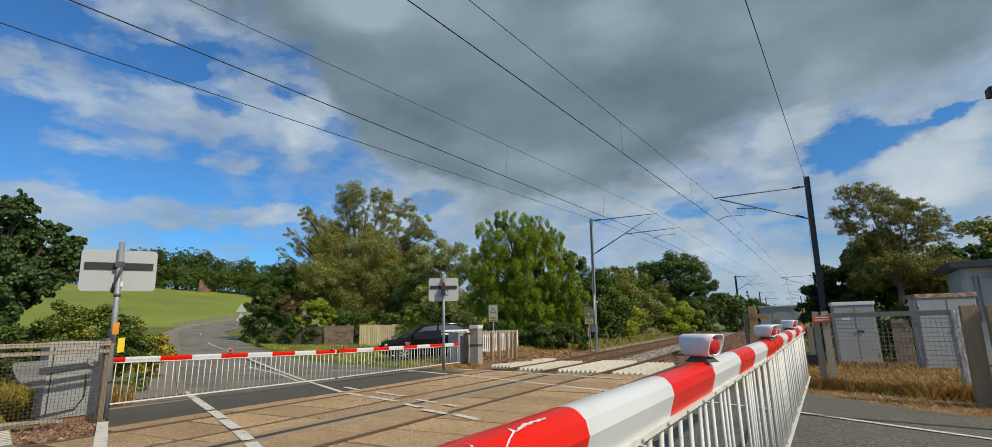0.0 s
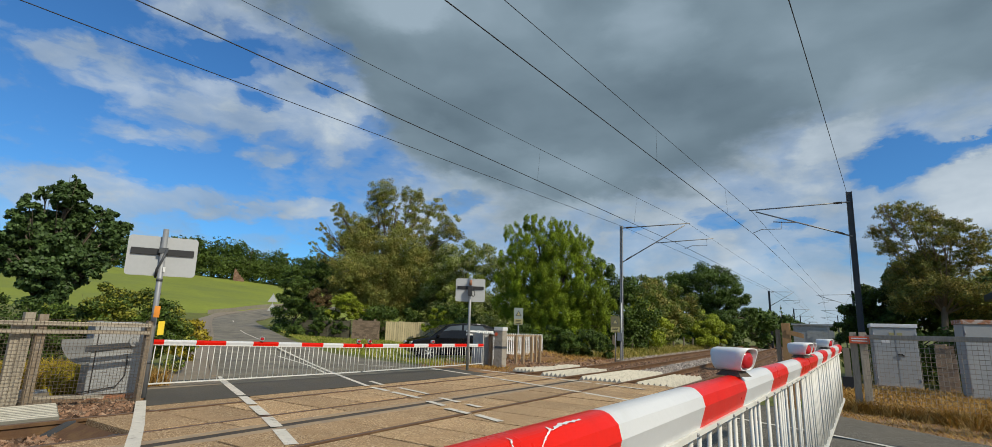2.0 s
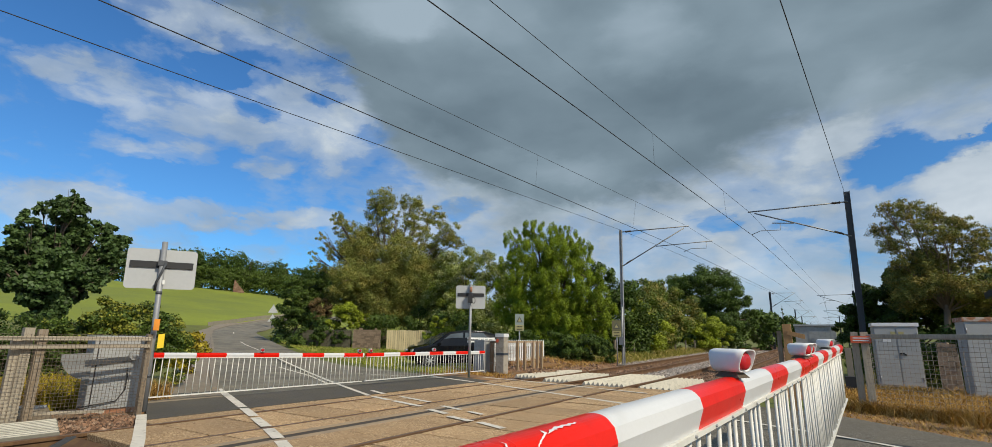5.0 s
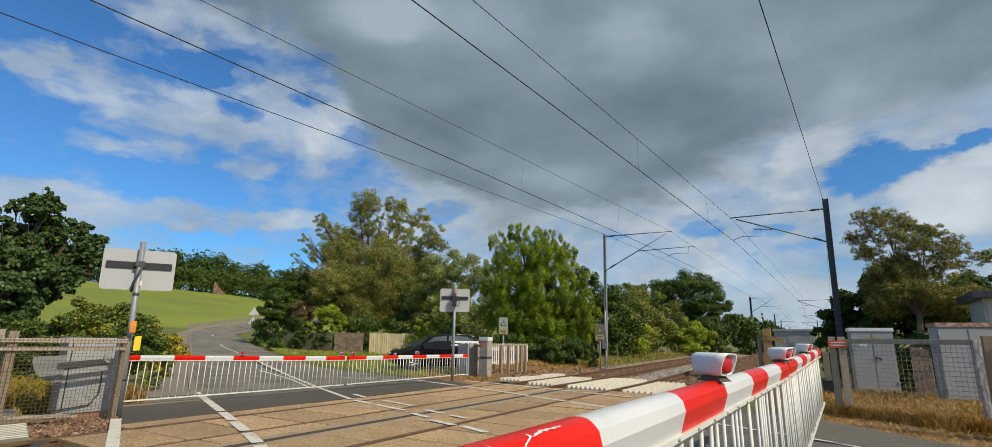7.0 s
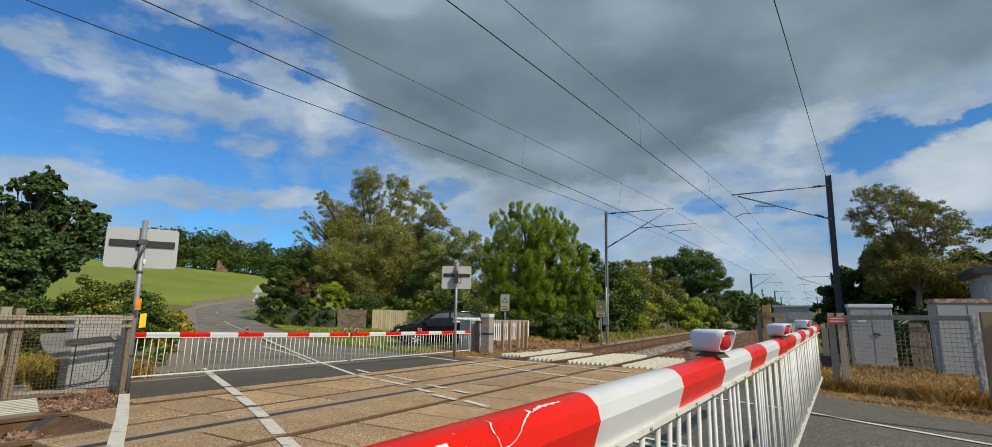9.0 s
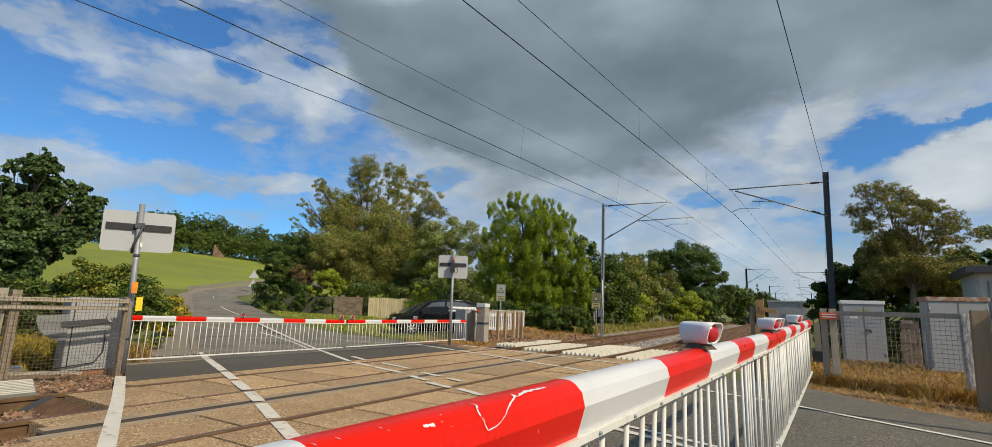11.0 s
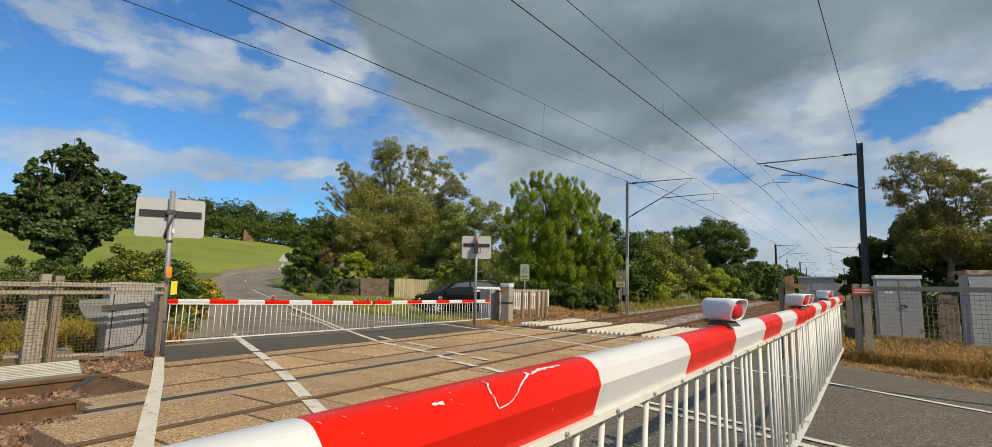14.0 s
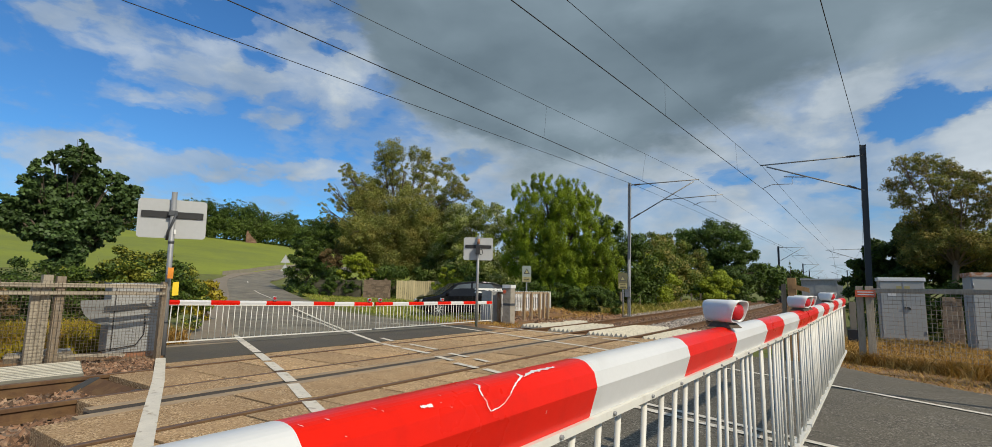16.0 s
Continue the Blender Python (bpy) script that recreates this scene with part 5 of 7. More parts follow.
tree("shrub_bank", (-26.0, 31.5, 0.2), [(-29.0, 29.0, 1.6, 1.6), (-26.5, 31.0, 1.8, 1.6), (-24.0, 31.5, 2.2, 1.6), (-22.0, 30.0, 2.0, 1.8), (-33.0, 27.5, 1.6, 1.6), (-36.0, 27.0, 1.7, 1.7), (-39.0, 29.0, 2.0, 2.0)], 30000, 0.2, DARKGREEN, "dark shrubs under the tall trees", "shrubs", seed=22, trunk=0.08, lift=0.2, group="bushes")
MID = [(-23.5, 29.5, 5.2, 1.7), (-22.0, 29.5, 6.2, 1.5), (-20.4, 27.4, 4.7, 1.5), (-19.1, 28.2, 5.4, 1.5), (-18.3, 28.7, 3.5, 1.9), (-19.9, 27.6, 2.4, 2.0), (-22.6, 29.0, 3.6, 2.0), (-17.2, 27.6, 2.0, 1.9)]
MID = [(x * 1.13, y * 1.13, 1.29 + (z - 1.29) * 1.13, r * 1.13) for x, y, z, r in MID]
tree("rowan_tree", (-23.0, 32.1, 0.0), MID, 90000, 0.14, YELLOWGREEN, "green tree with pale flower heads", seed=23, trunk=0.16, knots=30, knot=0.28)
WIL = [(-14.6, 26.9, 7.7, 0.75), (-15.7, 26.6, 7.0, 0.75), (-12.5, 27.0, 7.1, 0.75), (-13.5, 26.8, 7.1, 0.8), (-11.6, 27.0, 6.1, 0.75), (-15.9, 26.5, 5.7, 0.8), (-14.3, 26.6, 6.0, 1.2), (-12.6, 26.8, 5.6, 1.2), (-11.3, 27.2, 4.9, 0.9), (-16.2, 26.7, 4.4, 0.85), (-14.9, 26.4, 4.4, 1.2), (-13.0, 26.5, 4.0, 1.4), (-11.2, 27.1, 3.6, 1.1), (-10.7, 27.4, 2.5, 1.0), (-12.4, 26.6, 2.4, 1.4), (-14.4, 26.4, 2.6, 1.3), (-15.9, 26.8, 2.8, 1.1), (-11.2, 27.2, 1.4, 1.0), (-13.4, 26.4, 1.2, 1.2), (-15.2, 26.5, 1.2, 1.2)]
willow = tree("willow_tree", (-13.4, 26.9, 0.0), WIL, 210000, 0.11, WILLOW, "bright green willow with drooping foliage beside the line", seed=24, trunk=0.2, droop=0.75, aspect=0.3, knots=48, knot=0.24, shell=0.4)
tree("undergrowth", (-12.0, 24.6, 0.0), [(-14.6, 24.6, 0.6, 0.7), (-13.6, 24.4, 0.9, 0.7), (-12.7, 24.5, 0.7, 0.75), (-11.9, 24.6, 1.0, 0.7), (-11.2, 24.9, 0.7, 0.7), (-10.6, 25.4, 0.9, 0.7), (-10.0, 26.0, 0.6, 0.6), (-15.6, 24.9, 0.7, 0.8)], 26000, 0.13, DARKGREEN, "dark leafy undergrowth at the willow's foot", "shrubs", seed=83, trunk=0.03, lift=0.2, knots=14, group="bushes")
tree("elder_tree", (-12.3, 33.8, 0.0), [(-13.2, 33.5, 5.5, 1.1), (-12.3, 33.9, 4.2, 1.5), (-11.5, 34.1, 2.6, 1.7), (-13.4, 33.4, 2.4, 1.8), (-11.4, 34.5, 1.2, 1.4)], 22000, 0.2, DARKGREEN, "dark leafy tree beside the mast", seed=25, trunk=0.15, knots=14)
tree("lime_shrub", (-11.3, 36.5, 0.0), [(-11.6, 36.6, 3.0, 1.0), (-11.0, 37.0, 2.2, 1.1), (-11.2, 36.6, 1.0, 1.2), (-10.6, 38.5, 1.9, 1.0), (-11.9, 36.2, 3.9, 0.8)], 22000, 0.13, LIME, "lime green leafy shrub beside the line", "shrub", seed=26, trunk=0.06, group="bushes")
tree("ash_tree", (-13.2, 47.5, 0.0), [(-14.5, 46.5, 4.9, 2.0), (-13.4, 48.2, 4.6, 2.0), (-11.9, 48.6, 3.6, 2.1), (-13.0, 48.3, 1.9, 2.2), (-11.5, 44.0, 2.4, 1.9), (-12.0, 41.5, 2.9, 1.8), (-12.2, 40.0, 1.6, 1.6)], 70000, 0.17, MIDGREEN, "green and rusty-brown trees beside the line", seed=27, trunk=0.16, knots=26, knot=0.28)
tree("oak_tree", (-11.4, 60.5, 0.0), [(-11.4, 61.0, 7.0, 2.7), (-13.4, 60.6, 6.2, 2.3), (-9.2, 61.4, 5.6, 2.0), (-10.3, 61.2, 3.5, 2.6), (-7.6, 61.8, 3.6, 1.5), (-12.6, 60.0, 3.0, 2.6), (-9.6, 57.0, 1.8, 2.0)], 70000, 0.21, DARKGREEN, "dark green oak with a domed crown", seed=28, trunk=0.28, knots=26, knot=0.28)
tree("lime_shrub", (-9.7, 52.5, 0.0), [(-9.9, 52.6, 2.5, 1.3), (-9.2, 53.0, 1.9, 1.3), (-10.3, 51.6, 1.7, 1.4)], 18000, 0.17, LIME, "yellow-green shrub beside the line", "shrub", seed=29, trunk=0.06, group="bushes")
tree("hedgerow", (-7.6, 80.0, 0.0), [(-7.6 - 0.02 * i * i + 0.4 * i, 66.0 + 7.0 * i, 2.2 + (i % 3) * 0.5, 2.3) for i in range(9)], 26000, 0.42, DARKGREEN, "dark hedgerow trees running along the railway", "trees", seed=30, trunk=0.12, lift=0.15)


def conifer(base, height, seed):
    e = thing("conifer", base, "narrow dark conifer beside the railway", "conifer", "trees")
    part("trunk", Mesh().tube([(0, 0, -0.1), (0, 0, height)], [0.12, 0.02], 7), BARK, e)
    cl = [(0, 0, height * f, 0.16 * height * (1.05 - f)) for f in (0.15, 0.3, 0.45, 0.6, 0.72, 0.83, 0.92)]
    part("crown", leaf_mesh("crown", cl, 6000, 0.26, DARKGREEN, seed, 0.3, 0.3, 12), None, e)


conifer((-5.4, 80, 0), 6.0, 41)
conifer((-4.9, 96, 0), 5.5, 42)

def streaming_crown():
    """Sprays of leaves that trail downwind from the end of each limb."""
    g = random.Random(15)
    out = []
    for x, z in ((1.95, 5.6), (2.15, 6.05), (2.75, 6.2), (3.4, 5.95), (4.0, 5.5), (4.6, 4.85), (2.0, 4.95), (2.9, 5.3), (3.6, 5.0), (4.3, 4.4), (2.3, 4.2), (3.0, 4.4), (3.6, 4.1)):
        y = 23.8 + g.uniform(-0.6, 0.6)
        for k in range(4):
            out.append((x + 0.27 * k + g.uniform(-0.08, 0.08), y + g.uniform(-0.15, 0.15), z - 0.05 * k - 0.035 * k * k + g.uniform(-0.08, 0.08), 0.36 - 0.045 * k))
    return out


LOW = [(2.2, 24.0, 3.55, 0.5), (2.7, 24.1, 2.9, 0.6), (3.4, 24.3, 3.1, 0.5), (4.1, 24.3, 2.8, 0.55), (4.8, 24.4, 2.7, 0.6), (5.5, 24.4, 2.9, 0.6), (2.6, 23.7, 3.7, 0.5), (3.2, 24.1, 3.6, 0.4), (4.9, 24.2, 3.3, 0.4), (3.1, 23.6, 4.0, 0.4), (3.7, 23.7, 3.75, 0.35), (2.7, 23.5, 4.3, 0.36), (3.3, 23.4, 4.75, 0.36), (3.9, 23.5, 4.5, 0.3), (2.6, 23.3, 3.2, 0.5), (3.25, 23.2, 3.35, 0.45), (3.95, 23.3, 3.2, 0.45), (2.2, 23.4, 2.7, 0.45), (4.5, 23.4, 3.0, 0.45)]
blown = tree("wind_blown_tree", (3.35, 23.8, 0.0), streaming_crown() + LOW, 66000, 0.09, OLIVE, "wind-blown brownish-green tree with a bare forked trunk", seed=31, trunk=0.12, droop=0.3, aspect=0.3, knots=26, knot=0.36, limbs=7, lift=0.42, shell=0.3, limb_every=4, limb=0.32, bark=PALE_BARK)
tree("dark_shrub", (2.4, 27.0, 0.0), [(0.46, 26.4, 1.72, 0.43), (0.86, 26.4, 1.77, 0.59), (1.38, 26.4, 2.34, 0.59), (1.82, 26.4, 1.7, 0.68), (1.21, 26.4, 1.6, 0.53)] + [(0.86, 25.92, 2.28, 0.59), (1.7, 25.64, 2.97, 0.73), (2.61, 26.44, 3.99, 0.59), (2.67, 25.52, 3.17, 0.81), (3.35, 26.26, 4.63, 0.42), (3.64, 25.99, 3.92, 0.67), (3.84, 25.49, 2.86, 0.88), (4.76, 26.21, 3.11, 0.75), (4.89, 25.46, 2.33, 0.81), (6.01, 26.09, 3.52, 0.58), (1.82, 25.51, 2.19, 0.66), (2.96, 25.55, 2.16, 0.74)], 72000, 0.15, DARKGREEN, "dark green shrubs and ivy behind the cabinets", "shrubs", seed=32, trunk=0.05, lift=0.2, knots=18, group="bushes")
tree("bramble_bush", (3.2, 21.2, 0.0), [(2.1, 20.6, 0.7, 0.55), (2.5, 21.0, 1.0, 0.6), (3.1, 21.0, 1.1, 0.7), (3.8, 20.6, 0.9, 0.6), (1.6, 21.6, 0.8, 0.6), (2.8, 20.3, 0.5, 0.5), (0.9, 22.4, 0.9, 0.7)], 16000, 0.11, DARKGREEN, "dark brambles behind the cabinets", "bramble", seed=82, trunk=0.03, knots=16, lift=0.2, group="bushes")
tree("background_tree", (8.6, 37.0, 0.0), [(8.8, 37.0, 5.0, 1.5), (7.7, 37.2, 4.3, 1.4), (9.8, 36.8, 4.4, 1.5), (8.6, 37.0, 2.8, 1.8), (6.6, 36.5, 2.6, 1.6)], 14000, 0.22, MIDGREEN, "green tree behind the shed", seed=33, trunk=0.2)
tree("hedge_right", (4.2, 75.0, 0.0), [(3.4 + 0.55 * i, 52.0 + 9 * i, 1.6 + 0.3 * (i % 2), 1.7) for i in range(8)], 16000, 0.36, DARKGREEN, "dark hedge along the railway's edge", "hedge", seed=34, trunk=0.08, lift=0.15)


def woodland():
    """The wood on the hill crest, far off: tall dark trees behind a lower, lighter front."""
    g = random.Random(9)
    back, front = [], []
    for i in range(120):
        t = i / 119
        x, y = -178 + 48 * t + g.uniform(-3, 3), 44 + 86 * t + g.uniform(-3, 3)
        z = land(x, y)
        top = 9.3 + 1.6 * math.sin(t * 17) + 1.0 * math.sin(t * 41) + g.uniform(-0.8, 0.8) - 3.0 * smooth01((0.06 - t) / 0.06)
        for h in (3.0, 5.0, 7.0, 8.8):
            if h < top:
                back.append((x + g.uniform(-1.5, 1.5), y + g.uniform(-1.5, 1.5), z + h, g.uniform(1.5, 2.6)))
        if g.random() < 0.55:
            back.append((x, y, z + top + g.uniform(-0.4, 1.0), g.uniform(0.9, 1.7)))
        for h in (0.6, 2.4, 4.2):
            front.append((x + 5 + g.uniform(-1.5, 1.5), y - 2 + g.uniform(-1.5, 1.5), z + h + g.uniform(-0.4, 0.5), g.uniform(1.3, 2.2)))
    tagged(new("woodland", leaf_mesh("woodland", back, 120000, 0.45, DARKGREEN, 51, 0.0, 0.7, 12, shell=0.5)), "dark green wood along the crest of the field", "woodland", kind="stuff")
    tagged(new("wood_edge", leaf_mesh("wood_edge", front, 90000, 0.42, WOOD_EDGE, 52, 0.0, 0.7, 12)), "lighter green bushes along the wood's edge", "woodland", kind="stuff")
    tr = Mesh()
    for i in range(60):
        t = g.random()
        x, y = -176 + 46 * t, 46 + 84 * t
        z = land(x, y)
        tr.tube([(x, y, z - 0.5), (x + g.uniform(-0.4, 0.4), y, z + 5), (x + g.uniform(-1, 1), y + g.uniform(-1, 1), z + 9.5)], [0.25, 0.16, 0.05], 6)
    tagged(part("wood_trunks", tr, BARK), "bare trunks in the far wood", "woodland", kind="stuff")


WOOD_EDGE = leaf_mat("wood_edge_leaves", (0.05, 0.09, 0.015), (0.17, 0.24, 0.04), scale=0.1)
woodland()


def ruin():
    m = Mesh()
    base = Vector((-142.6, 85.0, land(-142.6, 85.0)))
    e = thing("ruined_gable", base, "broken brown stone gable standing on the hill", "ruin", turn=62)
    prof = [(-1.4, -0.8), (1.5, -0.8), (1.5, 0.3), (1.25, 0.5), (1.1, 0.9), (0.6, 1.1), (0.5, 1.5), (-0.1, 1.8), (-0.3, 2.5), (-0.75, 2.7), (-0.9, 3.3), (-1.25, 3.4), (-1.35, 2.4)]
    part("gable_wall", Mesh().loft([[(x, y, z) for x, z in prof] for y in (-0.4, 0.4)], smooth=False), mat("ruin_stone", (0.16, 0.09, 0.055), 0.95, vary=0.5, scale=1.2, grain=5, bump=0.8, other=(0.3, 0.2, 0.14), amount=0.6), e)


ruin()

tree("dead_bush", (-11.6, 1.6, 0.0), [(-11.5, 0.6, 0.8, 0.6), (-11.6, 1.5, 0.9, 0.6), (-11.8, 2.3, 0.7, 0.55), (-11.5, 1.0, 0.35, 0.5), (-11.7, 2.0, 0.3, 0.5)], 15000, 0.07, DRYBROWN, "tangle of dead brown branches behind the wire fence", "bush", seed=81, trunk=0.04, limbs=16, group="bushes")

# grass and weeds
g9 = np.random.default_rng(77)


def scatter(n, x0, x1, y0, y1, keep=None):
    out = []
    while len(out) < n:
        x, y = g9.uniform(x0, x1), g9.uniform(y0, y1)
        if keep is None or keep(x, y):
            out.append((x, y, ground_z(x, y) - 0.01))
    return out


def seg(p, a, b):
    """Signed distance of p to the right of the line from a to b."""
    return (b[0] - a[0]) * (p[1] - a[1]) - (b[1] - a[1]) * (p[0] - a[0])


def beyond_road(x, y):
    return seg((x, y), (-0.5, 12.2), (0.64, 10.9)) > 0 and seg((x, y), (0.64, 10.9), (2.0, 9.6)) > 0 and seg((x, y), (2.0, 9.6), (9, 5.7)) > 0


def by_fence(x, y):
    """Behind the mesh fence, or just before its foot."""
    return seg((x, y), (0.0, 12.75), (2.4, 11.35)) > 0 and beyond_road(x, y)


def tufts(n, per, spread, place):
    """Blades gathered in tufts."""
    out = []
    for x, y, z in place(n):
        r = spread * g9.uniform(0.5, 1.6)
        for _ in range(int(per * g9.uniform(0.4, 1.7))):
            out.append((x + g9.normal() * r, y + g9.normal() * r, z))
    return out


blades("dry_grass", tufts(520, 34, 0.08, lambda n: scatter(n, -0.2, 3.6, 11.0, 17.8, by_fence)), 0.25, 0.011, STRAW, "dry straw-coloured grass round the fence and cabinets", 61, bend=0.7)
blades("fence_grass", [(0.43 + 1.95 * k + g9.normal() * 0.03, 12.8 - 1.02 * k + g9.normal() * 0.14, -0.03) for k in g9.uniform(0, 1.15, 5000)], 0.24, 0.005, STRAW, "dry grass growing through the foot of the fence", 70, bend=0.6)
blades("dry_litter", scatter(11000, -0.5, 4.2, 9.0, 17.5, beyond_road), 0.08, 0.006, STRAW, "short dry grass and litter on the bare earth", 69, bend=1.6)
blades("verge_grass", [(x, y, z + climb(y) * 0.5) for x, y, z in scatter(15000, -11.6, -9.4, 28, 62, lambda x, y: x < -9.5)], 0.5, 0.012, GRASS_BLADE, "long yellow-green grass along the track", 62)
blades("far_verge_grass", [(x, y, land(x, y) - 0.02) for x, y, z in scatter(30000, -44, -12.3, 14.4, 31, lambda x, y: seg((x, y), (-11.4, 14.6), (-28.2, 21.2)) < 0 and seg((x, y), (-28.2, 21.2), (-44, 29.6)) < 0 and y < 25 + (x + 12) * -0.2)], 0.15, 0.012, LAWN_BLADE, "green verge grass beside the far road", 63)
blades("fence_weeds", scatter(9000, -13.2, -10.1, -2.0, 5.2, lambda x, y: y < 2.3), 0.5, 0.007, DRYBROWN, "dry weeds behind the wire fence", 64, bend=0.7)
blades("gate_weeds", scatter(1500, -12.3, -11.2, 4.6, 5.6), 0.4, 0.008, STRAW, "dry grass at the foot of the barrier", 65, bend=0.5)
blades("yellow_weeds", scatter(8000, -13.6, -11.3, 1.6, 4.6), 0.48, 0.016, YELLOWWEED, "yellow-green weeds behind the fence", 66)
blades("earth_weeds", [(x, y, earth_z(x, y) - 0.01) for x, y, _ in scatter(3500, -13.8, -9.6, 19.5, 26.2)], 0.2, 0.007, STRAW, "dry weeds on the bare earth beside the track", 71, bend=0.8)
blades("kerb_weeds", scatter(2500, -13.5, -9.4, 15.6, 17.2), 0.12, 0.008, STRAW, "dry weeds round the far gate", 67)
blades("right_verge", scatter(9000, 0.6, 4.2, 22, 60), 0.6, 0.014, GRASS_BLADE, "long grass between hedge and railway", 68)


# ---- fences, cabinets and walls ----
def wire_panel(name, p0, p1, z0, z1, step, material, parent, r=0.0022, steps_z=None):
    """A welded wire mesh between two places, in the parent's space."""
    m = Mesh()
    a, b = Vector(p0), Vector(p1)
    n = max(2, int((b - a).length / step))
    for i in range(n + 1):
        q = a.lerp(b, i / n)
        m.tube([(q.x, q.y, z0), (q.x, q.y, z1)], r, 3, False)
    k = max(2, int((z1 - z0) / (steps_z or step)))
    for j in range(k + 1):
        z = z0 + (z1 - z0) * j / k
        m.tube([(a.x, a.y, z), (b.x, b.y, z)], r, 3, False)
    return part(name, m, material, parent, "rusty wire mesh")


def post(parent, x, y, z0, z1, w, d, material, name="post", label="", lean=0.0):
    m = Mesh().loft([[(x - w / 2 + o, y - d / 2, z), (x + w / 2 + o, y - d / 2, z), (x + w / 2 + o, y + d / 2, z), (x - w / 2 + o, y + d / 2, z)] for z, o in ((z0, 0), (z1, lean))], smooth=False)
    return part(name, m.data(name, material, 0.006), None, parent, label)


def left_fence():
    e = thing("wire_fence", (-9.85, 0, 0), "weathered wooden post fence with rusty wire mesh beside the track", "fence", "fences")
    ys = [-7.0, -5.2, -3.4, -1.6, 0.2, 1.2, 2.95, 4.40]
    for i, y in enumerate(ys):
        post(e, -0.02, y, -0.25, 1.27 if i % 2 else 1.32, 0.09, 0.08 if i == 7 else 0.11, WOOD)
    post(e, -0.12, 2.80, -0.25, 1.34, 0.12, 0.12, WOOD_PALE, "post", "pale weathered post", lean=0.05)
    post(e, -0.1, 2.69, -0.25, 1.2, 0.1, 0.1, WOOD_PALE, "post", "pale weathered post")
    for a, b in zip(ys, ys[1:]):
        for z in (1.19, 1.07):
            part("rail", Mesh().box(0.03, 0.06, a, b, z - 0.03, z + 0.03).data("rail", WOOD_PALE, 0.005), None, e)
        if b < 2.5:
            part("bottom_board", Mesh().box(-0.14, -0.11, a, b, 0.08, 0.15).data("board", WOOD_WHITE, 0.005), None, e)
    for a, b in zip(ys[3:], ys[4:]):
        wire_panel("wire_mesh", (0.075, a, 0), (0.075, b, 0), 0.0, 1.25, 0.05, WIRE, e, 0.0028)


left_fence()


def rubble():
    """Broken concrete and a fallen plank under the counterweight."""
    g = random.Random(12)
    for i in range(9):
        w, d, h = g.uniform(0.06, 0.17), g.uniform(0.06, 0.15), g.uniform(0.04, 0.12)
        m = Mesh().box(-w, w, -d, d, -0.1, h)
        m.v = [(x + g.uniform(-0.05, 0.05), y + g.uniform(-0.05, 0.05), z + g.uniform(-0.04, 0.04)) for x, y, z in m.v]
        o = single("concrete_lump", m, SLEEPER if i % 3 else SIGN_BACK, "broken grey concrete lump behind the wire fence", "rubble", "concrete rubble", bevel=0.01)
        o.matrix_world = pose(-10.75 + g.uniform(-0.35, 0.25), 2.85 + g.uniform(-0.15, 0.55), 0.0, g.uniform(-15, 15), g.uniform(-15, 15), g.uniform(0, 90))
    o = single("fallen_plank", Mesh().box(-0.75, 0.75, -0.06, 0.06, 0, 0.04), WOOD_PALE, "pale fallen plank on the stones", "plank", bevel=0.005)
    o.matrix_world = pose(-10.2, 3.25, 0.06, 0, 3, 84)


rubble()


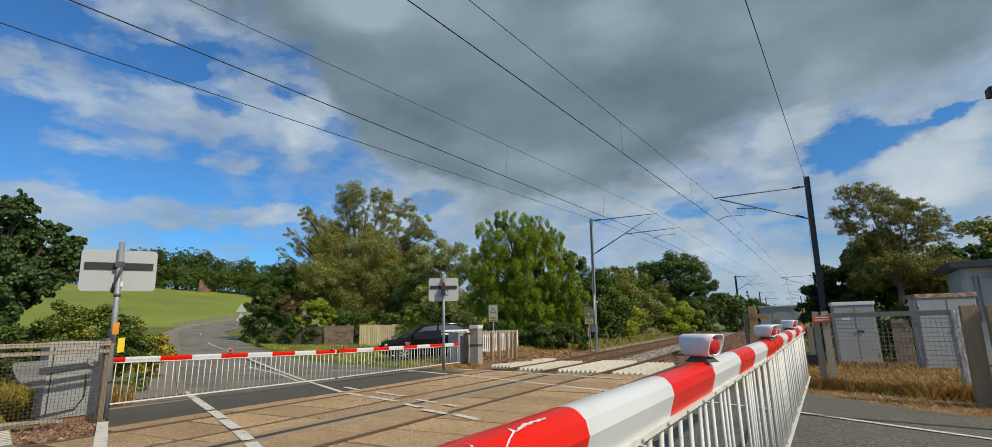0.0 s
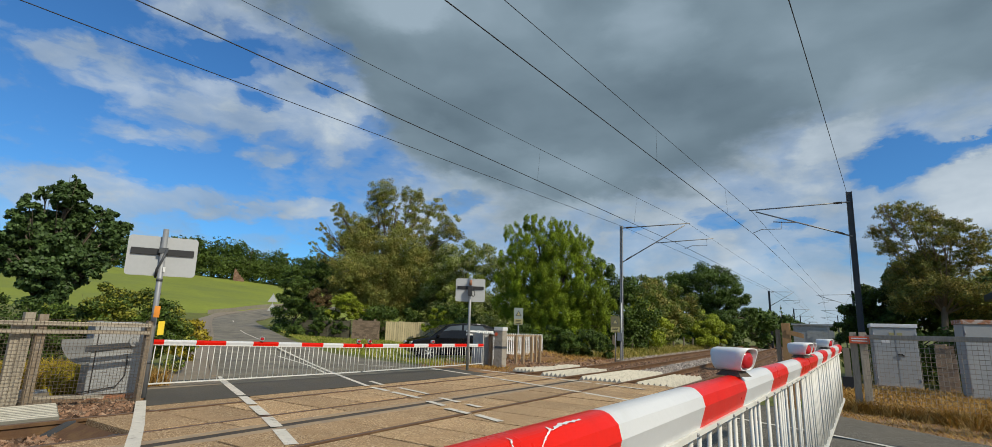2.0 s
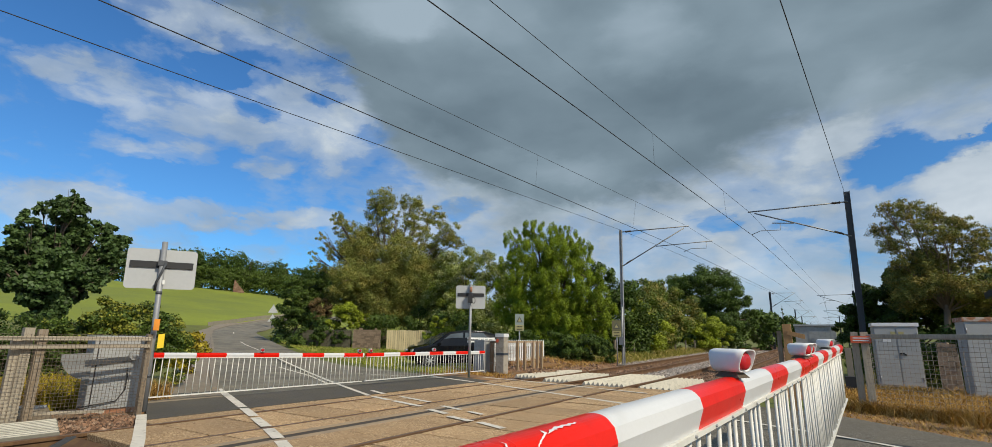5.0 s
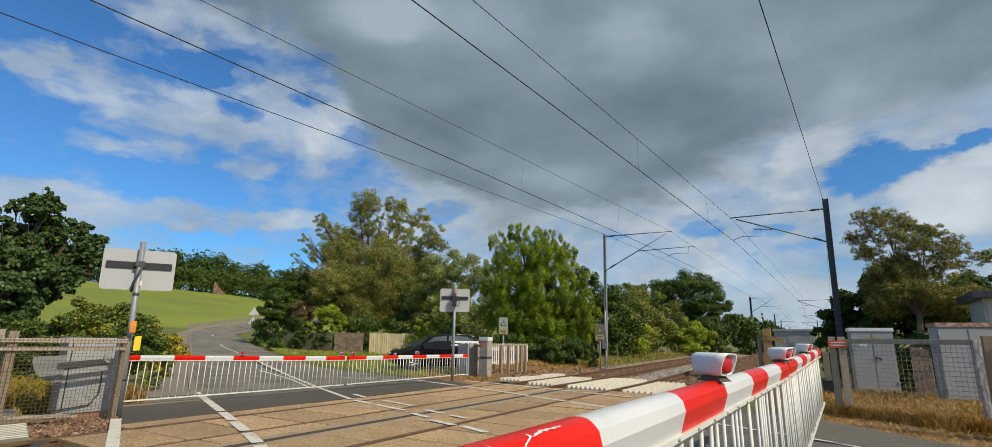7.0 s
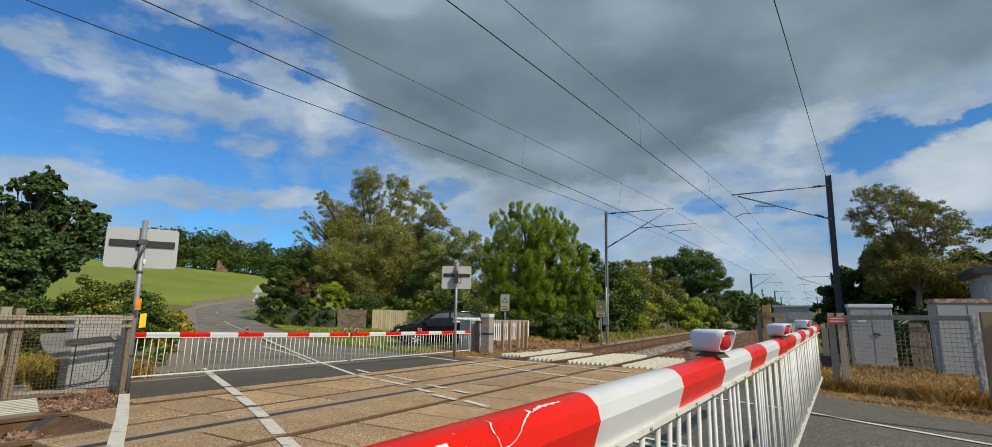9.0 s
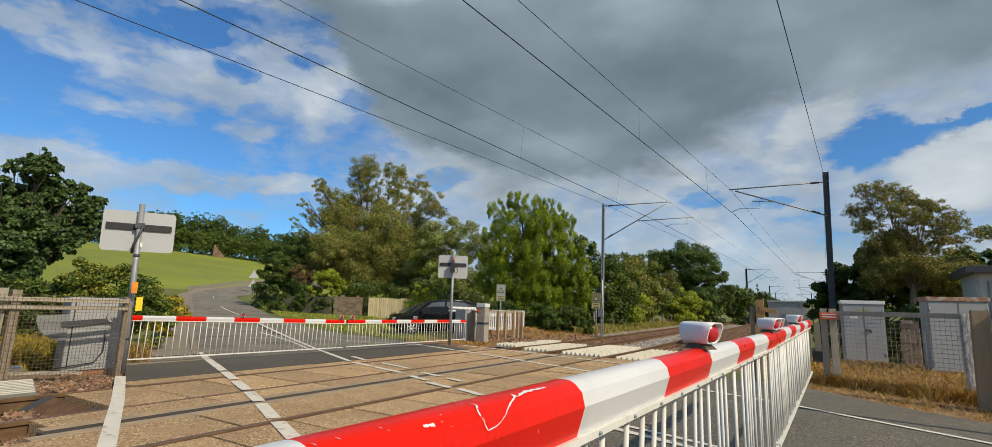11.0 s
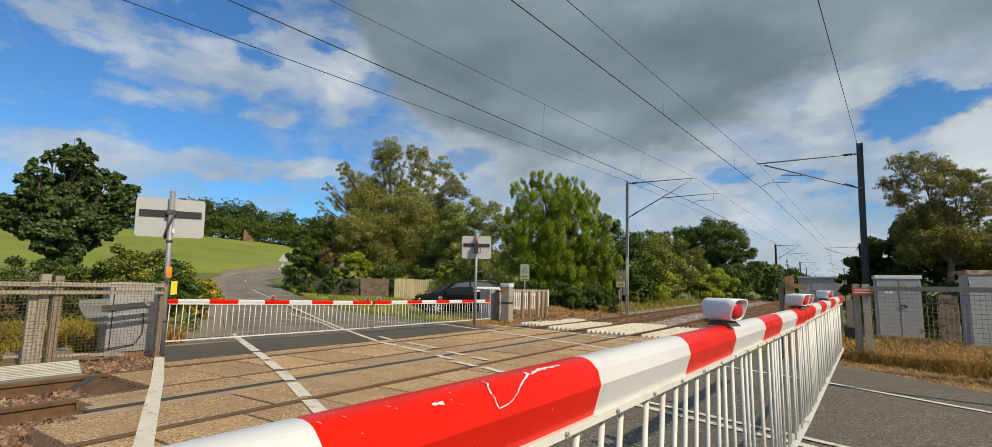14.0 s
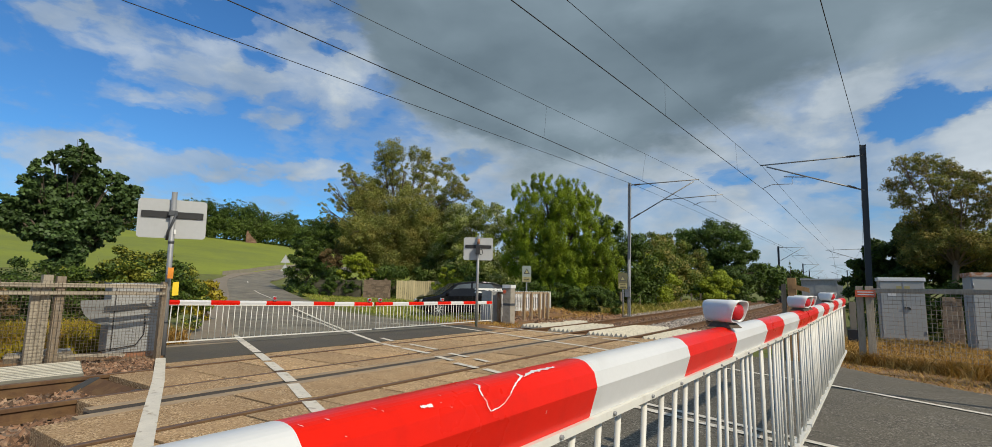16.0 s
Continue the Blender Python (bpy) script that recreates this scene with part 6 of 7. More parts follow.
def barrier_machine(at, turn, w=0.76, d=0.5, h=1.2, label="", arm=True):
    e = thing("barrier_machine", at, label, "barrier machine", "barrier machines", turn=turn)
    part("housing", Mesh().loft([[(-w / 2, -d / 2, z), (w / 2, -d / 2, z), (w / 2, d / 2, z), (-w / 2, d / 2, z)] for z in (0.0, h - 0.04)], smooth=False).data("housing", CAB, 0.012), None, e, "grey steel housing")
    part("lid", Mesh().box(-w / 2 - 0.02, w / 2 + 0.02, -d / 2 - 0.02, d / 2 + 0.02, h - 0.04, h).data("lid", CAB, 0.01), None, e)
    part("base_frame", Mesh().box(-w / 2 + 0.03, w / 2 - 0.03, -d / 2 + 0.03, d / 2 - 0.03, -0.25, 0.0), RUST, e)
    part("door_seam", Mesh().box(-w / 2 + 0.06, -w / 2 + 0.075, -d / 2 - 0.004, -d / 2, 0.04, h - 0.08), BLACK, e)
    if arm:
        part("pivot_hub", Mesh().tube([(w * 0.28, -d / 2 - 0.07, 0.86), (w * 0.28, -d / 2, 0.86)], [0.075, 0.09], 14), CAB, e, "round grey pivot hub")
        part("pivot_cap", Mesh().tube([(w * 0.28, -d / 2 - 0.09, 0.86), (w * 0.28, -d / 2 - 0.07, 0.86)], 0.03, 10), GALV, e)
        arm_m = Mesh().loft([[(x, y, z0), (x, y, z1)][::1] + [(x, y - 0.03, z1), (x, y - 0.03, z0)] for x, y, z0, z1 in ((w * 0.38, -d / 2 - 0.012, 0.80, 0.87), (-w * 0.62, -d / 2 - 0.012, 0.70, 0.80))], smooth=False)
        part("side_arm", arm_m, GALV_DARK, e, "dark counterweight arm")
        q = Mesh()
        ring = [(-w * 0.5, 0.92)] + [(-w * 0.5 - 0.42 * math.sin(radians(t)), 0.90 - 0.42 * math.cos(radians(t))) for t in range(0, 91, 10)]
        q.loft([[(x, y, z) for x, z in ring] for y in (-d / 2 - 0.03, -d / 2 - 0.012)], smooth=False)
        part("counterweight", q, PLATE_GREY, e, "grey quadrant counterweight plate")
        part("cable", Mesh().tube([(w * 0.18, -d / 2 - 0.02, 0.66), (w * 0.2, -d / 2 - 0.03, 0.5), (w * 0.2, -d / 2 - 0.02, 0.3), (w * 0.05, -d / 2 - 0.03, 0.12), (-0.5, -d / 2 - 0.05, 0.05)], 0.01, 6), BLACK, e, "black cable")
    return e


barrier_machine((-10.72, 4.28, 0.03), 82, label="grey barrier machine with a counterweight quadrant behind wire mesh")
barrier_machine((-11.25, 16.75, 0.0), 74, 0.55, 0.6, 1.18, label="grey barrier machine beside the far gate", arm=False)
pa = thing("warning_plate", (-9.80, 4.44, 0), "yellow and orange plates fixed to the post", "plate", turn=66)
part("yellow_plate", Mesh().loft([[(x, y, z) for x, z in ((-0.047, 1.03), (0.047, 1.045), (0.043, 1.28), (-0.05, 1.265))] for y in (-0.02, 0.0)], smooth=False), YELLOW, pa).location = (0.11, -0.06, 0)
part("orange_plate", Mesh().box(0.0, 0.085, -0.02, 0.0, 1.33, 1.52), ORANGE, pa, "orange plate").location = (-0.03, -0.07, 0)


def far_gate_corner():
    e = thing("timber_fence", (-10.3, 16.6, 0), "brown timber post and rail fence by the far gate", "fence", "fences")
    for i, (x, y) in enumerate(((-0.55, 0.05), (-0.25, 0.02), (0.05, 0.9), (0.03, 1.5), (0.02, 2.2), (0.03, 2.55), (0.04, 2.9))):
        post(e, x, y, -0.1, 1.16, 0.1, 0.1, TAN_WOOD)
    part("rail", Mesh().box(-0.03, 0.03, 0.0, 2.95, 1.1, 1.17), TAN_WOOD, e)
    part("rail", Mesh().box(-0.6, 0.0, 0.0, 0.04, 1.08, 1.15), TAN_WOOD, e)
    wire_panel("wire_mesh", (-0.6, -0.03, 0), (0.05, -0.03, 0), 0.0, 1.12, 0.06, RUST, e, 0.004)
    wire_panel("wire_mesh", (0.06, 0.0, 0), (0.06, 2.9, 0), 0.0, 1.12, 0.1, RUST, e, 0.003)
    b = thing("control_cabinet", (-10.35, 16.55, 0), "slim brownish-grey control cabinet behind wire by the far gate", "cabinet", "cabinets")
    part("body", Mesh().box(-0.17, 0.17, -0.16, 0.16, 0, 1.3).data("body", CAGE, 0.01), None, b)
    part("cap", Mesh().box(-0.19, 0.19, -0.18, 0.18, 1.3, 1.43).data("cap", WHITE, 0.01), None, b)
    part("red_label", Mesh().tube([(-0.1, -0.165, 1.17), (-0.1, -0.17, 1.17)], 0.07, 12), RED_SIGN, b)
    part("band", Mesh().box(-0.175, 0.175, -0.165, 0.165, 0.66, 0.74), GALV_DARK, b)
    p = thing("picket_fence", (-12.7, 18.4, 0), "white painted picket fence", "fence", "fences", turn=-11)
    for i in range(35):
        x = 0.0
        y = i * 0.13
        part("picket", Mesh().loft([[(-0.012, y - 0.035, z), (0.012, y - 0.035, z), (0.012, y + 0.035, z), (-0.012, y + 0.035, z)] for z in (0.05, 1.12)] + [[(-0.006, y - 0.008, 1.2), (0.006, y - 0.008, 1.2), (0.006, y + 0.008, 1.2), (-0.006, y + 0.008, 1.2)]], smooth=False), PICKET, p)
    for z in (0.35, 0.95):
        part("rail", Mesh().box(-0.05, -0.014, -0.1, 4.5, z - 0.04, z + 0.04), PICKET, p)
    w = thing("white_gate", (-11.75, 16.55, 0), "white painted steel gate frame behind the barrier end", "gate", turn=-6)
    for y in (0.5, 0.75, 1.0, 1.35):
        part("upright", Mesh().box(-0.04, 0.04, y - 0.04, y + 0.04, 0, 1.28), PICKET, w)
    for z in (1.24, 1.12):
        part("bar", Mesh().box(-0.025, 0.025, -0.2, 1.4, z - 0.035, z + 0.035), PICKET, w)


far_gate_corner()


def hazard_board(at, height, turn, w, h, label, z0, face=None):
    e = thing("warning_board", at, label, "warning sign", "warning boards", turn=turn)
    part("post", Mesh().tube([(0, 0, -0.1), (0, 0, height)], 0.03, 8), GALV, e)
    part("board", Mesh().box(-w / 2, w / 2, -0.045, -0.03, z0, height).data("board", face or FADED, 0.003), None, e, "faded pale board")
    lower = Mesh().box(-w / 2 + 0.015, w / 2 - 0.015, -0.05, -0.0455, z0 + 0.015, z0 + (height - z0) * 0.34)
    part("yellow_panel", lower, FADED_YELLOW, e, "yellow lower panel")
    c = z0 + (height - z0) * 0.66
    t = w * 0.36
    part("triangle", Mesh().loft([[(x, y, z) for x, z in ((-t, c - t * 0.8), (t, c - t * 0.8), (0, c + t * 0.95))] for y in (-0.052, -0.0455)], smooth=False), GALV_DARK, e, "dark warning triangle")
    t2 = t * 0.62
    part("triangle_field", Mesh().loft([[(x, y, z - 0.01) for x, z in ((-t2, c - t2 * 0.8), (t2, c - t2 * 0.8), (0, c + t2 * 0.95))] for y in (-0.056, -0.0525)], smooth=False), FADED_YELLOW, e)
    for i in range(3):
        z = z0 + 0.05 + i * (height - z0) * 0.09
        part("text_bar", Mesh().box(-w * 0.32, w * 0.32, -0.0535, -0.0505, z, z + (height - z0) * 0.035), BLACK, e)


hazard_board((-12.36, 21.3, 0), 2.38, 30, 0.42, 0.8, "white and yellow danger board on a thin post", 1.6)
hazard_board((-9.05, 25.2, 0), 2.2, 20, 0.44, 0.8, "yellowed dull danger board beside the mast", 1.4, OLIVE_BOARD)


def stone_wall(name, a, b, height, thick, label, seed, stone=(0.34, 0.2), material=None):
    """A rubble wall: stones laid in uneven courses on a mortar core."""
    a, b = Vector(a), Vector(b)
    L = (b - a).length
    e = thing(name, a, label, "stone wall", "stone walls")
    e.matrix_world = Matrix.Translation(a) @ Matrix.Rotation(math.atan2(b.y - a.y, b.x - a.x), 4, "Z")
    part("core", Mesh().box(0.02, L - 0.02, -thick / 2 + 0.04, thick / 2 - 0.04, -0.3, height - 0.06), material or STONE, e)
    g = random.Random(seed)
    shapes = []
    for _ in range(8):
        m = Mesh().box(-0.5, 0.5, -0.5, 0.5, -0.5, 0.5)
        m.v = [(x + g.uniform(-0.07, 0.07), y, z + g.uniform(-0.09, 0.09)) for x, y, z in m.v]
        shapes.append(m.data("stone", material or STONE))
    z = 0.0
    while z < height:
        h = stone[1] * g.uniform(0.75, 1.25)
        x = 0.0
        while x < L - 0.05:
            w = min(stone[0] * g.uniform(0.6, 1.5), L - x)
            if z + h < height + g.uniform(-0.1, 0.12):
                o = part("stone", g.choice(shapes), None, e)
                o.location = (x + w / 2, g.uniform(-0.015, 0.015), z + h / 2)
                o.scale = (w * 0.96, thick * g.uniform(0.97, 1.05), h * 0.94)
            x += w
        z += h
    return e


stone_wall("garden_wall", (-31.6, 23.8, 0.3), (-28.6, 25.7, 0.3), 1.35, 0.5, "dark rubble wall overgrown with ivy beside the road", 71, material=DARK_STONE)
stone_wall("garden_wall_end", (-28.5, 25.8, 0.25), (-27.2, 27.2, 0.25), 1.5, 0.55, "pale rubble wall end beside the timber fence", 72, stone=(0.22, 0.13), material=WALL_STONE)
stone_wall("ruined_pillar", (2.3, 18.6, 0.0), (2.72, 18.55, 0.0), 1.35, 0.35, "squat brown rubble pillar behind the wire fence", 73, stone=(0.24, 0.15), material=PILLAR_STONE)


def board_fence():
    e = thing("board_fence", (-27.0, 27.6, 0.2), "weathered vertical board fence beside the wall", "fence", "fences", turn=42)
    g = random.Random(4)
    for i in range(34):
        x = i * 0.15
        h = 1.5 + g.uniform(-0.02, 0.03)
        part("board", Mesh().box(x, x + 0.135, -0.012, 0.012, 0.05, h), FENCE_BOARD, e)
    for z in (0.4, 1.25):
        part("rail", Mesh().box(0, 5.1, 0.014, 0.06, z - 0.04, z + 0.04), WOOD, e)


board_fence()
rw = Mesh()
pts = dense([(-63.6, 34.6), (-66.8, 39.0), (-70.0, 43.0), (-74.6, 49.2), (-82.5, 62.0)], 1.0)
rw.loft([[(x - 0.2, y + 0.12, land(x, y) - 0.2), (x + 0.2, y - 0.12, land(x, y) - 0.2), (x + 0.15, y - 0.1, land(x, y) + 0.32 + 0.08 * noise.noise((x, y, 0))), (x - 0.15, y + 0.1, land(x, y) + 0.32)] for x, y in pts], smooth=False)
single("field_wall", rw, mat("pale_field_wall", (0.27, 0.24, 0.18), 0.95, vary=0.4, scale=2, grain=8, bump=0.6), "low pale field wall along the bend", "wall")


def road_sign():
    x, y = -62.3, 42.3
    e = thing("road_sign", (x, y, land(x, y)), "two triangular warning signs seen on a post by the bend", "road sign", turn=55)
    part("post", Mesh().tube([(0, 0, -0.2), (0, 0, 3.1)], 0.05, 8), GALV, e)
    for z, s in ((2.45, 0.62), (1.25, 0.58)):
        part("plate", Mesh().loft([[(a, yy, b) for a, b in ((-s, z - s * 0.8), (s, z - s * 0.8), (0, z + s * 0.95))] for yy in (-0.08, -0.05)], smooth=False), SIGN_BACK, e, "grey triangular plate")


road_sign()


def equipment_case(at, turn, w, d, h, lid, label, doors=2, shade=None):
    e = thing("equipment_case", at, label, "cabinet", "trackside cabinets", turn=turn)
    part("body", Mesh().box(-w / 2, w / 2, -d / 2, d / 2, 0.12, h - 0.1).data("body", shade or CAB_LIGHT, 0.012), None, e)
    part("plinth", Mesh().box(-w / 2 + 0.04, w / 2 - 0.04, -d / 2 + 0.04, d / 2 - 0.04, -0.2, 0.12), SLEEPER, e)
    part("lid", Mesh().box(-w / 2 - 0.03, w / 2 + 0.03, -d / 2 - 0.04, d / 2 + 0.04, h - 0.1, h).data("lid", lid, 0.012), None, e)
    k = w / doors
    for i in range(doors):
        x0 = -w / 2 + i * k + 0.02
        dr = part("door", Mesh().box(x0, x0 + k - 0.035, -d / 2 - 0.018, -d / 2, 0.16, h - 0.14).data("door", shade or CAB_LIGHT, 0.006), None, e)
        for z in (0.3, h - 0.35):
            part("hinge", Mesh().tube([(x0 + (0.01 if i == 0 else k - 0.05), -d / 2 - 0.025, z), (x0 + (0.01 if i == 0 else k - 0.05), -d / 2 - 0.025, z + 0.1)], 0.012, 6), GALV, dr)
    hd = part("handle", Mesh().box(0.03, 0.14, -d / 2 - 0.05, -d / 2 - 0.02, h * 0.54, h * 0.56), BLACK, e)
    part("lock", Mesh().tube([(0.15, -d / 2 - 0.05, h * 0.53), (0.15, -d / 2 - 0.018, h * 0.53)], 0.03, 8), BLACK, e)
    return e


e = equipment_case((1.42, 18.6, 0.0), 3, 1.0, 0.6, 1.84, HOOD, "light grey two-door trackside cabinet behind the wire fence", 2)
part("notice", Mesh().box(-0.32, -0.12, -0.324, -0.3185, 1.32, 1.42), WHITE, e, "white notice")
for x in (-0.12, 0.06):
    part("label_plate", Mesh().box(x, x + 0.12, -0.324, -0.3185, 1.5, 1.6), FADED_YELLOW, e, "faded yellow label")
equipment_case((3.08, 16.5, 0.0), 6, 1.14, 0.6, 1.9, RUST, "tall grey trackside cabinet with a rusty lid", 2)


def right_fence():
    e = thing("mesh_fence", (0, 0, 0), "flaking white timber fence with square wire mesh beside the road", "fence", "fences")
    a, b = Vector((0.43, 12.88, 0)), Vector((2.36, 11.86, 0))
    d = (b - a).normalized()
    for q, w, mt in ((a - d * 0.12, 0.12, WOOD_PALE), (a + d * 0.06, 0.13, WOOD_PALE), (b, 0.13, WOOD_WHITE)):
        post(e, q.x, q.y, -0.2, 1.5 if q is not b else 1.45, w, 0.1, mt, "post", "pale flaking post")
    for z, hh in ((1.41, 0.045), (0.1, 0.04)):
        m = Mesh()
        s = Vector((-d.y, d.x, 0)) * 0.025
        m.loft([[p - s + Vector((0, 0, z - hh)), p + s + Vector((0, 0, z - hh)), p + s + Vector((0, 0, z + hh)), p - s + Vector((0, 0, z + hh))] for p in (a, b)], smooth=False)
        part("rail", m.data("rail", WOOD_PALE, 0.006), None, e, "pale weathered rail")
    wire_panel("wire_mesh", a + Vector((0, -0.06, 0)), b + Vector((0, -0.06, 0)), 0.12, 1.39, 0.075, WIRE_PALE, e, 0.0036)
    f = thing("sleeper_fence", (0, 0, 0), "upright old timber sleepers standing as a fence", "fence", "fences")
    for i, (x, y, h) in enumerate(((2.34, 11.0, 1.5), (2.62, 10.86, 1.48), (2.92, 10.7, 1.5), (3.2, 10.55, 1.47))):
        post(f, x, y, -0.2, h, 0.22, 0.13, TAN_WOOD, "sleeper", lean=0.02)
    r = thing("label_board", (0.42, 12.8, 0), "small orange-red notice on the fence post", "sign")
    part("board", Mesh().box(-0.17, 0.17, -0.03, -0.01, 1.28, 1.42).data("board", RED_SIGN, 0.003), None, r)
    for z in (1.32, 1.37):
        part("text_bar", Mesh().box(-0.13, 0.13, -0.033, -0.0305, z, z + 0.02), PICKET, r)


right_fence()


def shed():
    e = thing("trackside_hut", (4.36, 20.9, 0), "pale grey hut with a dark overhanging flat roof", "hut", turn=-4)
    part("wall", Mesh().box(0, 3.6, -1.1, 1.4, 0, 2.72).data("wall", mat("hut_paint", (0.5, 0.52, 0.45), 0.7, vary=0.15, scale=1.5, grain=20, bump=0.1), 0.01), None, e, "pale grey panel walls")
    part("roof", Mesh().box(-0.25, 3.9, -1.4, 1.7, 2.72, 2.92).data("roof", GALV_DARK, 0.02), None, e, "dark flat roof")
    part("corner_post", Mesh().box(-0.03, 0.06, -1.14, -1.05, 0, 2.72), CAB, e)
    for x in (0.25, 0.36):
        part("pipe", Mesh().tube([(x, -1.14, 1.2), (x, -1.14, 2.5)], 0.022, 8), GALV, e)
    part("vent", Mesh().box(0.45, 0.75, -1.12, -1.1, 2.4, 2.58), CAB, e)
    part("brown_post", Mesh().box(0.72, 0.84, -1.35, -1.23, 0, 2.75), mat("rust_brown_paint", (0.33, 0.12, 0.05), 0.7, vary=0.2), e, "rust-brown upright")


shed()


def relay_building():
    e = thing("relay_building", (-1.45, 62.0, 0.3), "grey concrete relay building beside the railway", "building")
    part("wall", Mesh().box(-1.8, 1.75, 0, 5.0, -0.4, 2.55).data("wall", CAB, 0.02), None, e)
    part("roof", Mesh().box(-1.9, 1.85, -0.15, 5.2, 2.55, 2.7), SIGN_BACK, e, "pale flat roof edge")
    part("panel", Mesh().box(-0.6, 0.9, -0.03, 0.0, 0.0, 2.1), CAB, e, "grey door panel")
    part("frame", Mesh().box(1.2, 1.3, -0.4, -0.3, 0, 2.6), GALV, e)


relay_building()


def timber_marker():
    e = thing("timber_marker", (-0.80, 12.0, 0), "upright brown sleeper with a short cross board", "post")
    post(e, 0, 0, -0.1, 1.63, 0.15, 0.13, WOOD_ORANGE, "upright")
    post(e, -0.15, 0.05, -0.1, 1.5, 0.08, 0.1, WOOD, "stake", "grey stake")
    part("cross_board", Mesh().loft([[(x, -0.08, z), (x, -0.04, z), (x, -0.04, z + 0.09), (x, -0.08, z + 0.09)] for x, z in ((0.0, 1.42), (0.3, 1.34))], smooth=False), WOOD_ORANGE, e)


timber_marker()
m = thing("concrete_posts", (0.25, 16.5, 0), "short grey concrete posts behind the barrier end", "posts")
post(m, 0, 0, -0.1, 1.15, 0.14, 0.14, SLEEPER)
post(m, -0.22, 1.2, -0.1, 1.3, 0.14, 0.14, SLEEPER)
part("cable_box", Mesh().box(-0.14, 0.16, -0.4, -0.2, 0.0, 0.45), BLACK, m, "dark cable box")


def lineside_fence():
    e = thing("lineside_fence", (-10.9, 30, 0), "concrete post and wire fence along the railway", "fence", "fences")
    for i in range(16):
        post(e, 0.06 * i * 0.5, i * 3.4, -0.1, 1.25, 0.11, 0.11, SLEEPER)
    for z in (0.4, 0.75, 1.1):
        part("strand", Mesh().tube([(0, 0, z), (0.45, 51, z)], 0.006, 4), WIRE, e)


lineside_fence()
fl = thing("floodlight", (3.36, 8.3, 0), "black floodlight on a tall pole beside the road", "floodlight")
part("pole", Mesh().tube([(0, 0, 0), (0, 0, 4.6)], 0.05, 10), GALV, fl)
part("bracket", Mesh().tube([(0, 0, 4.3), (-0.45, 0.2, 4.22), (-0.75, 0.32, 4.2)], 0.02, 6), BLACK, fl)
part("lamp_head", Mesh().box(-0.92, -0.72, 0.22, 0.4, 4.09, 4.21).data("head", BLACK, 0.02), None, fl, "black lamp head")


# ---- car ----
CAR_AT = (-14.35, 18.95, 0.0)


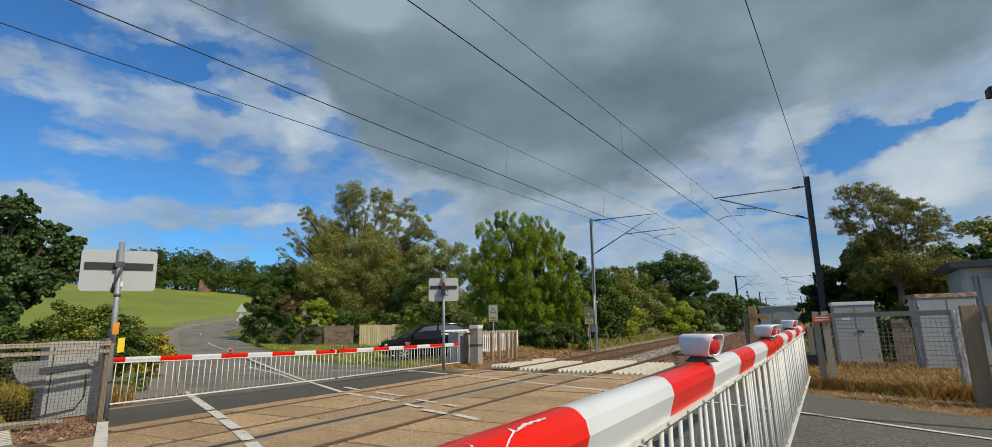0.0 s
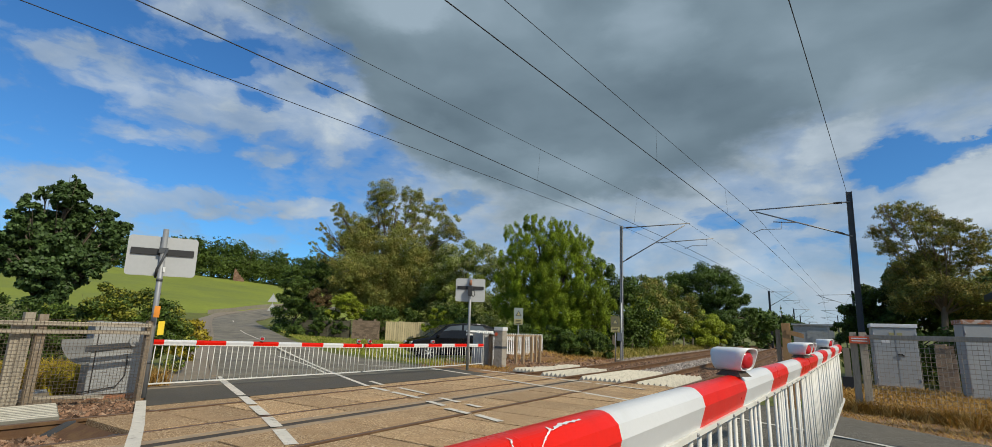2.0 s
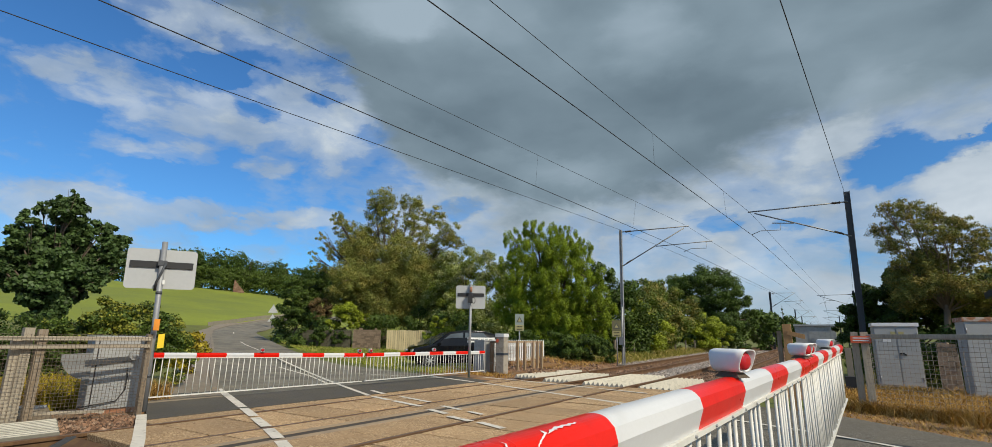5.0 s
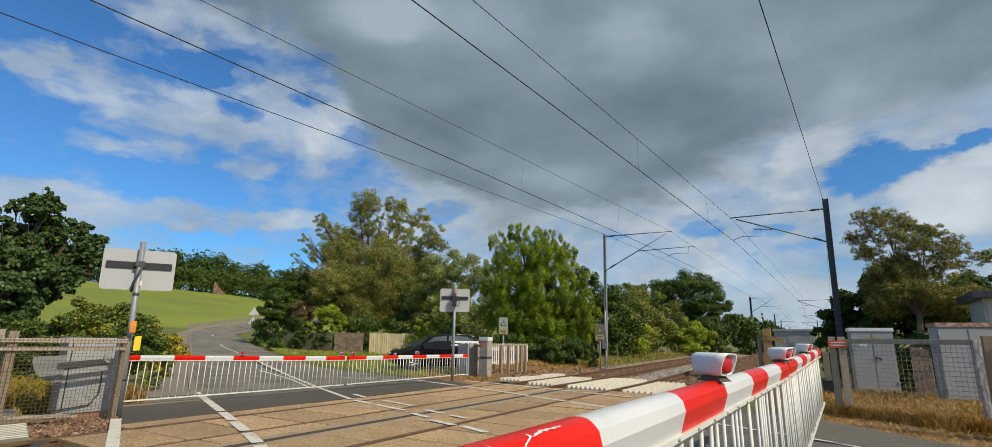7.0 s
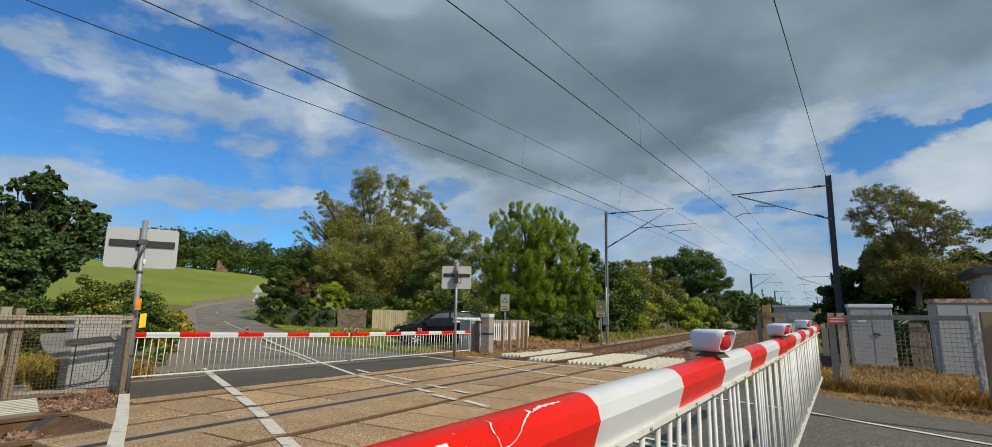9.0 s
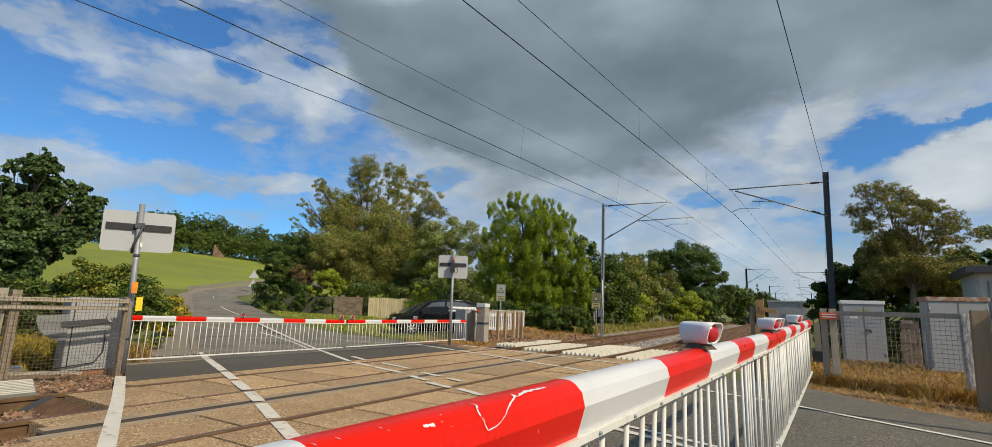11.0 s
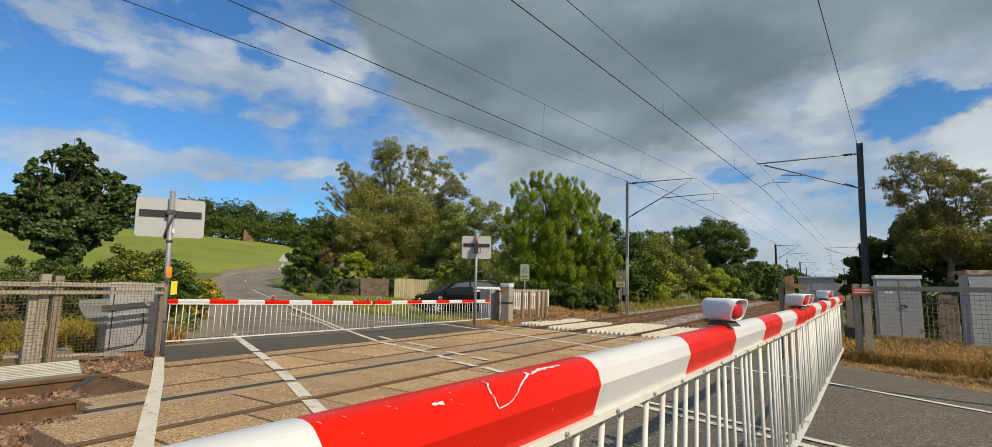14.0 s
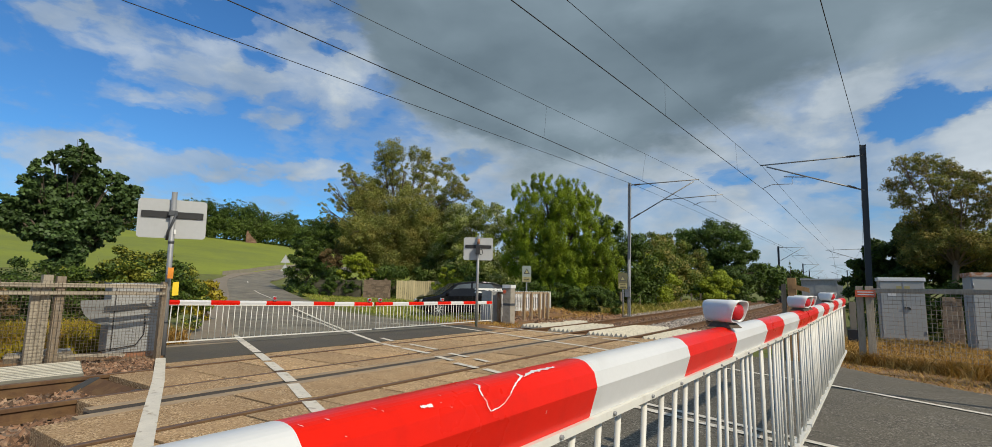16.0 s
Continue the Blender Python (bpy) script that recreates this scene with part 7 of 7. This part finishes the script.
def car():
    e = thing("parked_car", CAR_AT, "black hatchback parked behind the barrier", "car", turn=-37)
    side = [(-2.05, 0.35), (-2.08, 0.62), (-1.95, 0.78), (-1.2, 0.93), (-0.45, 1.46), (0.3, 1.56), (1.2, 1.54), (1.85, 1.36), (2.05, 0.98), (2.08, 0.4), (1.7, 0.24), (-1.75, 0.22)]
    m = Mesh()
    rings = []
    for x, s, zz in ((-0.84, 0.9, -0.03), (-0.86, 1.0, 0.0), (-0.7, 1.0, 0.02), (0.7, 1.0, 0.02), (0.86, 1.0, 0.0), (0.84, 0.9, -0.03)):
        rings.append([(x * (0.86 if z > 1.0 else 1.0), y * (s if z < 1.0 else 1.0), z + zz) for y, z in side])
    m.loft(rings, smooth=True)
    part("body", m.data("body", CAR_PAINT, 0.0), None, e, "glossy black bodywork")
    for sx in (1, -1):
        gl = Mesh().loft([[(sx * x, y, z) for y, z in ((-0.98, 0.98), (-0.42, 1.4), (0.15, 1.48), (0.15, 0.98))] for x in (0.70, 0.775)], smooth=False)
        part("window", gl, GLASS_DARK, e, "dark side window")
        gl = Mesh().loft([[(sx * x, y, z) for y, z in ((0.24, 0.98), (0.24, 1.48), (1.1, 1.46), (1.5, 1.04))] for x in (0.70, 0.775)], smooth=False)
        part("window", gl, GLASS_DARK, e, "dark side window")
        part("mirror", Mesh().box(sx * 0.84 - 0.09, sx * 0.84 + 0.09, -0.98, -0.86, 0.94, 1.06).data("mirror", CAR_PAINT, 0.03), None, e)
        part("door_line", Mesh().box(sx * 0.862 - 0.002, sx * 0.862 + 0.002, 0.19, 0.2, 0.35, 0.95), BLACK, e)
        part("handle", Mesh().box(sx * 0.868 - 0.012, sx * 0.868 + 0.012, -0.02, 0.12, 0.84, 0.87), CAR_PAINT, e)
        for y in (-1.3, 1.3):
            w = part("wheel", Mesh().tube([(sx * 0.66, y, 0.31), (sx * 0.88, y, 0.31)], 0.31, 24), BLACK, e, "black tyre")
            part("rim", Mesh().tube([(sx * 0.8, y, 0.31), (sx * 0.885, y, 0.31)], [0.2, 0.2], 20), BLACK, w)
            sp = Mesh()
            for k in range(7):
                a = 2 * math.pi * k / 7
                sp.tube([(sx * 0.888, y, 0.31), (sx * 0.888, y + math.cos(a) * 0.2, 0.31 + math.sin(a) * 0.2)], 0.022, 5)
            sp.tube([(sx * 0.885, y, 0.31), (sx * 0.9, y, 0.31)], 0.05, 10)
            part("spokes", sp, ALLOY, w, "silver alloy spokes")
    ws = Mesh().loft([[(x, y, z) for x, y, z in ((-w, -1.22, 0.955), (w, -1.22, 0.955), (w * 0.86, -0.5, 1.47), (-w * 0.86, -0.5, 1.47))] for w in (0.72, 0.70)], caps=True, smooth=False)
    part("windscreen", ws, GLASS_DARK, e, "dark windscreen")
    for sx in (1, -1):
        part("headlight", Mesh().box(sx * 0.68 - 0.14, sx * 0.68 + 0.14, -2.09, -1.98, 0.62, 0.74).data("headlight", ALLOY, 0.02), None, e, "clear headlight")


car()


def motions():
    """A gusty wind leans the larger trees a little, to and fro."""
    for ob, base, sway, pace, lag in ((sycamore, (-17.2, 5.1, 0.0), 0.5, 2.1, 0.4), (poplar, (-30.8, 31.2, 0.3), 0.35, 1.5, 1.3), (willow, (-13.4, 26.9, 0.0), 0.45, 1.8, 2.2), (blown, (3.35, 23.8, 0.0), 0.8, 2.4, 0.9)):
        rows = []
        for k in range(33):
            t = k * 0.5
            lean = sway * (math.sin(t * pace + lag) * 0.6 + math.sin(t * pace * 0.43 + lag * 2) * 0.4)
            rows.append((t, pose(*base, 0.4 * lean, lean, 0)))
        walk(ob, rows)


motions()
